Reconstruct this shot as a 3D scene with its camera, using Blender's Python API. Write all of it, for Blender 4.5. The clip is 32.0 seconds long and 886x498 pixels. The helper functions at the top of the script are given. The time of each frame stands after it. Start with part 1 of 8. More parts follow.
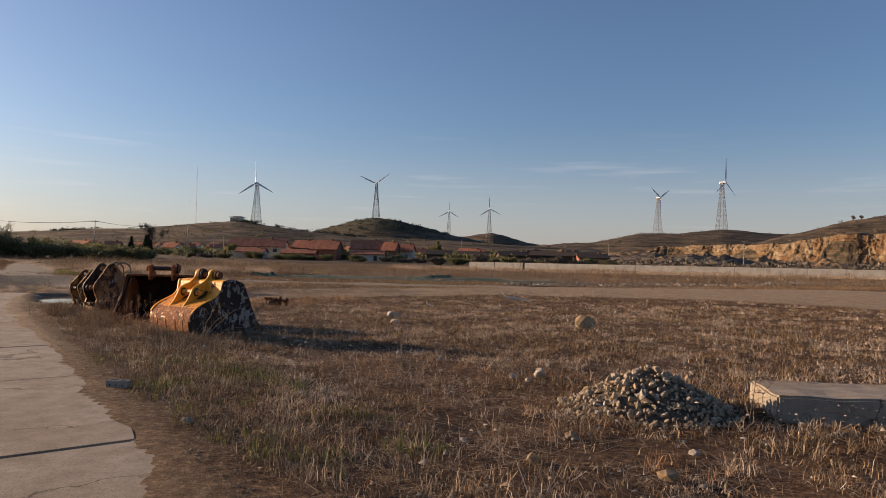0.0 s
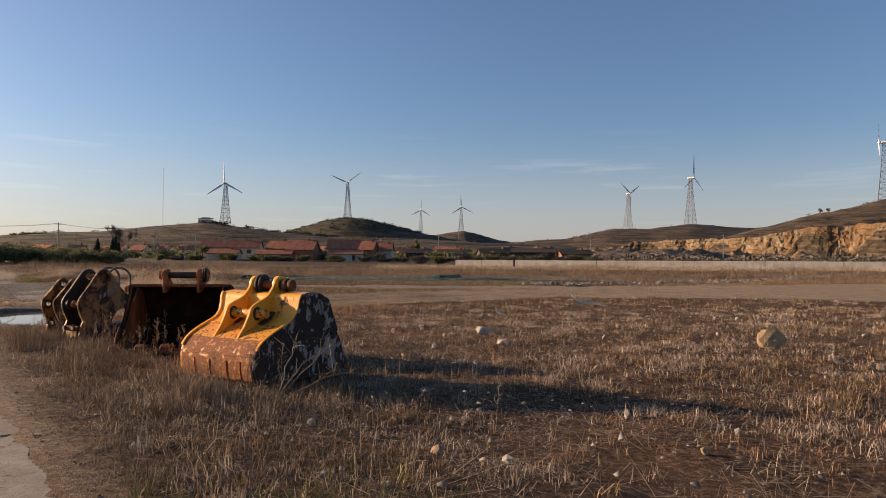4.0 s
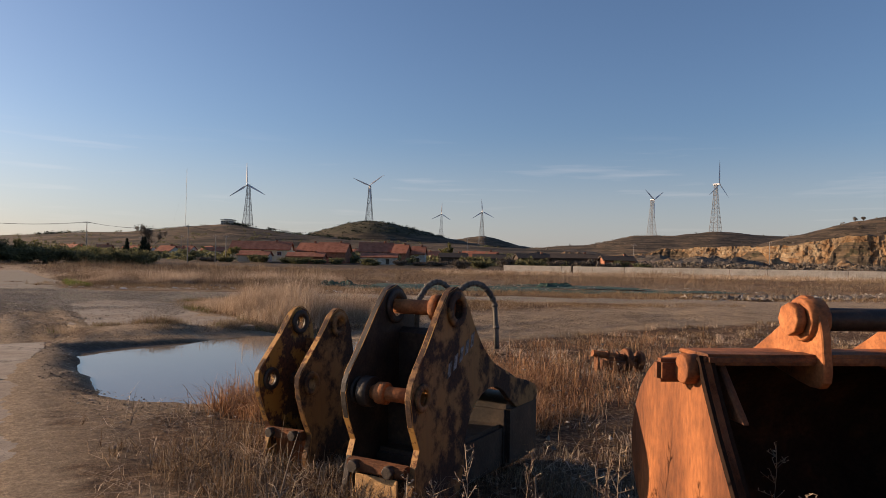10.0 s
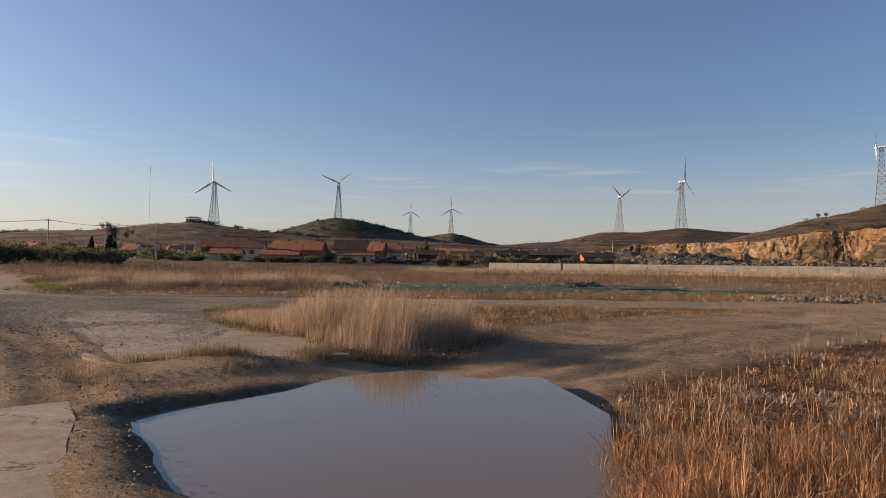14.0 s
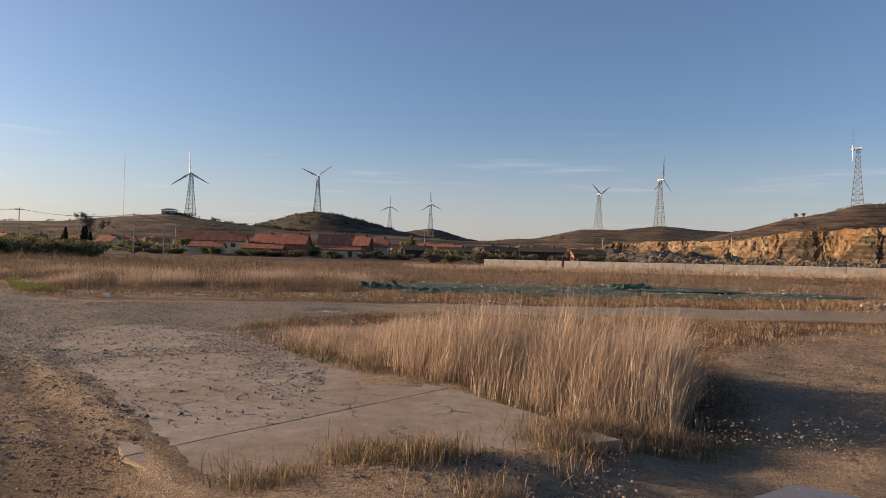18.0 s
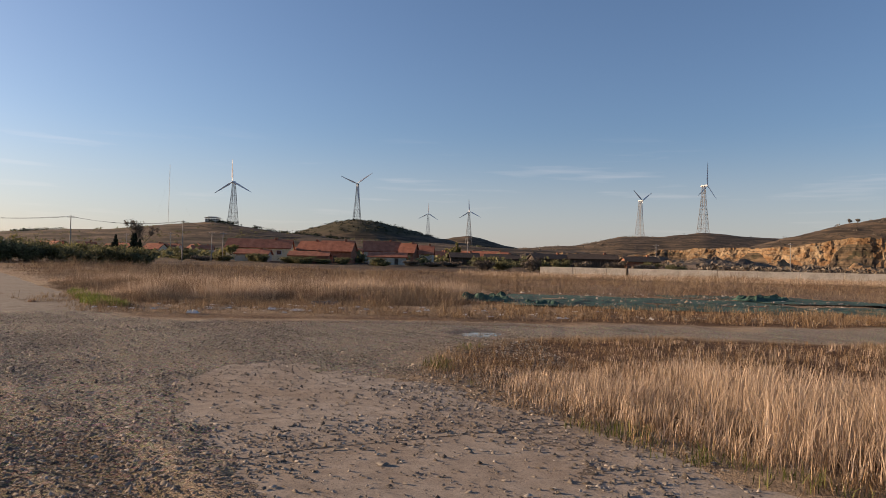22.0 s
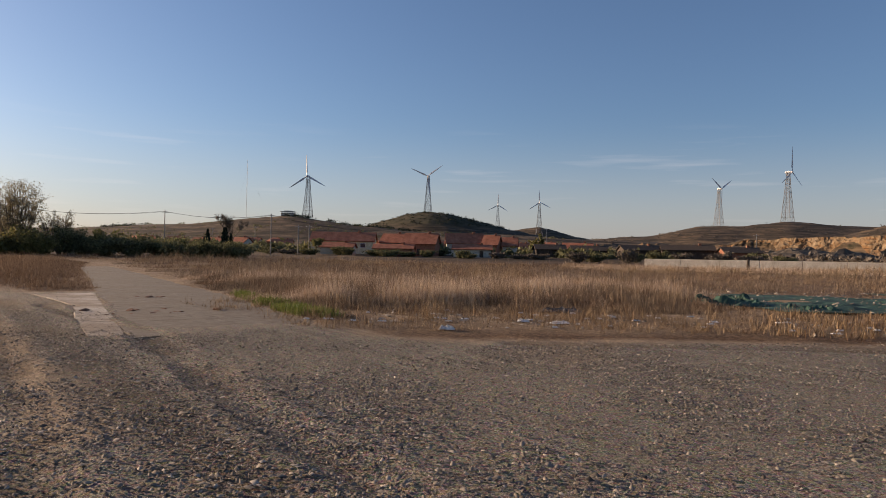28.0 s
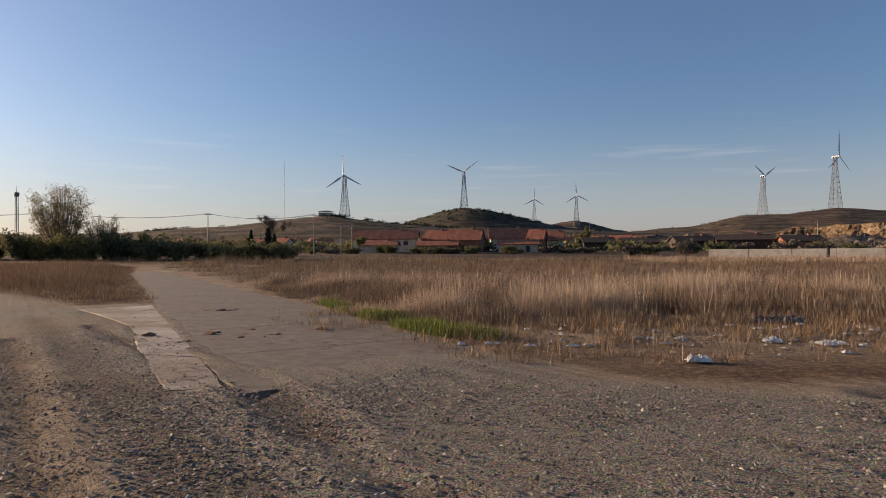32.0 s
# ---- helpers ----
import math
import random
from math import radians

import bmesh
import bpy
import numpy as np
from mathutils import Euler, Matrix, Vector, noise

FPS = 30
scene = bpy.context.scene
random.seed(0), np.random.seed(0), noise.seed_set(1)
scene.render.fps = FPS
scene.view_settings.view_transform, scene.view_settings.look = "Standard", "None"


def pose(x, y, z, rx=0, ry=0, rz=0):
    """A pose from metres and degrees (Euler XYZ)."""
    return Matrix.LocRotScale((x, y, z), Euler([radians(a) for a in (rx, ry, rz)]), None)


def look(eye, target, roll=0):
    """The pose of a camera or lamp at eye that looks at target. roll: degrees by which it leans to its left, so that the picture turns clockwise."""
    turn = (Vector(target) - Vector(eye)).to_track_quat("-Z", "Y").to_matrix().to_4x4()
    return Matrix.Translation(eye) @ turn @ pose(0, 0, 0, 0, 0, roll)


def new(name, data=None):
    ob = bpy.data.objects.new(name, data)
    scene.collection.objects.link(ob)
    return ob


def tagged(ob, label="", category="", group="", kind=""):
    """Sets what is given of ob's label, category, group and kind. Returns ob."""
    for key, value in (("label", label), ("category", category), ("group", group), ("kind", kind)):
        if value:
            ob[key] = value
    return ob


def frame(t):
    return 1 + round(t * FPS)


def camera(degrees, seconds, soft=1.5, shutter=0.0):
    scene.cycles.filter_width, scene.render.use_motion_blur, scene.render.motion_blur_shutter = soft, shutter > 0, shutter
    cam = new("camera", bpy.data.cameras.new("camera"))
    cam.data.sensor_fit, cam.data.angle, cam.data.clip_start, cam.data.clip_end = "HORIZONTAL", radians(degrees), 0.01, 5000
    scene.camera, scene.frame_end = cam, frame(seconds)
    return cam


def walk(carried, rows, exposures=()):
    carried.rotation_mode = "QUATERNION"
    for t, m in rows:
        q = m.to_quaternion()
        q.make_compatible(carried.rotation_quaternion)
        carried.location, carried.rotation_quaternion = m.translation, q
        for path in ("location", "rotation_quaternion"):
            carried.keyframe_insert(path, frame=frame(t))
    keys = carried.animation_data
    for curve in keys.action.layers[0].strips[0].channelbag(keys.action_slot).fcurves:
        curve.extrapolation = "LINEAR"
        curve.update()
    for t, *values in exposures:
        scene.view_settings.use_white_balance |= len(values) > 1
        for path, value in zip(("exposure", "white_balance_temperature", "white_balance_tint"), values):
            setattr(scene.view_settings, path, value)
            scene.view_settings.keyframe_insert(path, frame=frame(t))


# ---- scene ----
cam = camera(66.0, 32.0, soft=0.5, shutter=0.0)
PATH = [
    (0, (-0.094, -2.842, 1.667), (-0.125, -0.843, 1.706), 1.3),
    (0.5, (-0.451, -2.086, 1.66), (-0.461, -0.086, 1.688), 1.6),
    (1, (-0.857, -1.338, 1.63), (-0.849, 0.662, 1.673), 1.5),
    (1.5, (-1.261, -0.627, 1.616), (-1.222, 1.372, 1.661), 1.8),
    (2, (-1.704, 0.041, 1.603), (-1.655, 2.04, 1.653), 1.7),
    (2.5, (-2.126, 0.701, 1.583), (-2.064, 2.7, 1.623), 1.3),
    (4.5, (-4.322, 4.054, 1.634), (-4.272, 6.053, 1.67), 0.2),
    (5, (-5.033, 5.044, 1.658), (-4.989, 7.043, 1.698), 0.2),
    (5.5, (-5.816, 6.103, 1.652), (-5.78, 8.102, 1.694), -0.0),
    (6, (-6.532, 7.124, 1.616), (-6.503, 9.123, 1.653), -0.1),
    (6.5, (-7.168, 7.98, 1.575), (-7.15, 9.979, 1.62), -0.2),
    (7, (-7.718, 8.713, 1.564), (-7.712, 10.713, 1.616), -0.1),
    (7.5, (-8.275, 9.454, 1.561), (-8.273, 11.454, 1.613), 0.2),
    (8, (-8.747, 10.17, 1.555), (-8.745, 12.169, 1.606), 0.4),
    (8.5, (-9.237, 10.823, 1.545), (-9.238, 12.822, 1.594), 0.6),
    (9, (-9.637, 11.388, 1.546), (-9.634, 13.388, 1.593), 0.7),
    (9.5, (-10.023, 11.973, 1.555), (-10.017, 13.972, 1.601), 0.8),
    (10, (-10.458, 12.685, 1.554), (-10.453, 14.684, 1.603), 1.1),
    (10.5, (-10.884, 13.373, 1.564), (-10.872, 15.372, 1.613), 1.2),
    (11, (-11.316, 13.937, 1.565), (-11.293, 15.936, 1.615), 1.0),
    (11.5, (-11.717, 14.481, 1.587), (-11.671, 16.48, 1.637), 1.3),
    (12, (-12.159, 15.065, 1.59), (-12.101, 17.064, 1.644), 1.3),
    (12.5, (-12.581, 15.585, 1.598), (-12.508, 17.583, 1.644), 1.2),
    (13, (-13.102, 16.229, 1.612), (-13.015, 18.227, 1.666), 0.9),
    (13.5, (-13.588, 16.886, 1.601), (-13.488, 18.883, 1.645), 0.9),
    (14, (-14.017, 17.553, 1.588), (-13.917, 19.55, 1.631), 0.8),
    (14.5, (-14.387, 18.18, 1.594), (-14.285, 20.176, 1.648), 0.6),
    (16.5, (-15.944, 20.977, 1.675), (-15.778, 22.97, 1.717), 1.0),
    (17, (-16.358, 21.719, 1.677), (-16.181, 23.711, 1.717), 0.9),
    (17.5, (-16.781, 22.489, 1.669), (-16.608, 24.481, 1.711), 1.0),
    (18, (-17.237, 23.268, 1.638), (-17.071, 25.261, 1.669), 1.4),
    (18.5, (-17.707, 24.035, 1.612), (-17.556, 26.029, 1.639), 1.6),
    (19, (-18.125, 24.736, 1.579), (-17.981, 26.731, 1.598), 1.4),
    (19.5, (-18.548, 25.375, 1.564), (-18.421, 27.37, 1.592), 1.4),
    (20, (-18.897, 25.928, 1.546), (-18.781, 27.925, 1.577), 1.3),
    (20.5, (-19.252, 26.547, 1.559), (-19.145, 28.544, 1.593), 1.4),
    (21, (-19.63, 27.207, 1.564), (-19.535, 29.204, 1.609), 1.3),
    (21.5, (-20.033, 27.873, 1.571), (-19.95, 29.87, 1.62), 1.4),
    (22, (-20.47, 28.493, 1.566), (-20.412, 30.491, 1.616), 1.4),
    (22.5, (-20.886, 29.051, 1.559), (-20.845, 31.05, 1.606), 1.3),
    (23, (-21.342, 29.529, 1.562), (-21.327, 31.528, 1.618), 1.2),
    (23.5, (-21.825, 29.912, 1.557), (-21.829, 31.911, 1.615), 1.3),
    (24, (-22.365, 30.211, 1.557), (-22.394, 32.21, 1.627), 1.3),
    (24.5, (-22.87, 30.475, 1.582), (-22.914, 32.473, 1.65), 1.1),
    (25, (-23.39, 30.743, 1.594), (-23.452, 32.741, 1.664), 1.0),
    (25.5, (-23.88, 31.081, 1.598), (-23.951, 33.08, 1.65), 1.0),
    (27.5, (-25.804, 33.078, 1.623), (-25.938, 35.073, 1.652), 1.1),
    (28, (-26.274, 33.714, 1.615), (-26.412, 35.709, 1.637), 1.1),
    (28.5, (-26.759, 34.405, 1.604), (-26.902, 36.399, 1.633), 0.9),
    (29, (-27.228, 35.105, 1.589), (-27.365, 37.1, 1.603), 0.8),
    (29.5, (-27.699, 35.765, 1.582), (-27.849, 37.76, 1.594), 0.7),
    (30, (-28.148, 36.381, 1.567), (-28.316, 38.374, 1.578), 0.5),
    (30.5, (-28.578, 36.973, 1.572), (-28.765, 38.964, 1.577), 0.6),
    (31, (-28.974, 37.538, 1.574), (-29.183, 39.527, 1.579), 0.5),
    (31.5, (-29.345, 38.098, 1.583), (-29.572, 40.085, 1.583), 0.5),
    (32, (-29.663, 38.601, 1.584), (-29.904, 40.587, 1.595), -0.3),
]
walk(cam, [(t, look(eye, target, roll)) for t, eye, target, roll in PATH], exposures=[(0, 0.46, 7600, 20), (3, 0.52, 7600, 20), (6, 0.62, 7700, 20), (9, 0.48, 7500, 20), (14, 0.56, 7750, 20), (19, 0.66, 7700, 20), (24, 0.52, 7750, 20), (29, 0.42, 7450, 20), (32, 0.41, 7450, 20)])

# ---- world and light ----
SUN_FROM = Vector((-5.5, 1.5, 1.33)).normalized()
SUN_ELEV = math.asin(SUN_FROM.z)
SUN_ROT = math.atan2(SUN_FROM.x, SUN_FROM.y)
world = bpy.data.worlds.new("sky")
scene.world = world
world.use_nodes = True
wn, wl = world.node_tree.nodes, world.node_tree.links
wn.clear()
sky = wn.new("ShaderNodeTexSky")
sky.sky_type, sky.sun_disc = "NISHITA", False
sky.sun_elevation, sky.sun_rotation = SUN_ELEV, SUN_ROT
sky.altitude, sky.air_density, sky.dust_density, sky.ozone_density = 50, 1.0, 1.15, 4.8
bg = wn.new("ShaderNodeBackground")
bg.inputs[1].default_value = 0.109
wout = wn.new("ShaderNodeOutputWorld")
# thin cirrus streaks low over the horizon
tc = wn.new("ShaderNodeTexCoord")
mp = wn.new("ShaderNodeMapping")
mp.inputs["Scale"].default_value = (1.0, 1.0, 15.0)
wl.new(tc.outputs["Generated"], mp.inputs[0])
cn = wn.new("ShaderNodeTexNoise")
cn.inputs["Scale"].default_value, cn.inputs["Detail"].default_value = 5.5, 4
wl.new(mp.outputs[0], cn.inputs["Vector"])
cr = wn.new("ShaderNodeMapRange")
cr.inputs[1].default_value, cr.inputs[2].default_value, cr.inputs[3].default_value, cr.inputs[4].default_value = 0.58, 0.84, 0.0, 0.15
wl.new(cn.outputs[0], cr.inputs[0])
sep = wn.new("ShaderNodeSeparateXYZ")
wl.new(tc.outputs["Generated"], sep.inputs[0])
band = wn.new("ShaderNodeMapRange")
band.interpolation_type = "SMOOTHSTEP"
band.inputs[1].default_value, band.inputs[2].default_value, band.inputs[3].default_value, band.inputs[4].default_value = 0.20, 0.13, 0.0, 1.0
wl.new(sep.outputs[2], band.inputs[0])
mul = wn.new("ShaderNodeMath")
mul.operation = "MULTIPLY"
wl.new(cr.outputs[0], mul.inputs[0])
wl.new(band.outputs[0], mul.inputs[1])
mixc = wn.new("ShaderNodeMix")
mixc.data_type = "RGBA"
# pale haze low over the land
hz = wn.new("ShaderNodeMapRange")
hz.interpolation_type = "SMOOTHERSTEP"
hz.inputs[1].default_value, hz.inputs[2].default_value, hz.inputs[3].default_value, hz.inputs[4].default_value = 0.22, -0.02, 0.0, 0.45
wl.new(sep.outputs[2], hz.inputs[0])
haze = wn.new("ShaderNodeMix")
haze.data_type = "RGBA"
haze.inputs[7].default_value = (3.7, 3.75, 4.15, 1)
wl.new(hz.outputs[0], haze.inputs[0])
wl.new(sky.outputs[0], haze.inputs[6])
mixc.inputs[7].default_value = (7.0, 7.0, 7.2, 1)
wl.new(mul.outputs[0], mixc.inputs[0])
wl.new(haze.outputs[2], mixc.inputs[6])
wl.new(mixc.outputs[2], bg.inputs[0])
wl.new(bg.outputs[0], wout.inputs[0])
sun_data = bpy.data.lights.new("sun", "SUN")
sun_data.energy, sun_data.angle, sun_data.color = 5.9, radians(0.53), (1.0, 0.80, 0.58)
sun = new("sun", sun_data)
sun.matrix_world = look(SUN_FROM * 50, (0, 0, 0))

# ---- materials ----
def material(name, rough=0.8, metal=0.0, spec=0.5):
    m = bpy.data.materials.new(name)
    m.use_nodes = True
    n, l = m.node_tree.nodes, m.node_tree.links
    b = n["Principled BSDF"]
    b.inputs["Roughness"].default_value, b.inputs["Metallic"].default_value = rough, metal
    b.inputs["Specular IOR Level"].default_value = spec
    return m, n, l, b


def coords(n, l, scale=(1, 1, 1)):
    c, mp = n.new("ShaderNodeTexCoord"), n.new("ShaderNodeMapping")
    mp.inputs["Scale"].default_value = scale
    l.new(c.outputs["Object"], mp.inputs[0])
    return mp.outputs[0]


def noise_tex(n, l, vec, scale, detail=5, rough=0.6):
    t = n.new("ShaderNodeTexNoise")
    t.inputs["Scale"].default_value, t.inputs["Detail"].default_value, t.inputs["Roughness"].default_value = scale, detail, rough
    l.new(vec, t.inputs["Vector"])
    return t.outputs[0]


def ramp(n, l, fac, stops):
    r = n.new("ShaderNodeValToRGB")
    e = r.color_ramp.elements
    e[0].position, e[0].color = stops[0][0], (*stops[0][1], 1)
    e[1].position, e[1].color = stops[-1][0], (*stops[-1][1], 1)
    for p, c in stops[1:-1]:
        k = e.new(p)
        k.color = (*c, 1)
    l.new(fac, r.inputs[0])
    return r.outputs[0]


def mix(n, l, fac, a, b, mode="MIX"):
    m = n.new("ShaderNodeMix")
    m.data_type, m.blend_type = "RGBA", mode
    for s, v in ((0, fac), (6, a), (7, b)):
        if isinstance(v, (int, float)):
            m.inputs[s].default_value = v
        elif isinstance(v, tuple):
            m.inputs[s].default_value = (*v, 1)
        else:
            l.new(v, m.inputs[s])
    return m.outputs[2]


def span(n, l, v, a, b, c=0.0, d=1.0):
    m = n.new("ShaderNodeMapRange")
    m.inputs[1].default_value, m.inputs[2].default_value, m.inputs[3].default_value, m.inputs[4].default_value = a, b, c, d
    l.new(v, m.inputs[0])
    return m.outputs[0]


def bump(n, l, b, height, strength=0.5, dist=0.02):
    k = n.new("ShaderNodeBump")
    k.inputs["Strength"].default_value, k.inputs["Distance"].default_value = strength, dist
    l.new(height, k.inputs["Height"])
    l.new(k.outputs[0], b.inputs["Normal"])


def mottled(name, dark, mid, light, scale=4.0, fine=40.0, rough=0.85, metal=0.0, bumpy=0.4, dist=0.01, stretch=(1, 1, 1), spec=0.3):
    """A surface with stains at one scale and grain at another."""
    m, n, l, b = material(name, rough, metal, spec)
    v = coords(n, l, stretch)
    big, small = noise_tex(n, l, v, scale, 6), noise_tex(n, l, v, fine, 4)
    base = ramp(n, l, big, [(0.30, dark), (0.5, mid), (0.70, light)])
    grain = span(n, l, small, 0.3, 0.7, 0.72, 1.25)
    g = n.new("ShaderNodeCombineColor")
    for i in range(3):
        l.new(grain, g.inputs[i])
    l.new(mix(n, l, 1.0, base, g.outputs[0], "MULTIPLY"), b.inputs["Base Color"])
    bump(n, l, b, small, bumpy, dist)
    return m


def blade_mat(name, stops, rough=0.7, trans=0.0):
    """Dry stems and leaves, each its own shade."""
    m, n, l, b = material(name, rough, 0, 0.2)
    g = n.new("ShaderNodeNewGeometry")
    l.new(ramp(n, l, g.outputs["Random Per Island"], stops), b.inputs["Base Color"])
    if trans:
        t = n.new("ShaderNodeBsdfTranslucent")
        l.new(ramp(n, l, g.outputs["Random Per Island"], stops), t.inputs[0])
        mx = n.new("ShaderNodeMixShader")
        mx.inputs[0].default_value = trans
        l.new(b.outputs[0], mx.inputs[1])
        l.new(t.outputs[0], mx.inputs[2])
        l.new(mx.outputs[0], n["Material Output"].inputs[0])
    return m


def ground_material():
    m, n, l, b = material("ground_soil", 0.95, 0, 0.15)
    v = coords(n, l)
    def att(name):
        a = n.new("ShaderNodeAttribute")
        a.attribute_name = name
        return a.outputs["Fac"]
    big, med, fine, grit = noise_tex(n, l, v, 0.12, 5), noise_tex(n, l, v, 1.1, 6), noise_tex(n, l, v, 9, 6, 0.7), noise_tex(n, l, v, 45, 3, 0.7)
    field = ramp(n, l, med, [(0.30, (0.030, 0.017, 0.010)), (0.5, (0.088, 0.046, 0.026)), (0.72, (0.185, 0.110, 0.062))])
    litter = ramp(n, l, fine, [(0.38, (0.022, 0.013, 0.009)), (0.52, (0.13, 0.078, 0.044)), (0.68, (0.40, 0.285, 0.175))])
    field = mix(n, l, 0.5, field, litter)
    speck = ramp(n, l, noise_tex(n, l, v, 28, 4, 0.75), [(0.34, (0.45, 0.42, 0.40)), (0.5, (0.95, 0.95, 0.95)), (0.66, (1.6, 1.55, 1.45))])
    field = mix(n, l, 0.85, field, mix(n, l, 1.0, field, speck, "MULTIPLY"))
    bare = ramp(n, l, fine, [(0.30, (0.19, 0.140, 0.096)), (0.5, (0.31, 0.236, 0.162)), (0.72, (0.44, 0.345, 0.245))])
    bare = mix(n, l, 0.35, bare, ramp(n, l, med, [(0.35, (0.19, 0.142, 0.100)), (0.65, (0.39, 0.302, 0.215))]))
    vo = n.new("ShaderNodeTexVoronoi")
    vo.inputs["Scale"].default_value = 30
    l.new(v, vo.inputs["Vector"])
    grav = ramp(n, l, grit, [(0.35, (0.050, 0.045, 0.037)), (0.5, (0.265, 0.234, 0.187)), (0.63, (0.64, 0.57, 0.47))])
    grav = mix(n, l, 0.35, grav, mix(n, l, 1.0, vo.outputs["Color"], (0.34, 0.30, 0.24), "MULTIPLY"))
    grav = mix(n, l, span(n, l, med, 0.45, 0.7, 0, 0.6), grav, mix(n, l, 1.0, ramp(n, l, fine, [(0.3, (0.14, 0.121, 0.096)), (0.7, (0.36, 0.316, 0.25))]), speck, "MULTIPLY"))
    far = ramp(n, l, noise_tex(n, l, coords(n, l, (1, 1, 6)), 0.035, 6), [(0.33, (0.036, 0.029, 0.021)), (0.5, (0.082, 0.062, 0.044)), (0.68, (0.145, 0.102, 0.066))])
    terr = ramp(n, l, noise_tex(n, l, coords(n, l, (0.012, 0.012, 0.42)), 1.0, 5, 0.6), [(0.40, (0.45, 0.45, 0.42)), (0.5, (1, 1, 1)), (0.6, (1.45, 1.35, 1.2))])
    far = mix(n, l, 0.8, far, mix(n, l, 1.0, far, terr, "MULTIPLY"))
    bush = span(n, l, noise_tex(n, l, v, 0.16, 4, 0.7), 0.55, 0.62)
    far = mix(n, l, bush, far, (0.038, 0.034, 0.022))
    rc, rm = n.new("ShaderNodeTexCoord"), n.new("ShaderNodeMapping")
    rt = n.new("ShaderNodeMapping")
    rt.inputs["Rotation"].default_value = (0, 0, radians(-129))
    l.new(rc.outputs["Object"], rt.inputs[0])
    rm.inputs["Scale"].default_value = (0.08, 2.2, 1)
    l.new(rt.outputs[0], rm.inputs[0])
    ruts = noise_tex(n, l, rm.outputs[0], 1.6, 5, 0.6)
    rut_tone = ramp(n, l, ruts, [(0.36, (0.62, 0.60, 0.58)), (0.5, (0.97, 0.97, 0.97)), (0.64, (1.2, 1.18, 1.15))])
    patchy = span(n, l, noise_tex(n, l, v, 0.33, 3), 0.40, 0.62, 0.0, 0.75)
    bare = mix(n, l, 0.6, bare, mix(n, l, 1.0, bare, speck, "MULTIPLY"))
    bare = mix(n, l, patchy, bare, mix(n, l, 1.0, bare, rut_tone, "MULTIPLY"))
    grav = mix(n, l, patchy, grav, mix(n, l, 1.0, grav, rut_tone, "MULTIPLY"))
    c = mix(n, l, att("bare"), field, bare)
    c = mix(n, l, att("gravel"), c, grav)
    c = mix(n, l, att("far"), c, far)
    c = mix(n, l, att("green"), c, ramp(n, l, noise_tex(n, l, v, 0.06, 6), [(0.35, (0.030, 0.030, 0.018)), (0.65, (0.075, 0.066, 0.040))]))
    c = mix(n, l, att("wet"), c, mix(n, l, 1.0, c, (0.55, 0.50, 0.47), "MULTIPLY"))
    c = mix(n, l, att("rut"), c, mix(n, l, 1.0, c, (0.60, 0.56, 0.53), "MULTIPLY"))
    l.new(c, b.inputs["Base Color"])
    l.new(span(n, l, att("wet"), 0, 1, 0.95, 0.45), b.inputs["Roughness"])
    ad = n.new("ShaderNodeMath")
    ad.operation = "ADD"
    l.new(fine, ad.inputs[0])
    l.new(grit, ad.inputs[1])
    ad2 = n.new("ShaderNodeMath")
    ad2.operation = "ADD"
    rb = n.new("ShaderNodeMath")
    rb.operation = "MULTIPLY"
    l.new(ruts, rb.inputs[0])
    l.new(att("bare"), rb.inputs[1])
    l.new(ad.outputs[0], ad2.inputs[0])
    l.new(rb.outputs[0], ad2.inputs[1])
    bump(n, l, b, ad2.outputs[0], 1.0, 0.065)
    return m


def concrete_material(name, dark, mid, light, cracks=True, soil=((0.17, 0.13, 0.094), (0.27, 0.215, 0.16))):
    m, n, l, b = material(name, 0.9, 0, 0.25)
    v = coords(n, l)
    big, med, fine = noise_tex(n, l, v, 0.5, 6), noise_tex(n, l, v, 3.5, 7, 0.7), noise_tex(n, l, v, 60, 3, 0.7)
    c = ramp(n, l, med, [(0.3, dark), (0.5, mid), (0.7, light)])
    dirt = span(n, l, big, 0.41, 0.59, 0.0, 0.92)
    c = mix(n, l, dirt, c, ramp(n, l, med, [(0.3, soil[0]), (0.7, soil[1])]))
    speck = ramp(n, l, fine, [(0.30, (0.55, 0.55, 0.55)), (0.45, (1, 1, 1)), (0.7, (1.2, 1.2, 1.2))])
    c = mix(n, l, 1.0, c, speck, "MULTIPLY")
    h = fine
    if cracks:
        vo = n.new("ShaderNodeTexVoronoi")
        vo.feature = "DISTANCE_TO_EDGE"
        vo.inputs["Scale"].default_value = 0.42
        wob = n.new("ShaderNodeVectorMath")
        wob.operation = "ADD"
        nz = n.new("ShaderNodeTexNoise")
        nz.inputs["Scale"].default_value, nz.inputs["Detail"].default_value = 2.2, 5
        l.new(v, nz.inputs["Vector"])
        l.new(v, wob.inputs[0])
        l.new(nz.outputs["Color"], wob.inputs[1])
        l.new(wob.outputs[0], vo.inputs["Vector"])
        line = span(n, l, vo.outputs["Distance"], 0.0, 0.010, 1.0, 0.0)
        gate = n.new("ShaderNodeMath")
        gate.operation = "MULTIPLY"
        l.new(line, gate.inputs[0])
        l.new(span(n, l, noise_tex(n, l, v, 0.9, 3), 0.47, 0.55), gate.inputs[1])
        c = mix(n, l, gate.outputs[0], c, (0.055, 0.042, 0.032))
    l.new(c, b.inputs["Base Color"])
    bump(n, l, b, mix(n, l, 0.5, med, fine), 0.5, 0.012)
    return m


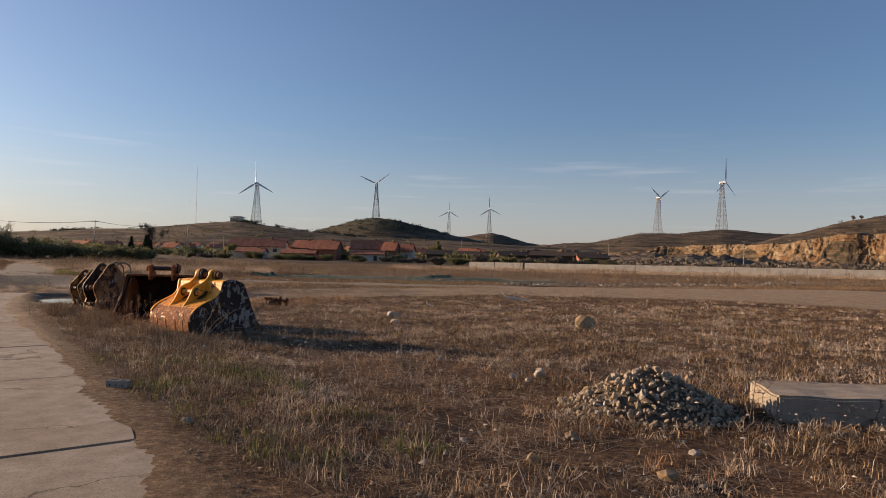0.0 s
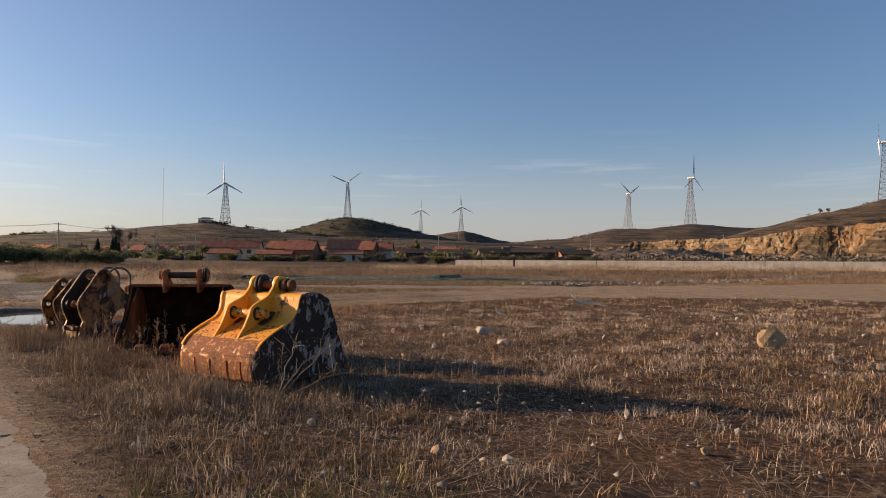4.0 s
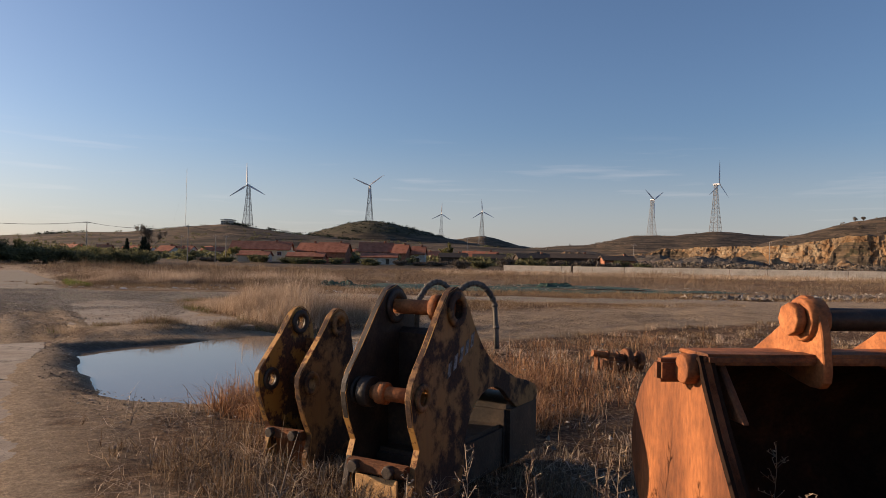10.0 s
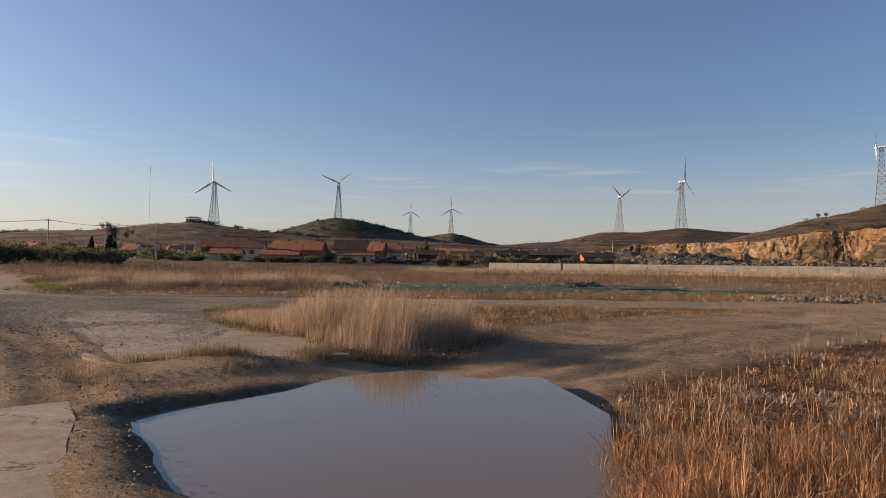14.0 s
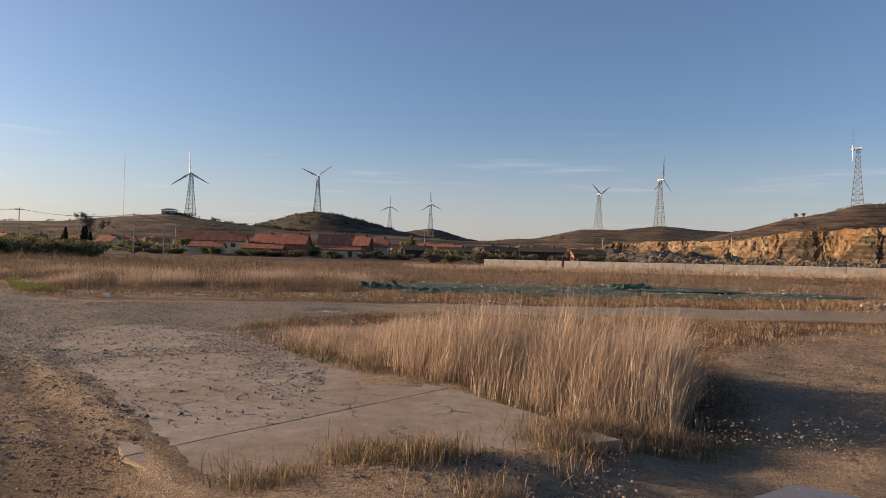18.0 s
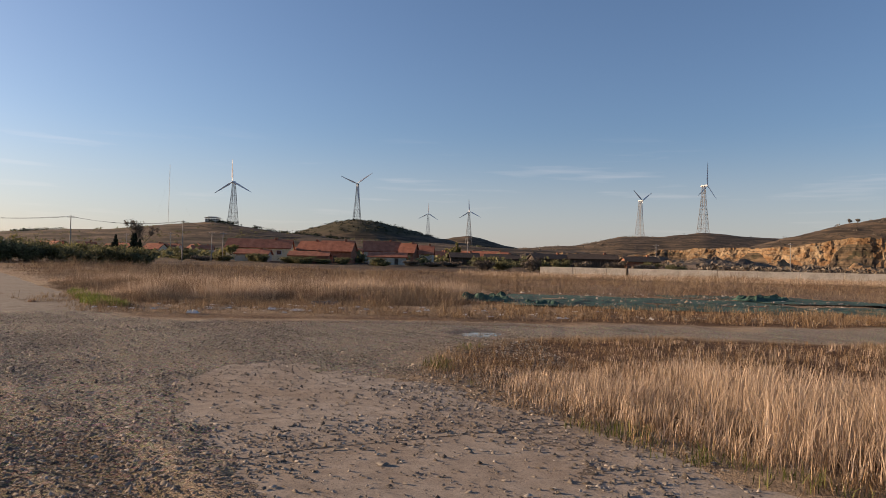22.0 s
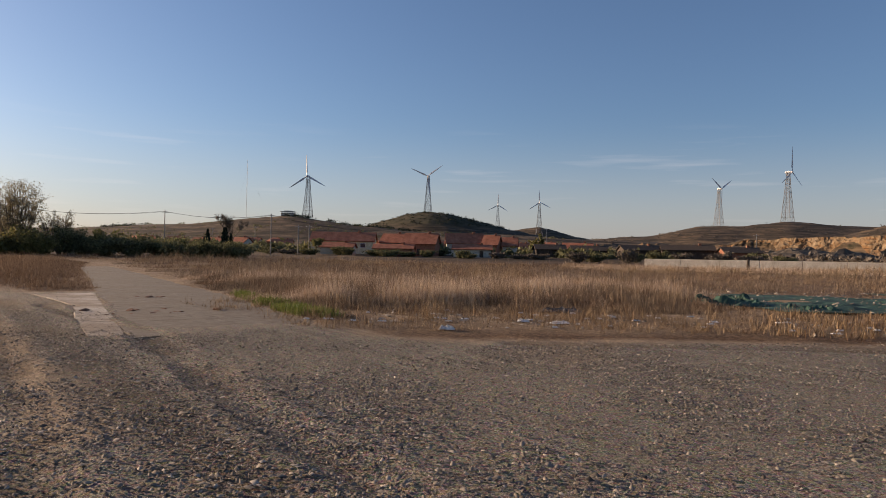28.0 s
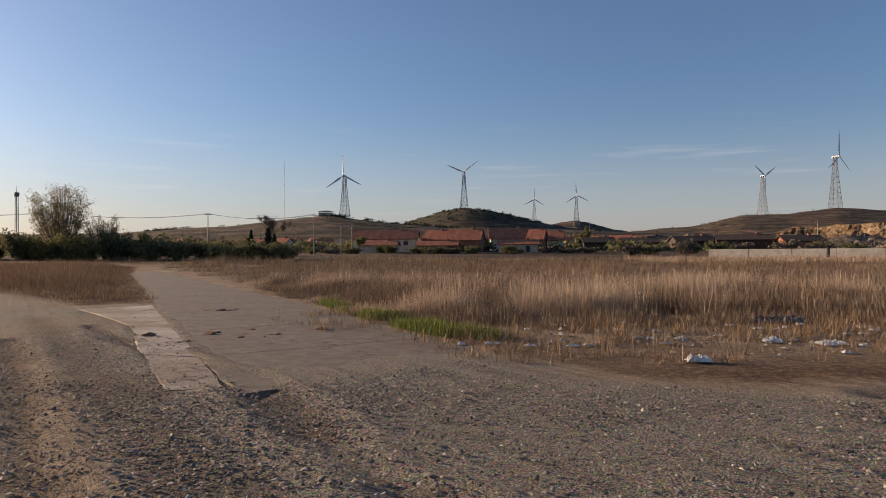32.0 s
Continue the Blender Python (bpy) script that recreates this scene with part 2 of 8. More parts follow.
M_GROUND = ground_material()
M_CONC = concrete_material("old_concrete", (0.18, 0.152, 0.122), (0.26, 0.222, 0.178), (0.34, 0.295, 0.242))
M_CONC_LIGHT = concrete_material("light_concrete", (0.30, 0.268, 0.222), (0.38, 0.342, 0.288), (0.46, 0.415, 0.355), False)
M_ROAD = concrete_material("worn_road", (0.10, 0.088, 0.069), (0.15, 0.131, 0.103), (0.21, 0.186, 0.148), True, ((0.10, 0.082, 0.061), (0.18, 0.150, 0.115)))
M_STONE = mottled("grey_stone", (0.20, 0.17, 0.14), (0.33, 0.285, 0.235), (0.46, 0.41, 0.35), 3, 30)

# ---- plan of the place ----
ROAD_EDGE = [(6.00, -30.00), (1.90, -2.00), (0.04, -0.26), (-2.06, 2.28), (-3.89, 4.85), (-6.49, 8.56), (-9.14, 11.91), (-11.97, 15.67), (-14.36, 19.17), (-16.24, 22.33), (-17.67, 25.43), (-18.85, 27.69)]
PLOT = [(-14.8, 29.6), (-15.5, 30.5), (-16.1, 31.35), (-16.8, 32.3), (-17.8, 33.4), (-19.0, 35.5), (-20.4, 38.2), (-20.2, 41.0), (-19.0, 42.8), (-16.9, 44.0), (-9.7, 43.7), (-2.8, 42.4), (3.6, 43.0), (-4.6, 39.3), (-10.6, 36.3), (-12.1, 32.5), (-13.0, 30.8), (-14.0, 29.7)]
POND = [(-17.0, 25.1), (-16.3, 24.0), (-15.85, 23.1), (-15.2, 22.2), (-14.6, 21.3), (-14.05, 20.9), (-13.2, 20.75), (-12.82, 21.3), (-12.7, 22.2), (-12.6, 23.1), (-12.4, 24.3), (-12.15, 25.2), (-12.25, 26.2), (-12.4, 27.3), (-12.8, 27.3), (-13.1, 27.1), (-13.9, 27.8), (-14.6, 27.4), (-15.3, 26.8), (-16.0, 26.2), (-16.6, 25.6)]
SMALL_POND = [(-19.62, 44.94), (-19.17, 44.34), (-18.50, 44.95), (-18.36, 45.45), (-18.82, 46.03), (-19.42, 45.63)]
YARD = [(-19.4, 27.6), (-20.5, 37.5), (-19.8, 42.0), (-16.9, 44.1), (-2.3, 43.4), (9.6, 43.2), (36.8, 50.8), (36.2, 59.5), (9.8, 50.1), (-3.7, 49.3), (-18.6, 48.2), (-21.8, 48.3), (-24.8, 47.7), (-27.3, 47.5), (-28.5, 48.1), (-30.2, 49.9), (-33.3, 54.7), (-37.0, 60.5), (-41.0, 60.0), (-43.9, 58.7), (-47.6, 61.7), (-59.0, 70.7), (-80.0, 83.0), (-90.0, 30.0), (-23.7, 25.8)]
TRACK = [(-14.42, 26.91), (-12.37, 25.91), (-10.42, 28.26), (-4.95, 32.61), (1.95, 36.33), (14.37, 36.35), (24.28, 30.91), (60.04, 35.58), (60.04, 61.58), (35.29, 56.58), (7.76, 46.15), (-2.82, 42.31), (-10.79, 36.67), (-12.41, 32.83), (-13.81, 30.33), (-16.33, 29.51), (-18.65, 28.10), (-17.45, 26.09), (-15.83, 26.70)]
WEEDS = [(-36.9, 60.6), (-33.2, 55.0), (-30.8, 52.0), (-25.4, 53.2), (-19.2, 54.0), (-15.3, 67.6), (8.3, 64.2), (9.1, 53.8), (40.2, 65.5), (60.2, 83.5), (80.2, 119.5), (80, 160), (-150, 161), (-80, 123), (-61, 96), (-44, 71)]


APRON = [
    [(-15.0, 29.5), (-15.6, 30.6), (-16.38, 32.0), (-18.6, 29.7), (-19.3, 28.95), (-18.7, 28.3), (-18.2, 28.2), (-17.2, 28.75)],
    [(-16.386, 32.008), (-17.6, 33.3), (-18.9, 35.4), (-21.4, 34.3), (-22.0, 33.9), (-20.9, 32.0), (-20.0, 30.4), (-19.306, 28.958), (-18.606, 29.708)],
    [(-18.906, 35.408), (-19.8, 36.9), (-20.3, 38.0), (-21.1, 38.0), (-21.9, 38.95), (-22.7, 39.8), (-23.4, 38.9), (-23.6, 36.9), (-22.9, 35.4), (-22.006, 33.908), (-21.406, 34.308)],
]
APRON_ALL = [(-15.0, 29.5), (-15.6, 30.6), (-16.4, 32.0), (-17.6, 33.3), (-18.9, 35.4), (-19.8, 36.9), (-20.3, 38.0), (-21.1, 38.0), (-21.9, 38.95), (-22.7, 39.8), (-23.4, 38.9), (-23.6, 36.9), (-22.9, 35.4), (-22.0, 33.9), (-20.9, 32.0), (-20.0, 30.4), (-19.3, 28.95), (-18.7, 28.3), (-18.2, 28.2), (-17.2, 28.75)]
# wheel ruts in the yard and on the dirt track
RUTS = [
    [(-27.2, 37.8), (-24.3, 34.4), (-21.9, 31.6), (-20.3, 29.3), (-19.0, 27.2), (-18.1, 25.6)],
    [(-23.4, 34.6), (-21.3, 31.6), (-20.0, 29.8), (-19.1, 28.2)],
    [(-39.29, 52.74), (-33.09, 46.72), (-28.15, 39.99), (-26.27, 37.52), (-24.82, 35.46), (-22.44, 33.28), (-20.06, 29.60), (-18.66, 27.30), (-17.67, 25.53)],
    [(-39.34, 50.34), (-36.02, 46.59), (-32.71, 42.52), (-31.10, 40.43), (-28.25, 36.93), (-25.31, 34.27), (-20.75, 30.69), (-19.26, 28.50), (-18.16, 26.69)],
    [(-36.54, 45.72), (-33.27, 42.51), (-31.51, 40.40), (-30.63, 39.33), (-27.38, 35.80)],
    [(-13.10, 28.23), (-11.09, 30.24), (-8.79, 32.93), (-6.10, 35.22), (0.00, 38.49), (9.91, 40.76)],
    [(-11.39, 28.52), (-9.33, 30.57), (-6.99, 32.48), (-3.14, 35.18), (3.88, 38.42)],
    [(-25.74, 46.72), (-17.76, 47.24), (-7.91, 45.21), (3.77, 44.08), (16.00, 46.90)],
]
WHEEL_BAND = [(-42.0, 54.5), (-37.5, 49.5), (-33.95, 45.4), (-31.6, 42.7), (-29.8, 40.6), (-27.2, 37.6), (-24.4, 34.9)]
WORN_PATH = [(-40.5, 51.5), (-36.6, 47.3), (-33.6, 44.0), (-31.4, 41.4), (-29.9, 39.6)]
lane_left, lane_right = [(-32.9, 46.0), (-34.65, 48.7), (-36.75, 51.9), (-41.3, 58.9), (-47.5, 68.8), (-58, 85), (-72, 107)], [(-29.9, 49.4), (-31.4, 51.4), (-33.5, 54.7), (-37.0, 60.3), (-42.4, 67.8), (-52, 82), (-66, 102)]
strip_a, strip_b = [(-41.35, 58.85), (-39.35, 55.8), (-36.8, 51.85), (-35.65, 50.15), (-34.7, 48.65), (-33.85, 47.35), (-33.15, 46.25)], [(-42.8, 57.3), (-40.9, 55.5), (-38.6, 53.1), (-37.2, 51.0), (-35.8, 48.9), (-34.8, 47.5), (-33.9, 46.2)]
STRIP = strip_a + strip_b[::-1]
LANE = lane_left + lane_right[::-1]


def inside(poly, x, y):
    x, y = np.asarray(x, float), np.asarray(y, float)
    hit = np.zeros(x.shape, bool)
    for (x0, y0), (x1, y1) in zip(poly, poly[1:] + poly[:1]):
        c = (y0 > y) != (y1 > y)
        with np.errstate(divide="ignore", invalid="ignore"):
            hit ^= c & (x < (x1 - x0) * (y - y0) / (y1 - y0 + 1e-12) + x0)
    return hit


def edge_distance(poly, x, y, closed=True):
    x, y = np.asarray(x, float), np.asarray(y, float)
    best = np.full(x.shape, 1e9)
    for (x0, y0), (x1, y1) in zip(poly, poly[1:] + (poly[:1] if closed else [])):
        dx, dy = x1 - x0, y1 - y0
        u = np.clip(((x - x0) * dx + (y - y0) * dy) / (dx * dx + dy * dy + 1e-12), 0, 1)
        best = np.minimum(best, np.hypot(x - x0 - u * dx, y - y0 - u * dy))
    return best


def signed(poly, x, y):
    """Metres inside a polygon, negative outside."""
    d = edge_distance(poly, x, y)
    return np.where(inside(poly, x, y), d, -d)


def soft(v, a, b):
    u = np.clip((v - a) / (b - a), 0, 1)
    return u * u * (3 - 2 * u)


def lattice(x, y, seed):
    h = np.sin(x * 127.1 + y * 311.7 + seed * 74.7) * 43758.5453
    return h - np.floor(h)


def value_noise(x, y, seed=0):
    x, y = np.asarray(x, float), np.asarray(y, float)
    xi, yi = np.floor(x), np.floor(y)
    u, v = x - xi, y - yi
    u, v = u * u * (3 - 2 * u), v * v * (3 - 2 * v)
    a, b, c, d = lattice(xi, yi, seed), lattice(xi + 1, yi, seed), lattice(xi, yi + 1, seed), lattice(xi + 1, yi + 1, seed)
    return (a * (1 - u) + b * u) * (1 - v) + (c * (1 - u) + d * u) * v


def fractal(x, y, seed=0, octaves=4):
    s, a = 0, 0.5
    for i in range(octaves):
        s = s + a * value_noise(np.asarray(x) * 2**i, np.asarray(y) * 2**i, seed + i)
        a *= 0.5
    return s


def right_of_road(x, y):
    """Metres to the field's side of the walking road's edge."""
    px = np.interp(y, [p[1] for p in ROAD_EDGE], [p[0] for p in ROAD_EDGE])
    return (np.asarray(x) - px) * 0.8


# Skylines: x and height on the plane y = 900, seen from about (-10, 11); distance of the ridge; depth of its foot
RIDGES = [
    (840, 370, [(-1500, 24), (-800, 29), (-590, 29), (-500, 35), (-410, 38), (-350, 45), (-295, 50), (-262, 48), (-241, 45), (-190, 38), (-120, 33), (0, 30), (98, 26), (180, 24), (300, 10)]),
    (1010, 260, [(-230, 26), (-189, 37), (-168, 44), (-150, 49), (-131, 55), (-104, 58.5), (-80, 56), (-57, 51), (-30, 45), (-5, 38), (40, 30), (110, 20)]),
    (1950, 380, [(-60, 20), (10, 36), (30, 40), (45, 41.5), (62, 38), (90, 30), (130, 24)]),
    (1350, 490, [(60, 18), (110, 27), (186, 33), (238, 45), (297, 47), (320, 50), (348, 53), (380, 51), (414, 48.5), (480, 47), (700, 40), (1500, 40)]),
    (720, 190, [(230, 0), (300, 18), (400, 36), (440, 47), (470, 54), (518, 67), (568, 76.5), (616, 88), (670, 94), (800, 100), (1500, 90)]),
]


def terrain(x, y):
    """The ground's height."""
    x, y = np.asarray(x, float), np.asarray(y, float)
    far = np.hypot(x + 10, y - 11)
    z = 0.7 * soft(far, 90, 200) + 1.8 * soft(far, 190, 290) + 10 * soft(y, 300, 700)
    for dist, wide, line in RIDGES:
        yy = np.maximum(y, 40)
        u = -10 + (x + 10) * 889 / (yy - 11)
        top = np.interp(u, [p[0] for p in line], [p[1] for p in line])
        z_top = 1.6 + (top - 1.6) * (yy - 11) / 889
        rise = np.where(y < dist, soft(y, dist - wide, dist), 1 - soft(y, dist, dist + 500))
        z = np.where(y > 250, np.maximum(z, z_top * rise), z)
    rough = soft(far, 300, 500)
    z = z + rough * 1.6 * (fractal(x / 45, y / 45, 5) - 0.5) * np.clip(z / 20, 0, 1)
    step = soft(z, 6, 14) * rough
    z = z + step * 0.7 * np.sin(z * 1.15 + 2 * fractal(x / 120, y / 120, 9))
    near = 1 - soft(far, 60, 120)
    r = right_of_road(x, y)
    z = z + near * soft(r, 0.2, 2.0) * 0.16 * (fractal(x / 1.7, y / 1.7, 2) - 0.5)
    z = z + near * 0.05 * (fractal(x / 0.5, y / 0.5, 3) - 0.5) * soft(r, -0.3, 0.8)
    z = z - 0.24 * soft(r, 1.3, 4.6) * (1 - soft(y, 30, 42)) * (1 - soft(far, 60, 90))
    z = z - 0.02
    # soil creeps over the edges of the concrete
    rag = 0.55 * (fractal(x / 0.9, y / 0.9, 13) - 0.42)
    z = z + 0.022 * soft(-np.abs(r + 0.1), -0.9, -0.25) * (y < 27)
    z = z - 0.055 * soft(-r + rag, 0.16, 0.45) * (y < 27) * (r > -7)
    d = signed(APRON_ALL, x, y)
    z = z + 0.020 * soft(d, -0.8, -0.1) + 0.03 * (fractal(x / 0.5, y / 0.5, 19) - 0.5) * soft(d, -0.5, 0.2) * (1 - soft(d, 0.9, 1.8))
    z = z - 0.045 * soft(d + 1.2 * rag, -0.1, 1.1)
    d = signed(LANE, x, y)
    z = z + 0.016 * soft(d, -0.8, -0.1) - 0.05 * soft(d + rag, 0.15, 0.5) * soft(y - 0.75 * (x + 31.5) + 3 * rag, 48.6, 50.6)
    z = z - 0.05 * soft(signed(STRIP, x, y) + 0.35 * rag, -0.05, 0.2)
    for pond, deep in ((POND, 0.34), (SMALL_POND, 0.13)):
        d = signed(pond, x, y)
        z = z - deep * soft(d + 0.12 * (fractal(x / 0.6, y / 0.6, 4) - 0.5), -0.55, 0.7)
    bank = signed([(-18.7, 27.6), (-17.4, 26.6), (-16.2, 27.4), (-15.4, 28.9), (-15.6, 29.6), (-17.6, 28.7)], x, y)
    z = z + 0.10 * soft(bank, -0.3, 0.6)
    shore = signed(POND, x, y)
    z = z + 0.07 * (fractal(x / 0.42, y / 0.42, 17) - 0.48) * soft(shore, -1.6, -0.5) * (1 - soft(shore, 0.1, 0.5))
    z = z - (0.03 + 0.03 * soft(-x, 14, 17)) * rut_depth(x, y)
    return z


def rut_depth(x, y):
    d = np.full(np.shape(x), 9.0)
    for line in RUTS:
        d = np.minimum(d, edge_distance(line, x, y, False))
    d = np.abs(d + 0.5 * (fractal(np.asarray(x) / 1.1, np.asarray(y) / 1.1, 15) - 0.47))
    return np.exp(-((d / 0.20) ** 2)) - 0.5 * np.exp(-(((d - 0.42) / 0.16) ** 2))


def ground_z(x, y):
    return float(terrain(np.array([x]), np.array([y]))[0])


def axis_steps(a, b, step, lo, hi):
    mid = list(np.arange(a, b, step))
    up, s = [b], step
    while up[-1] < hi:
        s = min(s * 1.075, 12)
        up.append(up[-1] + s)
    down, s = [], step
    p = a
    while p > lo:
        s = min(s * 1.10, 30)
        p -= s
        down.append(p)
    return np.array(down[::-1] + mid + up)


def mesh_from(name, verts, faces, mat, smooth=False):
    me = bpy.data.meshes.new(name)
    me.from_pydata([tuple(v) for v in verts], [], faces)
    me.materials.append(mat)
    if smooth:
        me.polygons.foreach_set("use_smooth", [True] * len(me.polygons))
    me.update()
    return me


def build_ground():
    xs, ys = axis_steps(-40, 6, 0.15, -900, 1300), axis_steps(1, 52, 0.15, -200, 2250)
    gx, gy = np.meshgrid(xs, ys)
    x, y = gx.ravel(), gy.ravel()
    z = terrain(x, y)
    nx, ny = len(xs), len(ys)
    i = (np.arange(ny - 1)[:, None] * nx + np.arange(nx - 1)).ravel()
    quads = np.stack([i, i + 1, i + nx + 1, i + nx], 1)
    me = bpy.data.meshes.new("ground")
    me.vertices.add(len(x))
    me.vertices.foreach_set("co", np.stack([x, y, z], 1).ravel())
    me.loops.add(quads.size)
    me.loops.foreach_set("vertex_index", quads.ravel())
    me.polygons.add(len(quads))
    me.polygons.foreach_set("loop_start", np.arange(len(quads)) * 4)
    me.polygons.foreach_set("loop_total", np.full(len(quads), 4))
    me.polygons.foreach_set("use_smooth", np.ones(len(quads), bool))
    wob = 1.1 * (fractal(x / 1.4, y / 1.4, 11) - 0.47)
    far = np.hypot(x + 10, y - 11)
    r = right_of_road(x, y)
    bare = np.maximum(soft(signed(TRACK, x, y) + wob, -0.3, 0.6), soft(signed(YARD, x, y) + wob, -0.4, 0.5))
    verge = soft(-np.abs(r - 0.3) + wob, -0.9, 0.0) * (y < 30) * (0.2 + 0.8 * soft(y, 8, 13))
    shore = soft(-np.abs(signed(POND, x, y) + 0.6) + 0.7 * wob, -0.9, 0.1)
    bare = np.maximum(np.maximum(bare, verge * (0.08 + 0.5 * soft(fractal(x / 0.8, y / 0.8, 14), 0.38, 0.62))), shore * 0.8)
    bare = np.where(r < 0.2, np.maximum(bare, 0.9 * (y < 30) * (0.3 + 0.7 * soft(y, 7, 12))), bare)
    bare = np.maximum(bare, 0.5 * soft(x, 30, 80) * soft(y, 190, 240))
    waste = soft(signed(WEEDS, x, y), -6.0, -2.5) * (1 - 0.6 * soft(signed(WEEDS, x, y), 1.0, 4.0)) * (1 - soft(far, 110, 170)) * (x < 25)
    bare = np.maximum(bare, waste * (0.55 + 0.45 * soft(fractal(x / 2.6, y / 2.6, 23), 0.36, 0.6)))
    bare = np.maximum(bare, soft(signed(APRON_ALL, x, y), -1.2, -0.2))
    gravel = soft(signed(YARD, x, y) + wob, 0.0, 1.2) * (0.35 + 0.65 * soft(fractal(x / 5, y / 5, 21), 0.25, 0.48)) * soft(y - 0.55 * (x + 22), 31, 36)
    # a dark wheel band through the gravel with a worn tan path beside it
    wheel = edge_distance(WHEEL_BAND, x, y, False) + 0.25 * wob
    band = 0.95 * soft(-wheel, -0.55, -0.12)
    gravel = gravel * (1 - 0.75 * soft(-np.abs(edge_distance(WORN_PATH, x, y, False) + 0.3 * wob), -0.6, -0.1))
    wet = np.maximum(soft(signed(POND, x, y) + 0.5 * wob, -0.5, -0.05), soft(signed(SMALL_POND, x, y), -0.3, 0.0))
    green = soft(z, 36, 47) * soft(y, 880, 920) * (1 - soft(y, 1250, 1350)) * (x < 150)
    for label, val in (("bare", bare), ("gravel", gravel), ("wet", wet), ("far", soft(far, 110, 240) * (1 - 0.85 * soft(x, 30, 80) * (1 - soft(y, 560, 640)))), ("green", green), ("rut", np.maximum(band, np.clip(rut_depth(x, y), 0, 1) * soft(fractal(x / 2.5, y / 2.5, 16), 0.22, 0.45) * (0.25 + 0.75 * soft(-x, 14, 17))))):
        me.attributes.new(label, "FLOAT", "POINT").data.foreach_set("value", val.astype(np.float32))
    me.materials.append(M_GROUND)
    me.update()
    me.validate()
    return tagged(new("ground", me), "dry brown field, bare dirt tracks and low terraced hills", "ground", kind="structure")


build_ground()


def slab_mesh(name, poly, top, thick, mat, bevel=0.008):
    bm = bmesh.new()
    f = bm.faces.new([bm.verts.new((px, py, top)) for px, py in poly])
    if f.normal.z < 0:
        f.normal_flip()
    bm.normal_update()
    g = bmesh.ops.extrude_face_region(bm, geom=[f])
    for v in g["geom"]:
        if isinstance(v, bmesh.types.BMVert):
            v.co.z = top - thick
    bmesh.ops.recalc_face_normals(bm, faces=bm.faces)
    e = [k for k in bm.edges if all(v.co.z > top - 0.001 for v in k.verts)]
    bmesh.ops.bevel(bm, geom=e, offset=bevel, segments=2, affect="EDGES")
    bmesh.ops.triangulate(bm, faces=[f for f in bm.faces if len(f.verts) > 4])
    me = bpy.data.meshes.new(name)
    bm.to_mesh(me)
    bm.free()
    me.materials.append(mat)
    return me


# walking road: cast slabs between joints
def road_point(s, side):
    """A point on the road's edge at height y = s; side: metres to the left of the field's edge."""
    px = np.interp(s, [p[1] for p in ROAD_EDGE], [p[0] for p in ROAD_EDGE])
    return (float(px) - 0.78 * side, float(s) - 0.62 * side)


rng = random.Random(3)


def ragged(a, b, amount, count=9):
    out = []
    for i in range(count):
        u = i / count
        out.append((a[0] + (b[0] - a[0]) * u + rng.uniform(-amount, amount) * (i > 0), a[1] + (b[1] - a[1]) * u + rng.uniform(-amount, amount) * (i > 0)))
    return out


road = tagged(new("road"), "cracked old concrete road dusted with soil", "road", kind="structure")
cuts = [-14, -9.5, -5, -0.6, 3.4, 6.6, 9.6, 13.6, 17.6, 21.6, 25.5]
for s0, s1 in zip(cuts, cuts[1:]):
    a, b, c, d = road_point(s0 + 0.02, 0.1), road_point(s1 - 0.02, 0.1), road_point(s1 - 0.02, 5.6), road_point(s0 + 0.02, 5.6)
    me = slab_mesh("slab", ragged(a, b, 0.06) + ragged(b, c, 0.004, 3) + ragged(c, d, 0.06, 5) + ragged(d, a, 0.004, 3), rng.uniform(-0.008, -0.002), 0.16, M_CONC)
    new("slab", me).parent = road
for poly in APRON:
    n0 = len(poly)
    pts = sum((ragged(poly[i], poly[(i + 1) % n0], 0.004, 5) for i in range(n0)), [])
    new("slab", slab_mesh("slab", pts, rng.uniform(-0.008, -0.002), 0.16, M_CONC)).parent = road
lane = tagged(new("far_lane"), "worn grey concrete lane between weeds", "road", kind="structure")
for i in range(len(lane_left) - 1):
    poly = [lane_left[i], lane_right[i], lane_right[i + 1], lane_left[i + 1]]
    poly = ragged(poly[0], poly[1], 0.01, 2) + ragged(poly[1], poly[2], 0.12, 8) + ragged(poly[2], poly[3], 0.01, 2) + ragged(poly[3], poly[0], 0.05, 8)
    new("slab", slab_mesh("slab", poly, -0.012 + 0.001 * i, 0.2, M_ROAD)).parent = lane
strip = tagged(new("pale_kerb_strip"), "pale concrete strip along the lane's edge", "pavement", kind="structure")
for i in range(6):
    poly = [strip_a[i], strip_b[i], strip_b[i + 1], strip_a[i + 1]]
    pts = sum((ragged(poly[k], poly[(k + 1) % 4], 0.02, 5) for k in range(4)), [])
    new("slab", slab_mesh("slab", pts, -0.018 + 0.001 * (i % 2), 0.2, M_CONC_LIGHT)).parent = strip

# standing water
m, n, l, b = material("muddy_water", 0.03, 0, 0.5)
b.inputs["Base Color"].default_value = (0.15, 0.122, 0.094, 1)
b.inputs["IOR"].default_value = 1.33
bump(n, l, b, noise_tex(n, l, coords(n, l), 5, 2), 0.03, 0.01)
M_WATER = m


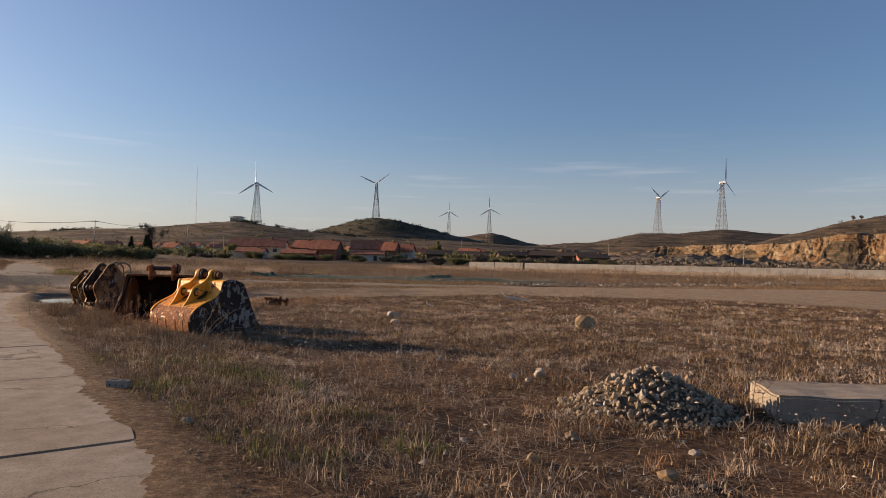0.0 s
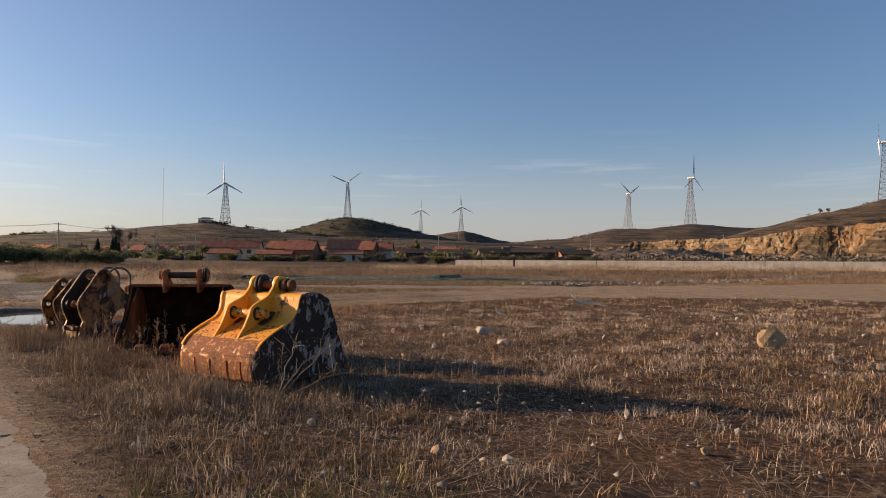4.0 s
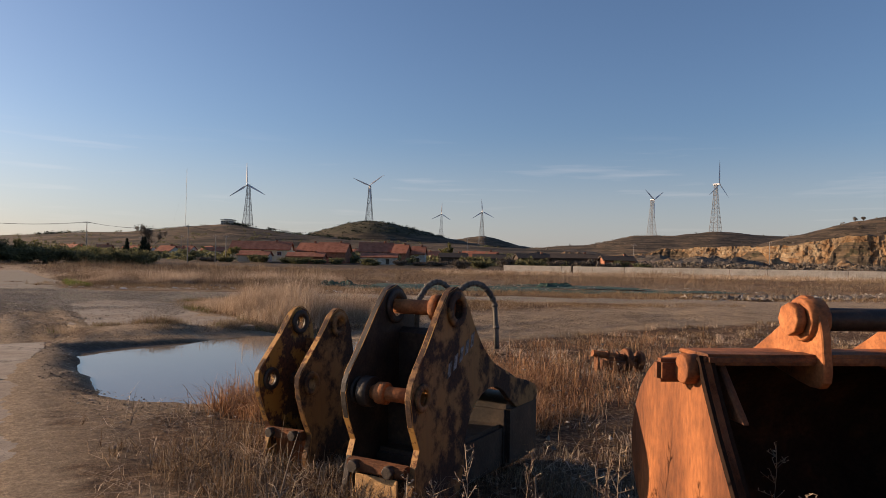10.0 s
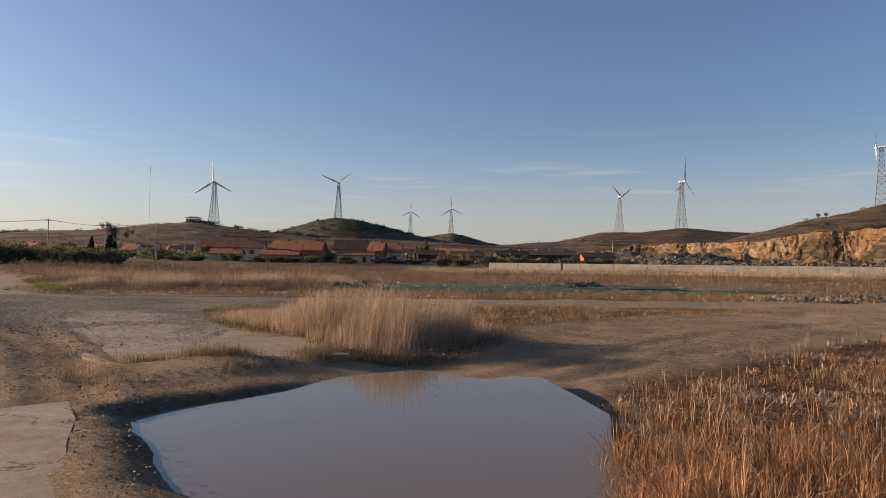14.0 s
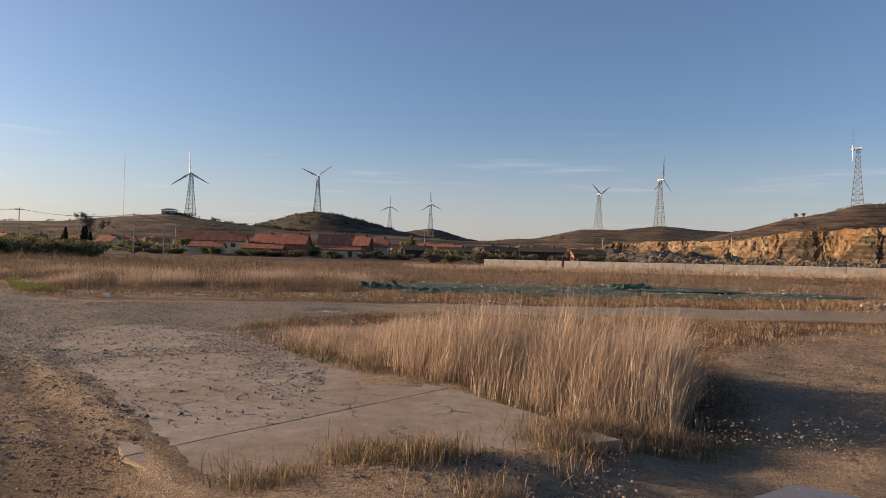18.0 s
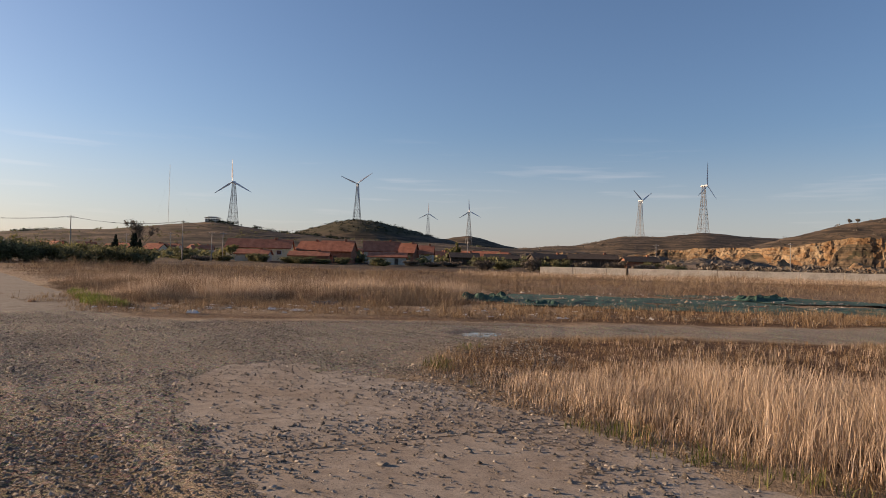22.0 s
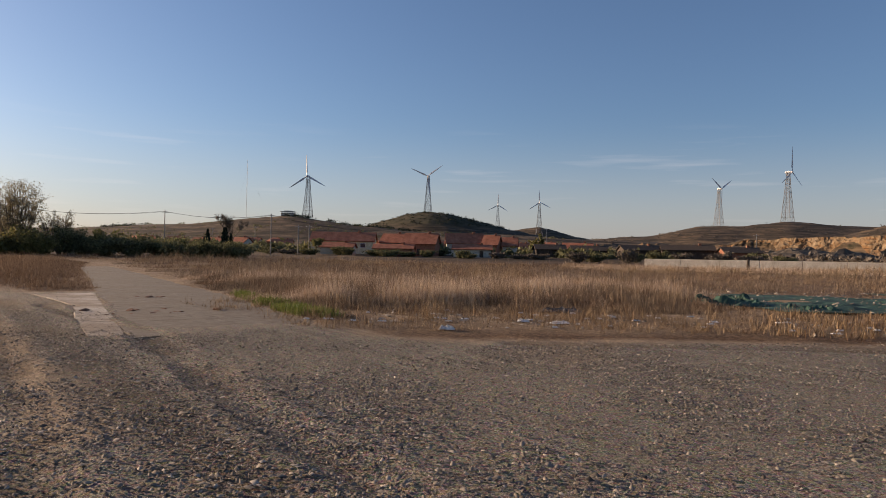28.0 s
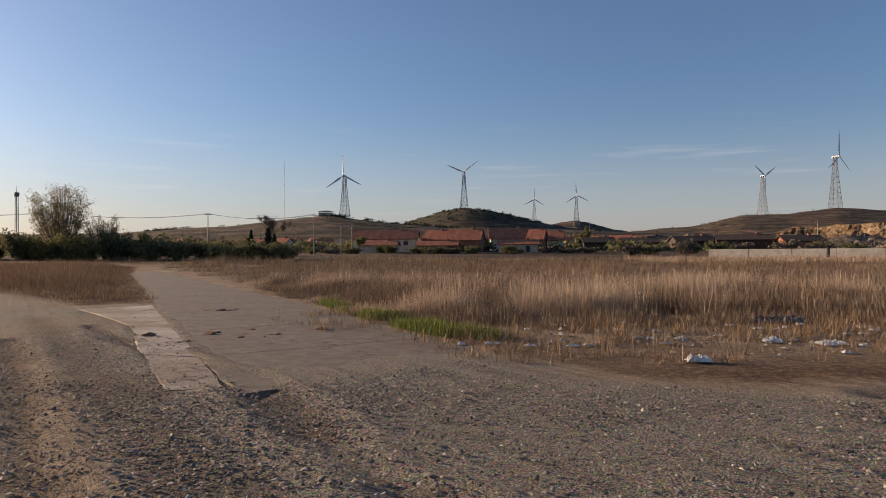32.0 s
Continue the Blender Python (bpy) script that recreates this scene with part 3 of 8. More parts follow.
def water(name, poly, z, label):
    cx, cy = sum(p[0] for p in poly) / len(poly), sum(p[1] for p in poly) / len(poly)
    pts = [(cx + (px - cx) * 1.25, cy + (py - cy) * 1.25, z) for px, py in poly]
    bm = bmesh.new()
    f = bm.faces.new([bm.verts.new(p) for p in pts])
    if f.normal.z < 0:
        f.normal_flip()
    bmesh.ops.triangulate(bm, faces=[f])
    me = bpy.data.meshes.new(name)
    bm.to_mesh(me)
    bm.free()
    me.materials.append(M_WATER)
    return tagged(new(name, me), label, "puddle", kind="structure")


water("water", POND, -0.13, "large still muddy puddle beside the road")
water("water_small", SMALL_POND, -0.085, "small muddy puddle in gravel")

# ---- helpers for things ----
def part(name, bm, mat, parent, label=""):
    """Links a bmesh as one mesh object under a thing or a part."""
    me = bpy.data.meshes.new(name)
    bm.to_mesh(me)
    bm.free()
    me.materials.append(mat)
    ob = new(name, me)
    ob.parent = parent
    if label:
        ob["label"] = label
    return ob


def thing(name, label, category, m, group="", kind=""):
    ob = new(name)
    ob.empty_display_size = 0.2
    ob.matrix_basis = m
    return tagged(ob, label, category, group, kind)


def frame_matrix(origin, xdir):
    """x along xdir (level), z up."""
    a = math.atan2(xdir[1], xdir[0])
    return Matrix.Translation(origin) @ Matrix.Rotation(a, 4, "Z")


def plate(profile, x0, x1, holes=(), bevel=0.008):
    """A steel plate: a (y, z) outline from x0 to x1, with round holes (y, z, r)."""
    bm = bmesh.new()
    loops = [profile] + [[(hy + r * math.cos(k * math.tau / 16), hz + r * math.sin(k * math.tau / 16)) for k in range(16)] for hy, hz, r in holes]
    edges = []
    for lp in loops:
        vs = [bm.verts.new((x0, py, pz)) for py, pz in lp]
        edges += [bm.edges.new((vs[i], vs[(i + 1) % len(vs)])) for i in range(len(vs))]
    bmesh.ops.triangle_fill(bm, use_beauty=True, use_dissolve=False, edges=edges)
    g = bmesh.ops.extrude_face_region(bm, geom=bm.faces[:])
    bmesh.ops.translate(bm, verts=[v for v in g["geom"] if isinstance(v, bmesh.types.BMVert)], vec=(x1 - x0, 0, 0))
    bmesh.ops.recalc_face_normals(bm, faces=bm.faces)
    if bevel:
        rim = [e for e in bm.edges if len(e.link_faces) == 2 and e.calc_face_angle(0) > 1.2 and abs(e.verts[0].co.x - e.verts[1].co.x) < 1e-5]
        bmesh.ops.bevel(bm, geom=rim, offset=bevel, segments=1, affect="EDGES")
    return bm


def curve_pts(pts, n=6):
    """A closed outline rounded by Catmull-Rom."""
    out, k = [], len(pts)
    for i in range(k):
        p0, p1, p2, p3 = (Vector(pts[(i + j) % k]) for j in (-1, 0, 1, 2))
        for s in range(n):
            t = s / n
            out.append(tuple(0.5 * ((2 * p1) + (p2 - p0) * t + (2 * p0 - 5 * p1 + 4 * p2 - p3) * t * t + (3 * p1 - p0 - 3 * p2 + p3) * t**3)))
    return out


def rod(p0, p1, r0, r1=None, seg=18, bevel=0.006, hollow=0.0):
    """A turned bar, or a tube if hollow gives its inner radius."""
    p0, p1, r1 = Vector(p0), Vector(p1), r0 if r1 is None else r1
    bm = bmesh.new()
    d = (p1 - p0).length
    rings = [(r0 - bevel, 0), (r0, bevel), (r1, d - bevel), (r1 - bevel, d)]
    if hollow:
        rings = [(hollow, min(0.12, d * 0.45)), (hollow, 0)] + rings + [(hollow, d), (hollow, d - min(0.12, d * 0.45))]
    q = (p1 - p0).to_track_quat("Z", "Y")
    vs = [[bm.verts.new(p0 + q @ Vector((r * math.cos(k * math.tau / seg), r * math.sin(k * math.tau / seg), h))) for k in range(seg)] for r, h in rings]
    for a, b in zip(vs, vs[1:]):
        for k in range(seg):
            bm.faces.new((a[k], a[(k + 1) % seg], b[(k + 1) % seg], b[k])).smooth = True
    if hollow and d < 0.2:
        for k in range(seg):
            bm.faces.new((vs[-1][k], vs[-1][(k + 1) % seg], vs[0][(k + 1) % seg], vs[0][k]))
    else:
        bm.faces.new(vs[0][::-1])
        bm.faces.new(vs[-1])
    return bm


def block(x0, x1, y0, y1, z0, z1, bevel=0.01, seg=1):
    bm = bmesh.new()
    bmesh.ops.create_cube(bm, size=1, matrix=Matrix.Translation(((x0 + x1) / 2, (y0 + y1) / 2, (z0 + z1) / 2)) @ Matrix.Diagonal((x1 - x0, y1 - y0, z1 - z0, 1)))
    if bevel:
        bmesh.ops.bevel(bm, geom=bm.edges[:], offset=bevel, segments=seg, affect="EDGES")
    return bm


def shell(outline, x0, x1, thick, close=False):
    """A bent sheet: an open (y, z) line from x0 to x1, thickened inwards (to the line's left)."""
    pts = [Vector(p) for p in outline]
    off = []
    for i, p in enumerate(pts):
        a, b = pts[max(i - 1, 0)], pts[min(i + 1, len(pts) - 1)]
        d = (b - a).normalized()
        off.append(p + Vector((-d.y, d.x)) * thick)
    ring = pts + off[::-1]
    bm = bmesh.new()
    v0, v1 = [bm.verts.new((x0, p.x, p.y)) for p in ring], [bm.verts.new((x1, p.x, p.y)) for p in ring]
    k, n = len(ring), len(pts)
    for i in range(k):
        bm.faces.new((v0[i], v0[(i + 1) % k], v1[(i + 1) % k], v1[i]))
    for i in range(n - 1):
        bm.faces.new((v0[i], v0[i + 1], v0[k - 2 - i], v0[k - 1 - i]))
        bm.faces.new((v1[i + 1], v1[i], v1[k - 1 - i], v1[k - 2 - i]))
    bmesh.ops.recalc_face_normals(bm, faces=bm.faces)
    return bm


def tube_along(pts, r, seg=10, taper=None):
    """A hose or wire along points."""
    pts = [Vector(p) for p in pts]
    bm = bmesh.new()
    rings = []
    for i, p in enumerate(pts):
        d = (pts[min(i + 1, len(pts) - 1)] - pts[max(i - 1, 0)]).normalized()
        q = d.to_track_quat("Z", "Y")
        rr = r if taper is None else r + (taper - r) * i / (len(pts) - 1)
        rings.append([bm.verts.new(p + q @ Vector((rr * math.cos(k * math.tau / seg), rr * math.sin(k * math.tau / seg), 0))) for k in range(seg)])
    for a, b in zip(rings, rings[1:]):
        for k in range(seg):
            bm.faces.new((a[k], a[(k + 1) % seg], b[(k + 1) % seg], b[k])).smooth = True
    bm.faces.new(rings[0][::-1])
    bm.faces.new(rings[-1])
    return bm


def rock(rnd, size, flat=0.7, sub=1):
    """An angular broken stone on its base."""
    bm = bmesh.new()
    bmesh.ops.create_icosphere(bm, subdivisions=sub, radius=1)
    cuts = [(Vector((rnd.gauss(0, 1), rnd.gauss(0, 1), rnd.gauss(0, 1))).normalized(), rnd.uniform(0.45, 0.8)) for _ in range(9)]
    s = Vector((rnd.uniform(0.7, 1.2), rnd.uniform(0.6, 1.0), rnd.uniform(0.5, 0.9) * flat / 0.7)) * size
    for v in bm.verts:
        for d, h in cuts:
            k = v.co.dot(d)
            if k > h:
                v.co -= d * (k - h)
        v.co = Vector((v.co.x * s.x, v.co.y * s.y, v.co.z * s.z))
    return bm


# steel and paint
def painted_steel(name, paint, chips, rust_dark, rust_mid, edge=0.52, soft_edge=0.05, rough=0.45, scale=3.2):
    m, n, l, b = material(name, rough, 0, 0.45)
    v = coords(n, l)
    wear, fine, streak = noise_tex(n, l, v, scale, 8, 0.68), noise_tex(n, l, v, 38, 5, 0.7), noise_tex(n, l, coords(n, l, (9, 9, 1.2)), 2.0, 5)
    rust = ramp(n, l, fine, [(0.3, rust_dark), (0.55, rust_mid), (0.75, (rust_mid[0] * 1.5, rust_mid[1] * 1.4, rust_mid[2] * 1.3))])
    coat = mix(n, l, span(n, l, streak, 0.45, 0.75, 0, 0.45), paint, chips)
    mask = span(n, l, wear, edge, edge + soft_edge)
    l.new(mix(n, l, mask, coat, rust), b.inputs["Base Color"])
    l.new(span(n, l, wear, edge, edge + soft_edge, rough, 0.9), b.inputs["Roughness"])
    bump(n, l, b, mix(n, l, 0.4, wear, fine), 0.25, 0.01)
    return m


M_YELLOW = painted_steel("yellow_paint", (0.80, 0.36, 0.035), (0.62, 0.24, 0.03), (0.06, 0.022, 0.012), (0.20, 0.075, 0.03), 0.60)
M_YELLOW_WORN = painted_steel("worn_yellow_paint", (0.74, 0.31, 0.035), (0.48, 0.18, 0.03), (0.07, 0.025, 0.012), (0.24, 0.085, 0.03), 0.53, 0.02, 0.45, 20.0)
M_WEAR = painted_steel("rust_and_yellow", (0.55, 0.22, 0.03), (0.35, 0.12, 0.03), (0.09, 0.032, 0.015), (0.27, 0.095, 0.035), 0.405, 0.04, 0.45, 16.0)
M_FLAKED = painted_steel("flaking_grey_white", (0.25, 0.225, 0.215), (0.15, 0.127, 0.115), (0.014, 0.010, 0.009), (0.036, 0.021, 0.015), 0.445, 0.02, 0.7, 5.0)
M_RUST = mottled("rust_brown", (0.045, 0.018, 0.010), (0.13, 0.048, 0.020), (0.26, 0.10, 0.038), 5, 50, 0.8, 0.0, 0.5, 0.01)
M_RUST_ORANGE = mottled("rust_orange", (0.11, 0.036, 0.014), (0.26, 0.088, 0.029), (0.40, 0.15, 0.055), 5, 45, 0.75, 0.0, 0.4, 0.008)
M_SIDE_RUST = mottled("streaked_rust", (0.050, 0.018, 0.009), (0.155, 0.052, 0.019), (0.31, 0.110, 0.038), 3, 40, 0.8, 0.0, 0.5, 0.01, stretch=(1, 1, 0.35))
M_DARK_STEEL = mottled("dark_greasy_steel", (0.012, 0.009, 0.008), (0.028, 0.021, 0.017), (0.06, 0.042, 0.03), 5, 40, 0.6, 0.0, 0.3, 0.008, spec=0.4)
M_OCHRE = painted_steel("old_ochre_paint", (0.40, 0.19, 0.05), (0.22, 0.10, 0.04), (0.02, 0.012, 0.009), (0.085, 0.038, 0.02), 0.44, 0.07, 0.6)
M_OCHRE_EDGE = painted_steel("ochre_edge", (0.46, 0.23, 0.06), (0.30, 0.13, 0.04), (0.035, 0.017, 0.010), (0.16, 0.062, 0.025), 0.50, 0.08, 0.6, 9.0)
M_RUBBER = mottled("black_rubber", (0.012, 0.011, 0.010), (0.022, 0.020, 0.018), (0.04, 0.036, 0.032), 6, 60, 0.7)
# rust darkened to near-black: the shade in the bucket's mouth is in the colour
M_SHADED_RUST = mottled("shaded_rust", (0.010, 0.006, 0.004), (0.022, 0.011, 0.007), (0.045, 0.020, 0.011), 3, 40, 0.9, 0.0, 0.5, 0.01, spec=0.1)

# ---- excavator buckets and couplers ----
def soil(x, y):
    return ground_z(x, y) - 0.02


def curve_open(pts, n=3):
    """An open line rounded by Catmull-Rom."""
    pts = [Vector(p) for p in pts]
    out, k = [], len(pts)
    for i in range(k - 1):
        p0, p1, p2, p3 = pts[max(i - 1, 0)], pts[i], pts[i + 1], pts[min(i + 2, k - 1)]
        for j in range(n):
            t = j / n
            out.append(tuple(0.5 * ((2 * p1) + (p2 - p0) * t + (2 * p0 - 5 * p1 + 4 * p2 - p3) * t * t + (3 * p1 - p0 - 3 * p2 + p3) * t**3)))
    return out + [tuple(pts[-1])]


def flared(bm, top=0.08):
    """Widens the bucket's cheeks towards the top."""
    for v in bm.verts:
        if abs(v.co.x) > 0.4:
            v.co.x += math.copysign(top * min(1.1, max(0.0, (v.co.z - 0.25) / 0.85)), v.co.x)
    return bm


def yellow_bucket():
    # local x to the right along the pin, y away from the road, z up
    a = Vector((math.cos(radians(-31)), math.sin(radians(-31)), 0))
    origin = Vector((-6.59, 12.69, 0))
    th = thing("excavator_bucket", "yellow excavator bucket with scraped rusty back, lying on dry grass", "bucket", frame_matrix((origin.x, origin.y, 0.0), a) @ Matrix.Translation((0, 1.05, 1.235)) @ Matrix.Diagonal((1.0, 0.92, 1.08, 1)) @ Matrix.Translation((0, -1.05, -1.235)))
    w = 0.69
    back = curve_open([(2.2, 0.03), (1.8, 0.0), (1.2, -0.01), (0.6, -0.01), (0.28, -0.01), (0.08, 0.01), (-0.02, 0.09), (-0.055, 0.27), (-0.01, 0.44), (0.13, 0.56), (0.32, 0.645), (0.52, 0.715), (0.68, 0.775), (0.785, 0.87), (0.825, 0.98), (0.85, 1.08), (0.93, 1.13), (1.22, 1.14), (1.52, 1.02)], 3)
    upper, mid, lower = back[27:], back[15:28], back[:16]
    part("bent_shell", flared(shell(upper[6:], -w, w, -0.028)), M_YELLOW, th)
    part("scraped_shell", flared(shell(upper[:7], -w, w, -0.029)), M_YELLOW_WORN, th, "scraped rusty yellow band")
    part("bottom_shell", flared(shell(lower, -w, w, -0.03)), M_RUST, th)
    part("wear_belt", flared(shell(mid, -w, w, -0.03)), M_WEAR, th, "rust-brown wear belt")
    side = back[24:] + [(1.60, 0.90), (1.80, 0.62), (2.02, 0.34), (2.18, 0.10)] + back[1:24]
    part("side_plate", flared(plate(side, w - 0.002, w + 0.028, bevel=0.004)), M_FLAKED, th, "black side plate with flaking pale paint")
    part("side_plate", flared(plate(side, -w - 0.028, -w + 0.002, bevel=0.004)), M_YELLOW_WORN, th)
    for sx in (-w - 0.034, w - 0.002):
        part("cheek_rim", flared(shell(back[24:48], sx, sx + 0.036, 0.022)), M_YELLOW, th)
    cheek = [(1.26, 1.14), (1.54, 1.04), (1.64, 0.88), (1.84, 0.58), (1.70, 0.52), (1.42, 0.80)]
    for sx in (-w - 0.05, w + 0.028):
        part("side_cutter", flared(plate(cheek, sx, sx + 0.024)), M_FLAKED if sx > 0 else M_RUST, th)
    # seams and wear pads across the back
    part("weld_seam", flared(shell([(-0.04, 0.36), (-0.03, 0.39)], -w, w, 0.010)), M_WEAR, th)
    part("weld_seam", flared(shell([(0.50, 0.708), (0.53, 0.72)], -w, w, 0.010)), M_YELLOW_WORN, th)
    for x0, x1 in ((-0.67, -0.41), (-0.38, -0.11), (-0.07, 0.22), (0.26, 0.48), (0.51, 0.68)):
        part("wear_pad", shell([(0.06, 0.02), (-0.02, 0.08), (-0.05, 0.20), (-0.055, 0.30)], x0, x1, 0.022), M_WEAR, th)
    # ears with their pins
    ear = curve_pts([(0.12, 0.54), (0.27, 0.71), (0.355, 0.84), (0.42, 0.955), (0.56, 1.02), (0.74, 1.08), (0.88, 1.20), (0.945, 1.31), (1.06, 1.365), (1.17, 1.31), (1.22, 1.19), (1.24, 1.11), (0.98, 1.09), (0.88, 1.02), (0.82, 0.86), (0.68, 0.75), (0.48, 0.67), (0.28, 0.60)], 3)
    for x0 in (-0.27, 0.20):
        e = part("ear", plate(ear, x0, x0 + 0.045, [(1.05, 1.235, 0.066), (0.53, 0.865, 0.062)], 0.006), M_YELLOW, th)
        part("boss", rod((x0 - 0.025, 1.05, 1.235), (x0 + 0.07, 1.05, 1.235), 0.125, hollow=0.066), M_YELLOW, e)
        part("gusset", plate([(0.80, 0.95), (0.78, 1.07), (0.96, 1.15), (0.98, 1.08), (0.88, 1.0)], x0 - 0.02, x0 + 0.065), M_YELLOW, e)
        part("grease_stain", rod((x0 + 0.044, 0.53, 0.865), (x0 + 0.050, 0.53, 0.865), 0.092, seg=16, bevel=0.001, hollow=0.06), M_DARK_STEEL, e)
    pin = part("pin", rod((-0.30, 1.05, 1.235), (0.46, 1.05, 1.235), 0.060), M_RUST, th, "rusty steel pin")
    part("collar", rod((0.32, 1.05, 1.235), (0.40, 1.05, 1.235), 0.092), M_RUST, pin)
    part("collar", rod((0.42, 1.05, 1.235), (0.50, 1.05, 1.235), 0.078), M_RUST, pin)
    part("seal_ring", rod((-0.175, 1.05, 1.235), (-0.13, 1.05, 1.235), 0.142, hollow=0.06), M_RUBBER, pin, "black rubber ring")
    part("seal_ring", rod((-0.12, 1.05, 1.235), (-0.07, 1.05, 1.235), 0.130, hollow=0.06), M_RUBBER, pin, "black rubber ring")
    part("seal_ring", rod((0.17, 1.05, 1.235), (0.21, 1.05, 1.235), 0.10, hollow=0.06), M_RUST, pin)
    part("cross_tube", rod((-0.31, 0.53, 0.865), (0.44, 0.53, 0.865), 0.060, hollow=0.046), M_YELLOW_WORN, th)
    for x0, x1 in ((-0.20, -0.10), (0.285, 0.40)):
        part("greasy_pad", shell([(0.50, 0.728), (0.66, 0.79), (0.76, 0.88)], x0, x1, 0.008), M_DARK_STEEL, th)
    part("cutting_edge", shell([(2.26, 0.02), (2.1, 0.0)], -w - 0.03, w + 0.03, -0.045), M_RUST, th)
    for i in range(5):
        x = -0.54 + i * 0.27
        part("tooth", plate([(2.18, -0.02), (2.20, 0.09), (2.34, 0.04), (2.35, 0.0)], x - 0.05, x + 0.05, bevel=0.015), M_RUST, th)
    return th


def rust_bucket():
    ax = Vector((math.cos(radians(5.6)), math.sin(radians(5.6)), 0))
    origin = (-8.28, 16.20)
    th = thing("rock_bucket", "rust-brown rock bucket standing in weeds, its mouth to the road", "bucket", frame_matrix((origin[0], origin[1], -0.02), ax))
    w = 0.855
    # from the top rail back and down round the rear, then forward along the floor to the lip
    back = curve_open([(-0.02, 1.14), (0.25, 1.13), (0.52, 1.04), (0.72, 0.86), (0.83, 0.62), (0.82, 0.38), (0.68, 0.16), (0.45, 0.05), (0.1, 0.02), (-0.45, 0.0), (-0.94, 0.02)], 3)
    # shell, right side and rims carry the mouth's shade as near-black colour
    part("bent_shell", shell(back, -w, w, -0.035), M_SHADED_RUST, th, "rusty inside, coloured near-black for its shade")
    rim = [(-0.06, 1.155), (-0.13, 1.02), (-0.26, 0.80), (-0.42, 0.56), (-0.60, 0.38), (-0.78, 0.23), (-0.92, 0.03)]
    side = back[:-1] + [(-0.91, 0.0)] + rim[::-1][1:]
    part("side_plate", plate(side, -w - 0.04, -w + 0.002, bevel=0.004), M_SIDE_RUST, th, "orange rusted side plate")
    part("side_plate", plate(side, w - 0.002, w + 0.04, bevel=0.004), M_SHADED_RUST, th, "rusty side plate, coloured near-black for its shade")
    for sx, mt in ((-w - 0.055, M_SHADED_RUST), (w - 0.02, M_SHADED_RUST)):
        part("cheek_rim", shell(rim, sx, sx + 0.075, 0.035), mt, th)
    part("top_rail", block(-w - 0.03, w + 0.03, -0.09, 0.06, 1.11, 1.165, 0.015, 2), M_RUST, th)
    part("top_rail_seam", block(-w - 0.02, w + 0.02, 0.05, 0.24, 1.135, 1.160, 0.008), M_RUST_ORANGE, th)
    for s in (-1, 1):
        part("corner_gusset", plate([(-0.02, 1.12), (-0.26, 0.86), (0.02, 0.86)], s * (w - 0.08) - 0.02, s * (w - 0.08) + 0.02), M_RUST, th)
        part("side_wear_strip", plate([(-0.84, 0.12), (-0.81, 0.24), (-0.60, 0.42), (-0.53, 0.32)], s * (w + 0.055) - 0.016, s * (w + 0.055) + 0.016), M_RUST, th)
    part("lifting_lug", rod((-w - 0.11, 0.02, 1.08), (-w - 0.03, 0.02, 1.08), 0.075, seg=14), M_RUST_ORANGE, th)
    part("lifting_lug", block(-w - 0.20, -w - 0.03, 0.08, 0.16, 1.00, 1.12, 0.02, 2), M_RUST, th)
    ear = curve_pts([(-0.10, 1.00), (-0.13, 1.2), (-0.09, 1.36), (0.02, 1.455), (0.13, 1.42), (0.19, 1.32), (0.34, 1.22), (0.55, 1.08), (0.3, 1.06)], 4)
    for x0 in (-0.31, 0.31):
        e = part("ear", plate(ear, x0, x0 + 0.05, [(0.02, 1.335, 0.062)], 0.006), M_RUST_ORANGE, th, "bright rust-orange ear")
        part("boss", rod((x0 - 0.03, 0.02, 1.335), (x0 + 0.08, 0.02, 1.335), 0.112, hollow=0.062), M_RUST_ORANGE, e)
    pin = part("pin", rod((-0.36, 0.02, 1.335), (0.49, 0.02, 1.335), 0.060), M_DARK_STEEL, th, "dark greasy pin")
    part("pin_head", rod((-0.40, 0.02, 1.335), (-0.345, 0.02, 1.335), 0.085, seg=8), M_RUST_ORANGE, pin)
    part("seal_ring", rod((0.395, 0.02, 1.335), (0.42, 0.02, 1.335), 0.135, seg=22), M_RUST, pin)
    part("seal_ring", rod((0.43, 0.02, 1.335), (0.455, 0.02, 1.335), 0.145, seg=22), M_DARK_STEEL, pin)
    part("seal_ring", rod((0.465, 0.02, 1.335), (0.49, 0.02, 1.335), 0.122, seg=12), M_RUST, pin)
    part("cutting_edge", shell([(-1.02, 0.02), (-0.80, 0.0)], -w - 0.05, w + 0.05, 0.05), M_RUST, th)
    for i in range(5):
        x = -0.84 + i * 0.42
        t = part("tooth", plate([(-0.94, 0.0), (-0.94, 0.13), (-1.02, 0.16), (-1.14, 0.12), (-1.16, 0.03)], x - 0.085, x + 0.085, bevel=0.025), M_RUST, th, "blunt worn tooth")
        part("tooth_adapter", block(x - 0.095, x + 0.095, -0.98, -0.74, 0.03, 0.12, 0.02, 2), M_RUST, t)
    return th


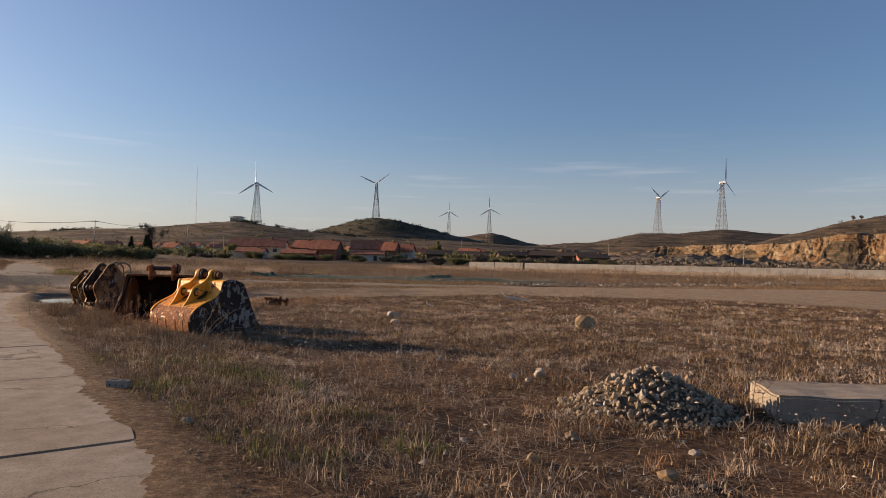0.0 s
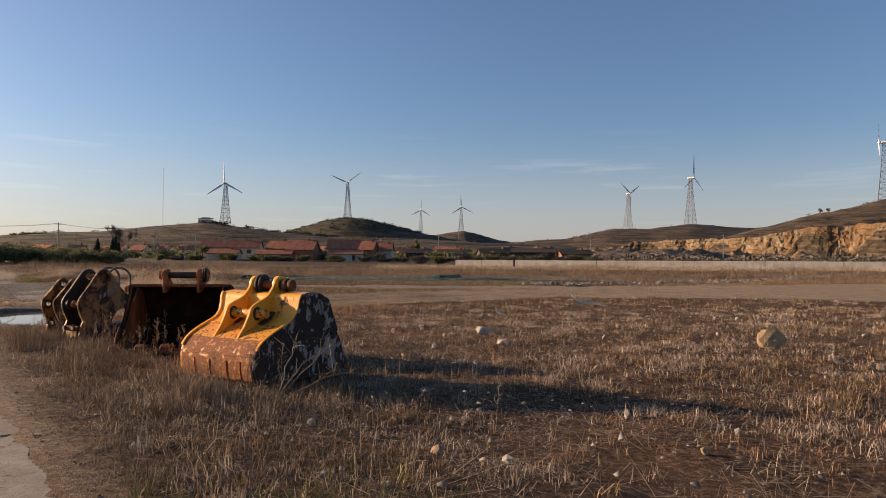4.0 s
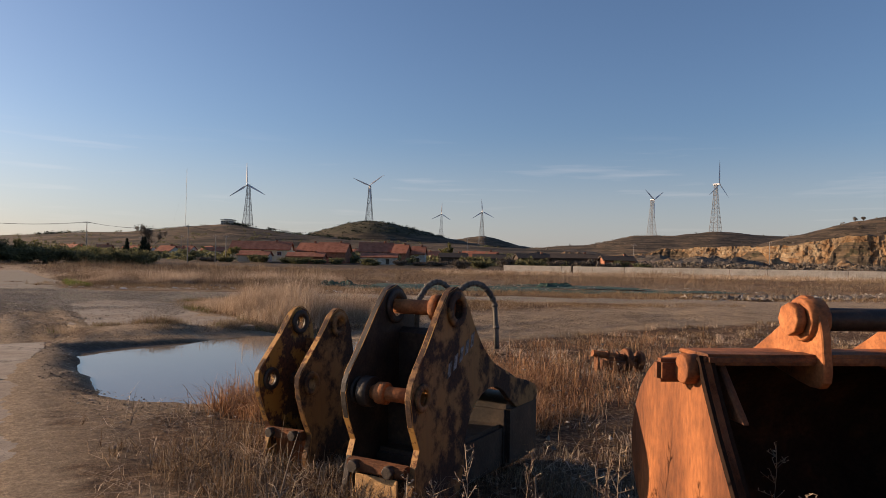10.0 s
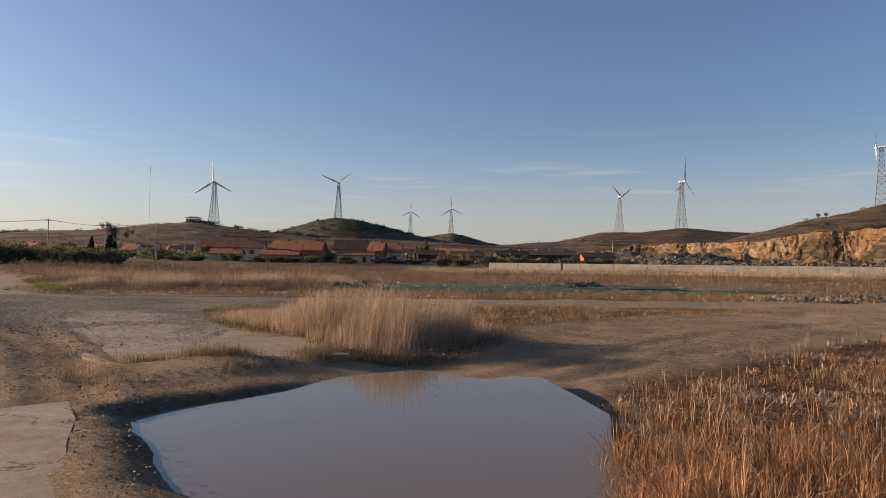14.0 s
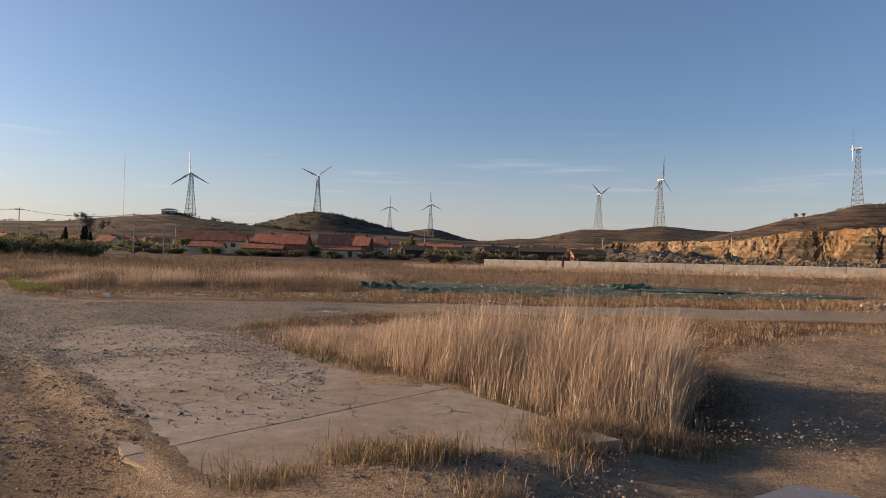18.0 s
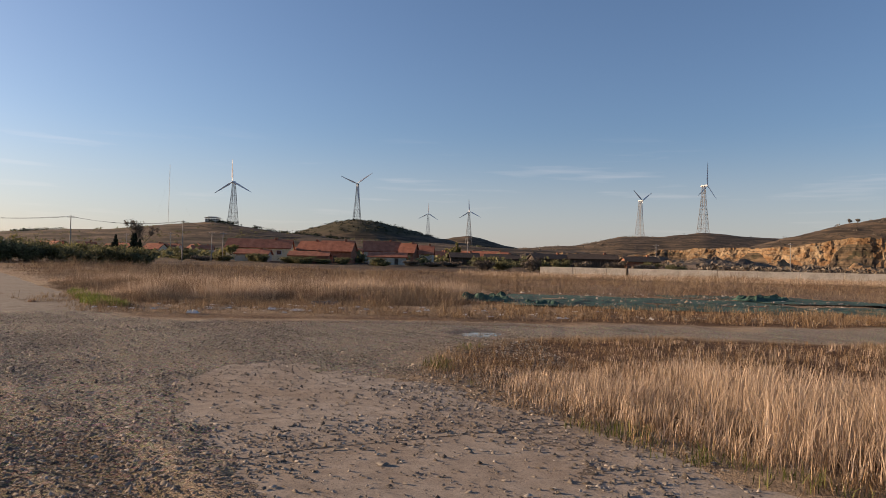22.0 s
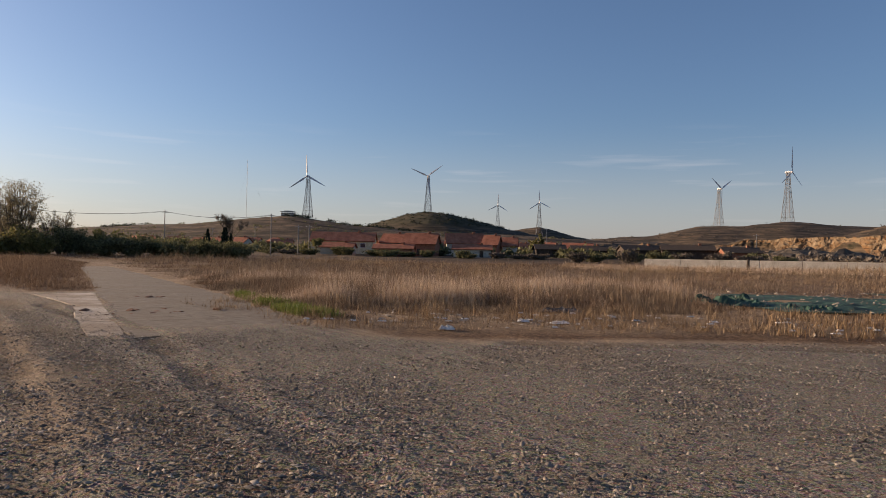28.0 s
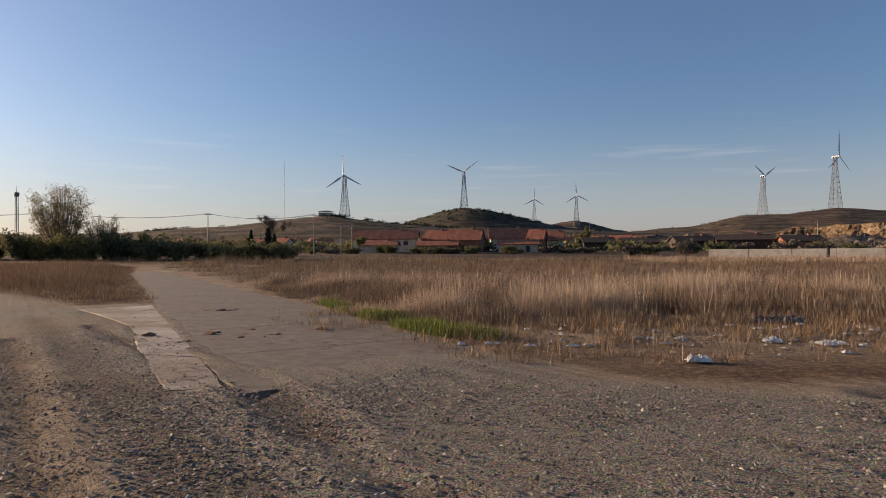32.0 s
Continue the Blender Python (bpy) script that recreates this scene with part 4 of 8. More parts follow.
def coupler(name, label, origin, ax, gap, profile, holes, mats, tail=False):
    """Two steel cheeks held apart by pins and cross plates."""
    th = thing(name, label, "machine part", frame_matrix((origin[0], origin[1], soil(*origin) - 0.03), ax))
    prof = curve_pts(profile, 2)
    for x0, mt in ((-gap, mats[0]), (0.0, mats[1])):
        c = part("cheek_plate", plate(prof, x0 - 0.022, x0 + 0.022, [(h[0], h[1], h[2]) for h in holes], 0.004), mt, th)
        # flame-cut bright rim along the front
        front = profile[:10]
        part("cut_edge", shell(front[::-1] if front[0][1] < front[-1][1] else front, x0 - 0.0225, x0 + 0.0225, 0.006), M_OCHRE_EDGE, c)
        for h in holes:
            for sx in (-0.05, 0.024):
                part("boss", rod((x0 + sx, h[0], h[1]), (x0 + sx + 0.026, h[0], h[1]), h[2] * 1.7, hollow=h[2]), M_DARK_STEEL if x0 < 0 else mt, c)
    return th


PROFILE_A = [(0.02, 0.0), (0.05, 0.30), (-0.02, 0.42), (-0.10, 0.62), (-0.11, 0.76), (-0.03, 0.86), (0.14, 1.04), (0.27, 1.20), (0.36, 1.25), (0.46, 1.22), (0.54, 1.10), (0.60, 0.86), (0.74, 0.70), (0.78, 0.4), (0.74, 0.0)]
PROFILE_B = [(0.02, 0.0), (0.03, 0.36), (0.07, 0.46), (-0.01, 0.62), (-0.05, 0.80), (-0.01, 0.93), (0.14, 1.12), (0.30, 1.34), (0.42, 1.48), (0.55, 1.52), (0.68, 1.44), (0.84, 1.22), (1.00, 1.04), (1.26, 0.86), (1.58, 0.74), (2.05, 0.62), (2.05, 0.44), (1.64, 0.48), (1.36, 0.66), (1.12, 0.72), (0.88, 0.64), (0.72, 0.44), (0.62, 0.0)]

# rusting ochre for the sun-facing cheek, with sunlight put into the paint colour
M_OCHRE_SUNLIT = painted_steel("sunlit_ochre_paint", (0.36, 0.18, 0.036), (0.22, 0.10, 0.03), (0.02, 0.012, 0.009), (0.09, 0.04, 0.02), 0.455, 0.06, 0.6, 6.0)
# the same ochre darkened for the cheeks turned from the sun: painted shade
M_OCHRE_SHADED = painted_steel("shaded_ochre_paint", (0.27, 0.125, 0.036), (0.13, 0.060, 0.024), (0.014, 0.009, 0.007), (0.050, 0.023, 0.013), 0.44, 0.10, 0.6)
ax_a = Vector((math.cos(radians(-27)), math.sin(radians(-27)), 0))
ca = coupler("quick_coupler", "small rusty coupler with two holed cheek plates in weeds", (-11.46, 17.87), ax_a, 0.39, PROFILE_A, [(0.36, 1.12, 0.058), (0.02, 0.70, 0.052)], (M_OCHRE_SUNLIT, M_OCHRE_SHADED))
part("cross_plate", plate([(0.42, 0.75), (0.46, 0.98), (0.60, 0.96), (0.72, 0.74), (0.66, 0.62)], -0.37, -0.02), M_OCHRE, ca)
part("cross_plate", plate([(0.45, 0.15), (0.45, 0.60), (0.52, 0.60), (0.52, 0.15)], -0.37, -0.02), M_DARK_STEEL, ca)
part("cross_plate", plate([(0.10, 0.06), (0.10, 0.24), (0.16, 0.24), (0.16, 0.06)], -0.37, -0.02), M_RUST_ORANGE, ca)
part("cross_bar", rod((-0.37, 0.30, 0.66), (-0.02, 0.30, 0.66), 0.05), M_OCHRE, ca)
br = part("clamp_bar", block(-0.39, -0.02, -0.02, 0.06, 0.26, 0.33, 0.012, 2), M_RUST, ca)
for x in (-0.31, -0.09):
    part("bolt", rod((x, -0.055, 0.30), (x, 0.0, 0.30), 0.04, seg=6), M_DARK_STEEL, br)

ax_b = Vector((math.cos(radians(-30)), math.sin(radians(-30)), 0))
cb = coupler("breaker_bracket", "tall rusty hammer bracket with pins and two bent hoses", (-10.63, 17.11), ax_b, 0.52, PROFILE_B, [(0.53, 1.36, 0.075), (0.08, 0.80, 0.055)], (M_DARK_STEEL, M_OCHRE_SHADED))
part("pin", rod((-0.50, 0.53, 1.36), (-0.05, 0.53, 1.36), 0.055), M_RUST_ORANGE, cb, "rust-orange upper pin")
part("pin_collar", rod((-0.16, 0.53, 1.36), (-0.10, 0.53, 1.36), 0.10), M_RUST, cb)
part("pin_collar", rod((-0.09, 0.53, 1.36), (-0.02, 0.53, 1.36), 0.085), M_RUST_ORANGE, cb)
lp = part("pin", rod((-0.50, 0.08, 0.80), (-0.02, 0.08, 0.80), 0.05), M_RUST_ORANGE, cb)
part("pin_collar", rod((-0.44, 0.08, 0.80), (-0.36, 0.08, 0.80), 0.105), M_DARK_STEEL, lp)
part("pin_collar", rod((-0.32, 0.08, 0.80), (-0.24, 0.08, 0.80), 0.075), M_RUST_ORANGE, lp)
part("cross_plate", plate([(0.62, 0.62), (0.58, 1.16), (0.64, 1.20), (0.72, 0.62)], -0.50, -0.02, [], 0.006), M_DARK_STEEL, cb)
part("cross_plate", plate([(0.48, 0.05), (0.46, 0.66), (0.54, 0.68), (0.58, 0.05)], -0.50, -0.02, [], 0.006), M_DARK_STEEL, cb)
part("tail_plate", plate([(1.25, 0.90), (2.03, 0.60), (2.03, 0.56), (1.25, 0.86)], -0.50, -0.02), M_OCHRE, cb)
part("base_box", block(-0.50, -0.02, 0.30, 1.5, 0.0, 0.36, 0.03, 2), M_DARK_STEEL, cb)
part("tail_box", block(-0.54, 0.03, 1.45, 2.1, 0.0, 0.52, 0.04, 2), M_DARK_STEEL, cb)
part("name_plate", block(-0.44, -0.10, 0.0, 0.015, 0.06, 0.26, 0.005), mottled("pale_plywood", (0.42, 0.24, 0.10), (0.56, 0.34, 0.16), (0.66, 0.42, 0.2), 3, 30), cb, "pale plate under the clamp")
bar = part("clamp_bar", block(-0.50, -0.02, -0.03, 0.05, 0.28, 0.36, 0.012, 2), M_RUST, cb)
for x in (-0.42, -0.14):
    part("bolt", rod((x, -0.07, 0.32), (x, -0.01, 0.32), 0.045, seg=6), M_DARK_STEEL, bar)
# worn bars of unreadable white lettering on the outer cheek
M_WHITE = mottled("dusty_white", (0.35, 0.36, 0.40), (0.5, 0.5, 0.54), (0.62, 0.62, 0.64), 12, 60)
M_LETTER = mottled("worn_letters", (0.07, 0.055, 0.045), (0.20, 0.19, 0.19), (0.34, 0.34, 0.36), 22, 70)
for k in range(5):
    s0 = 0.42 + k * 0.085
    part("letter_bar", plate([(s0, 0.88 + k * 0.045), (s0 + 0.02, 0.98 + k * 0.045), (s0 + 0.065, 1.0 + k * 0.045), (s0 + 0.045, 0.90 + k * 0.045)], 0.0225, 0.0265, bevel=0), M_LETTER, cb)
M_HOSE = mottled("dusty_grey_rubber", (0.05, 0.046, 0.040), (0.10, 0.092, 0.080), (0.16, 0.148, 0.128), 6, 60, 0.8)
for dx, lean in ((-0.40, 0.10), (-0.12, 0.20)):
    pts = []
    for i in range(15):
        u = i / 14
        ang = math.pi * (1.02 - 1.12 * u)
        pts.append((dx + lean * u, 0.90 + 0.17 * math.cos(ang) * 1.25, 1.34 + 0.20 * math.sin(ang) - 0.25 * (u > 0.86) * (u - 0.86) / 0.14))
    h = part("hose", tube_along([(dx, 0.68, 1.0)] + pts, 0.020, 12), M_HOSE, cb, "bent grey ribbed hose")
    for i in range(1, 14):
        p, q = Vector(pts[i]), Vector(pts[min(i + 1, 14)])
        part("hose_ring", rod(p, p + (q - p).normalized() * 0.022, 0.025, seg=10, bevel=0.003), M_HOSE, h)

yellow_bucket()
rust_bucket()


def scrap_machine(x, y):
    th = thing("rusty_gearbox", "small heap of rusty cast machine parts in dry grass", "machine part", frame_matrix((x, y, soil(x, y)), (1, 0.2)))
    part("casing", block(-0.30, 0.12, -0.18, 0.2, 0.0, 0.30, 0.07, 2), M_RUST, th)
    part("flange", rod((0.10, 0, 0.24), (0.20, 0, 0.24), 0.20, seg=16), M_RUST, th)
    part("shaft", rod((-0.5, 0.02, 0.36), (0.46, 0.05, 0.22), 0.06), M_RUST_ORANGE, th)
    part("flange", rod((0.36, 0.02, 0.22), (0.44, 0.02, 0.21), 0.17, seg=12), M_RUST, th)
    for k in range(5):
        part("bracket", plate([(-0.1, 0.0), (-0.06, 0.36 + 0.04 * (k % 2)), (0.05, 0.40), (0.1, 0.0)], -0.44 + k * 0.2, -0.40 + k * 0.2, [(0.0, 0.3, 0.03)]), M_RUST, th)
    return th


scrap_machine(-7.25, 24.9)

# ---- wind turbines, village, quarry, trees ----
M_TOWER = mottled("galvanised_steel", (0.10, 0.105, 0.11), (0.15, 0.155, 0.16), (0.2, 0.2, 0.21), 0.5, 3, 0.55, 0.0, 0.0)
M_BLADE = mottled("white_gelcoat", (0.55, 0.56, 0.58), (0.62, 0.63, 0.65), (0.7, 0.7, 0.72), 0.3, 3, 0.4, 0.0, 0.0)


def strut(bm, p0, p1, r, seg=5):
    p0, p1 = Vector(p0), Vector(p1)
    q = (p1 - p0).to_track_quat("Z", "Y")
    a, b = ([bm.verts.new(p + q @ Vector((r * math.cos(k * math.tau / seg), r * math.sin(k * math.tau / seg), 0))) for k in range(seg)] for p in (p0, p1))
    for k in range(seg):
        bm.faces.new((a[k], a[(k + 1) % seg], b[(k + 1) % seg], b[k]))


def turbine(x900, hub900, base900, dist, blade_turn, face, size=1.0):
    k = (dist - 11) / 889
    x, hub, base = -10 + (x900 + 10) * k, 1.6 + (hub900 - 1.6) * k, 1.6 + (base900 - 1.6) * k
    foot = min(base, ground_z(x, dist)) - 0.5
    th = thing("wind_turbine", "white three-bladed wind turbine on a lattice tower on a ridge", "wind turbine", pose(x, dist, foot, 0, 0, face), "turbines along the ridge")
    top, vis = hub - foot, hub - base
    bw, tw = 0.088 * vis * k**0 + 0.6, 0.022 * vis + 0.3
    tower = bmesh.new()
    def corner(i, h):
        w = tw + (bw - tw) * max(0.0, (top - h) / vis) ** 1.25
        return (w * (1 if i in (0, 3) else -1), w * (1 if i < 2 else -1), h)
    levels = [0.0] + [top - vis + vis * (1 - (1 - j / 11) ** 1.15) for j in range(0, 12)]
    levels = sorted(set(round(h, 2) for h in levels if h >= 0))
    lr = 0.0042 * vis + 0.05
    for h0, h1 in zip(levels, levels[1:]):
        for i in range(4):
            strut(tower, corner(i, h0), corner(i, h1), lr, 4)
            strut(tower, corner(i, h0), corner((i + 1) % 4, h1), lr * 0.5, 3)
            strut(tower, corner((i + 1) % 4, h0), corner(i, h1), lr * 0.5, 3)
            strut(tower, corner(i, h1), corner((i + 1) % 4, h1), lr * 0.55, 3)
    part("lattice_tower", tower, M_TOWER, th)
    s = vis / 54
    nac = block(-1.1 * s, 1.1 * s, -3.2 * s, 3.4 * s, top - 1.1 * s, top + 1.2 * s, 0.5 * s, 2)
    part("nacelle", nac, M_BLADE, th)
    hub_ob = part("hub", rod((0, -5.6 * s, top), (0, -3.1 * s, top), 0.5 * s, 1.35 * s, 14, 0.2 * s), M_BLADE, th)
    length = 26.5 * s * size
    for j in range(3):
        ang = radians(blade_turn + 120 * j)
        c, sn = math.cos(ang), math.sin(ang)
        bm = bmesh.new()
        rings = []
        for u, wid, thick in ((0.0, 0.55, 0.5), (0.08, 0.6, 0.45), (0.2, 1.15, 0.3), (0.5, 0.85, 0.2), (0.8, 0.55, 0.12), (1.0, 0.18, 0.05)):
            r = 0.9 * s + u * length
            ring = []
            for a, b in ((-0.6, 0), (0, 0.5), (1.0, 0), (0, -0.5)):
                lx, ly = a * wid * s * 1.35, b * thick * s * 2
                ring.append(bm.verts.new((c * r - sn * lx, -4.4 * s + ly + 0.25 * lx, top + sn * r + c * lx)))
            rings.append(ring)
        for a, b in zip(rings, rings[1:]):
            for q in range(4):
                bm.faces.new((a[q], a[(q + 1) % 4], b[(q + 1) % 4], b[q]))
        bm.faces.new(rings[0][::-1])
        bm.faces.new(rings[-1])
        bmesh.ops.recalc_face_normals(bm, faces=bm.faces)
        part("blade", bm, M_BLADE, hub_ob)
    return th


turbine(-263, 101.6, 46.0, 840, 92, -8)
turbine(-105, 103.9, 57.0, 1010, 36, -4)
turbine(-10.8, 68.6, 40.0, 1500, 88, 0)
turbine(42, 72.8, 40.5, 1520, 94, 6)
turbine(263.5, 92.7, 46.0, 1350, 30, 38)
turbine(346.8, 114.3, 52.0, 1350, 90, 42)
turbine(616, 165.6, 88.0, 735, 90, 234, 0.7)

# hill-top house and guyed mast
M_PLASTER = mottled("weathered_plaster", (0.36, 0.33, 0.28), (0.47, 0.43, 0.36), (0.56, 0.52, 0.45), 0.8, 8)
M_PLASTER_Y = mottled("cream_plaster", (0.50, 0.42, 0.26), (0.60, 0.51, 0.33), (0.68, 0.60, 0.42), 0.8, 8)
M_BRICK = mottled("red_brick_wall", (0.18, 0.075, 0.045), (0.27, 0.11, 0.065), (0.33, 0.15, 0.09), 1.5, 12)
M_TILE = mottled("red_roof_tile", (0.20, 0.075, 0.045), (0.32, 0.115, 0.065), (0.40, 0.165, 0.10), 0.6, 7, stretch=(1, 1, 1))
M_WINDOW = mottled("dark_window", (0.02, 0.022, 0.026), (0.03, 0.033, 0.04), (0.05, 0.055, 0.06), 2, 10, 0.15, spec=0.6)
M_DARKWOOD = mottled("dark_timber", (0.035, 0.026, 0.02), (0.06, 0.045, 0.034), (0.10, 0.075, 0.055), 3, 30, stretch=(1, 1, 0.2))


def gable_house(x0, x1, y, depth, eave, ridge, wall_mat, windows, label, group="village houses", face=0.0, tiles=None):
    cx, half = (x0 + x1) / 2, (x1 - x0) / 2
    g = ground_z(cx, y)
    th = thing("house", label, "house", pose(cx, y, g - 0.3, 0, 0, face), group)
    e, r, d = eave - g + 0.3, ridge - g + 0.3, depth / 2
    part("wall", plate([(-d, 0), (d, 0), (d, e), (0, r - 0.12), (-d, e)], -half, half, bevel=0), wall_mat, th)
    o = 0.5
    slope = (r - e) / d
    roof = part("roof", shell([(d + o, e - o * slope + 0.05), (0, r + 0.05), (-d - o, e - o * slope + 0.05)], -half - o, half + o, -0.28), tiles or M_TILE, th)
    n = max(1, int((2 * half) / 5.5))
    if windows:
        for i in range(n):
            wx = -half + (i + 0.5) * 2 * half / n
            if i == n // 2:
                part("door", block(wx - 0.6, wx + 0.6, -d - 0.08, -d + 0.05, 0.3, min(2.4, e - 0.4), 0.03), M_DARKWOOD, th)
            else:
                w = part("window", block(wx - 0.85, wx + 0.85, -d - 0.07, -d + 0.05, e - 2.2, e - 0.7, 0.03), M_WHITE, th)
                part("pane", block(wx - 0.75, wx + 0.75, -d - 0.10, -d - 0.06, e - 2.1, e - 0.8, 0), M_WINDOW, w)
    part("chimney", block(half * 0.5 - 0.4, half * 0.5 + 0.4, -0.4, 0.4, r - 0.6, r + 0.9, 0.05), M_BRICK, roof)
    return th


RED = "low village house with red tiled gable roof"
gable_house(-85.6, -64.9, 260, 9, 6.2, 8.9, M_PLASTER_Y, True, "long cream village house with red tiled roof", face=3)
gable_house(-63.0, -55.6, 268, 9, 6.0, 8.9, M_PLASTER, True, RED, face=-9)
gable_house(-53.8, -43.4, 256, 9, 5.6, 8.8, M_BRICK, True, "brick village house with red tiled roof", face=-7)
gable_house(-42.0, -29.0, 278, 9, 6.4, 9.8, M_PLASTER, True, RED, face=5)
gable_house(-28.2, -23.0, 276, 9, 6.0, 9.2, M_BRICK, True, RED, face=-12)
gable_house(-21.6, -16.7, 281, 9, 5.8, 8.7, M_PLASTER, True, RED, face=-4)
gable_house(-79.0, -69.0, 246, 6, 3.9, 5.2, M_PLASTER, False, "low farm shed with red roof")
gable_house(-62.0, -50.0, 244, 6, 3.7, 4.9, M_BRICK, False, "low brick shed with red roof")
gable_house(-38.0, -26.0, 252, 6, 4.0, 5.3, M_PLASTER, True, "low grey annexe with red roof")
rv = random.Random(11)
for i in range(34):
    px, py = rv.uniform(-185, 10), rv.uniform(305, 470)
    w = rv.uniform(6, 12)
    g = ground_z(px, py)
    gable_house(px - w / 2, px + w / 2, py, 8, g + 3.0, g + 5.2, rv.choice((M_PLASTER, M_BRICK, M_PLASTER)), False, RED, face=rv.uniform(-28, 28))
for px, py, w, h in ((24, 268, 13, 4.0), (38, 262, 16, 4.3), (52, 255, 11, 3.8), (8, 275, 12, 3.6), (-6, 270, 10, 3.8)):
    g = ground_z(px, py)
    gable_house(px - w / 2, px + w / 2, py, 7, g + h - 1.2, g + h + 0.3, M_BRICK if px == 52 else M_DARKWOOD, False, "dark low workshop shed with shallow roof", "sheds past the weeds", rv.uniform(-10, 10), M_DARKWOOD)

hb = thing("hilltop_house", "two-storey pale house with flat roof on the hill", "house", pose(-270, 842, ground_z(-270, 842) - 2.8) @ Matrix.Scale(0.92, 4))
part("wall", block(-8.5, 8.5, -5, 5, 0, 8.0, 0.1), M_PLASTER, hb)
rf = part("roof", block(-9.2, 9.2, -5.7, 5.7, 9.0, 9.9, 0.1), M_PLASTER, hb)
part("parapet", block(-5, 5, -3, 3, 9.9, 10.9, 0.1), M_PLASTER, rf)
for fl in (3.2, 6.3):
    for i in range(5):
        w = part("window", block(-7.6 + i * 3.3, -5.6 + i * 3.3, -5.1, -4.9, fl, fl + 1.8, 0.02), M_WHITE, hb)
        part("pane", block(-7.5 + i * 3.3, -5.7 + i * 3.3, -5.16, -5.08, fl + 0.1, fl + 1.7, 0), M_WINDOW, w)

mast = thing("radio_mast", "very tall thin guyed radio mast on the hill", "mast", pose(-322, 842, ground_z(-322, 842) - 1))
bm = bmesh.new()
for i in range(3):
    ax, ay = 0.32 * math.cos(i * 2.094), 0.32 * math.sin(i * 2.094)
    strut(bm, (ax, ay, 0), (ax, ay, 72), 0.06, 4)
for j in range(36):
    a, b = j % 3, (j + 1) % 3
    strut(bm, (0.32 * math.cos(a * 2.094), 0.32 * math.sin(a * 2.094), j * 2), (0.32 * math.cos(b * 2.094), 0.32 * math.sin(b * 2.094), j * 2 + 2), 0.03, 3)
part("lattice", bm, M_TOWER, mast)
for i in range(3):
    a = i * 2.094 + 0.4
    part("guy_wire", tube_along([(0, 0, 60), (30 * math.cos(a), 30 * math.sin(a), 0)], 0.008, 4), M_TOWER, mast)


# quarry face: broken ochre rock cut into the hill
M_DIRT_FAR = mottled("ochre_spoil", (0.11, 0.066, 0.036), (0.20, 0.125, 0.068), (0.31, 0.215, 0.125), 0.3, 2.0, 0.95, 0, 0.9, 0.4)


def quarry_material():
    m, n, l, b = material("quarry_rock", 0.95, 0, 0.15)
    v, tall = coords(n, l), coords(n, l, (1, 1, 0.4))
    zone, big, med, fine = noise_tex(n, l, v, 0.03, 4), noise_tex(n, l, tall, 0.09, 6, 0.65), noise_tex(n, l, tall, 0.32, 7, 0.72), noise_tex(n, l, v, 1.1, 5, 0.7)
    c = ramp(n, l, zone, [(0.36, (0.085, 0.052, 0.030)), (0.45, (0.17, 0.098, 0.048)), (0.51, (0.25, 0.195, 0.13)), (0.56, (0.20, 0.108, 0.050)), (0.64, (0.10, 0.064, 0.038))])
    c2 = ramp(n, l, big, [(0.36, (0.055, 0.036, 0.024)), (0.48, (0.13, 0.083, 0.048)), (0.60, (0.28, 0.222, 0.15))])
    c = mix(n, l, 0.42, c, c2)
    c3 = ramp(n, l, med, [(0.36, (0.42, 0.36, 0.31)), (0.47, (1.0, 0.97, 0.94)), (0.66, (1.4, 1.36, 1.3))])
    c = mix(n, l, 0.75, c, mix(n, l, 1.0, c, c3, "MULTIPLY"))
    c = mix(n, l, span(n, l, fine, 0.56, 0.70, 0, 0.6), c, (0.13, 0.08, 0.045))
    l.new(c, b.inputs["Base Color"])
    bump(n, l, b, med, 0.8, 1.5)
    return m


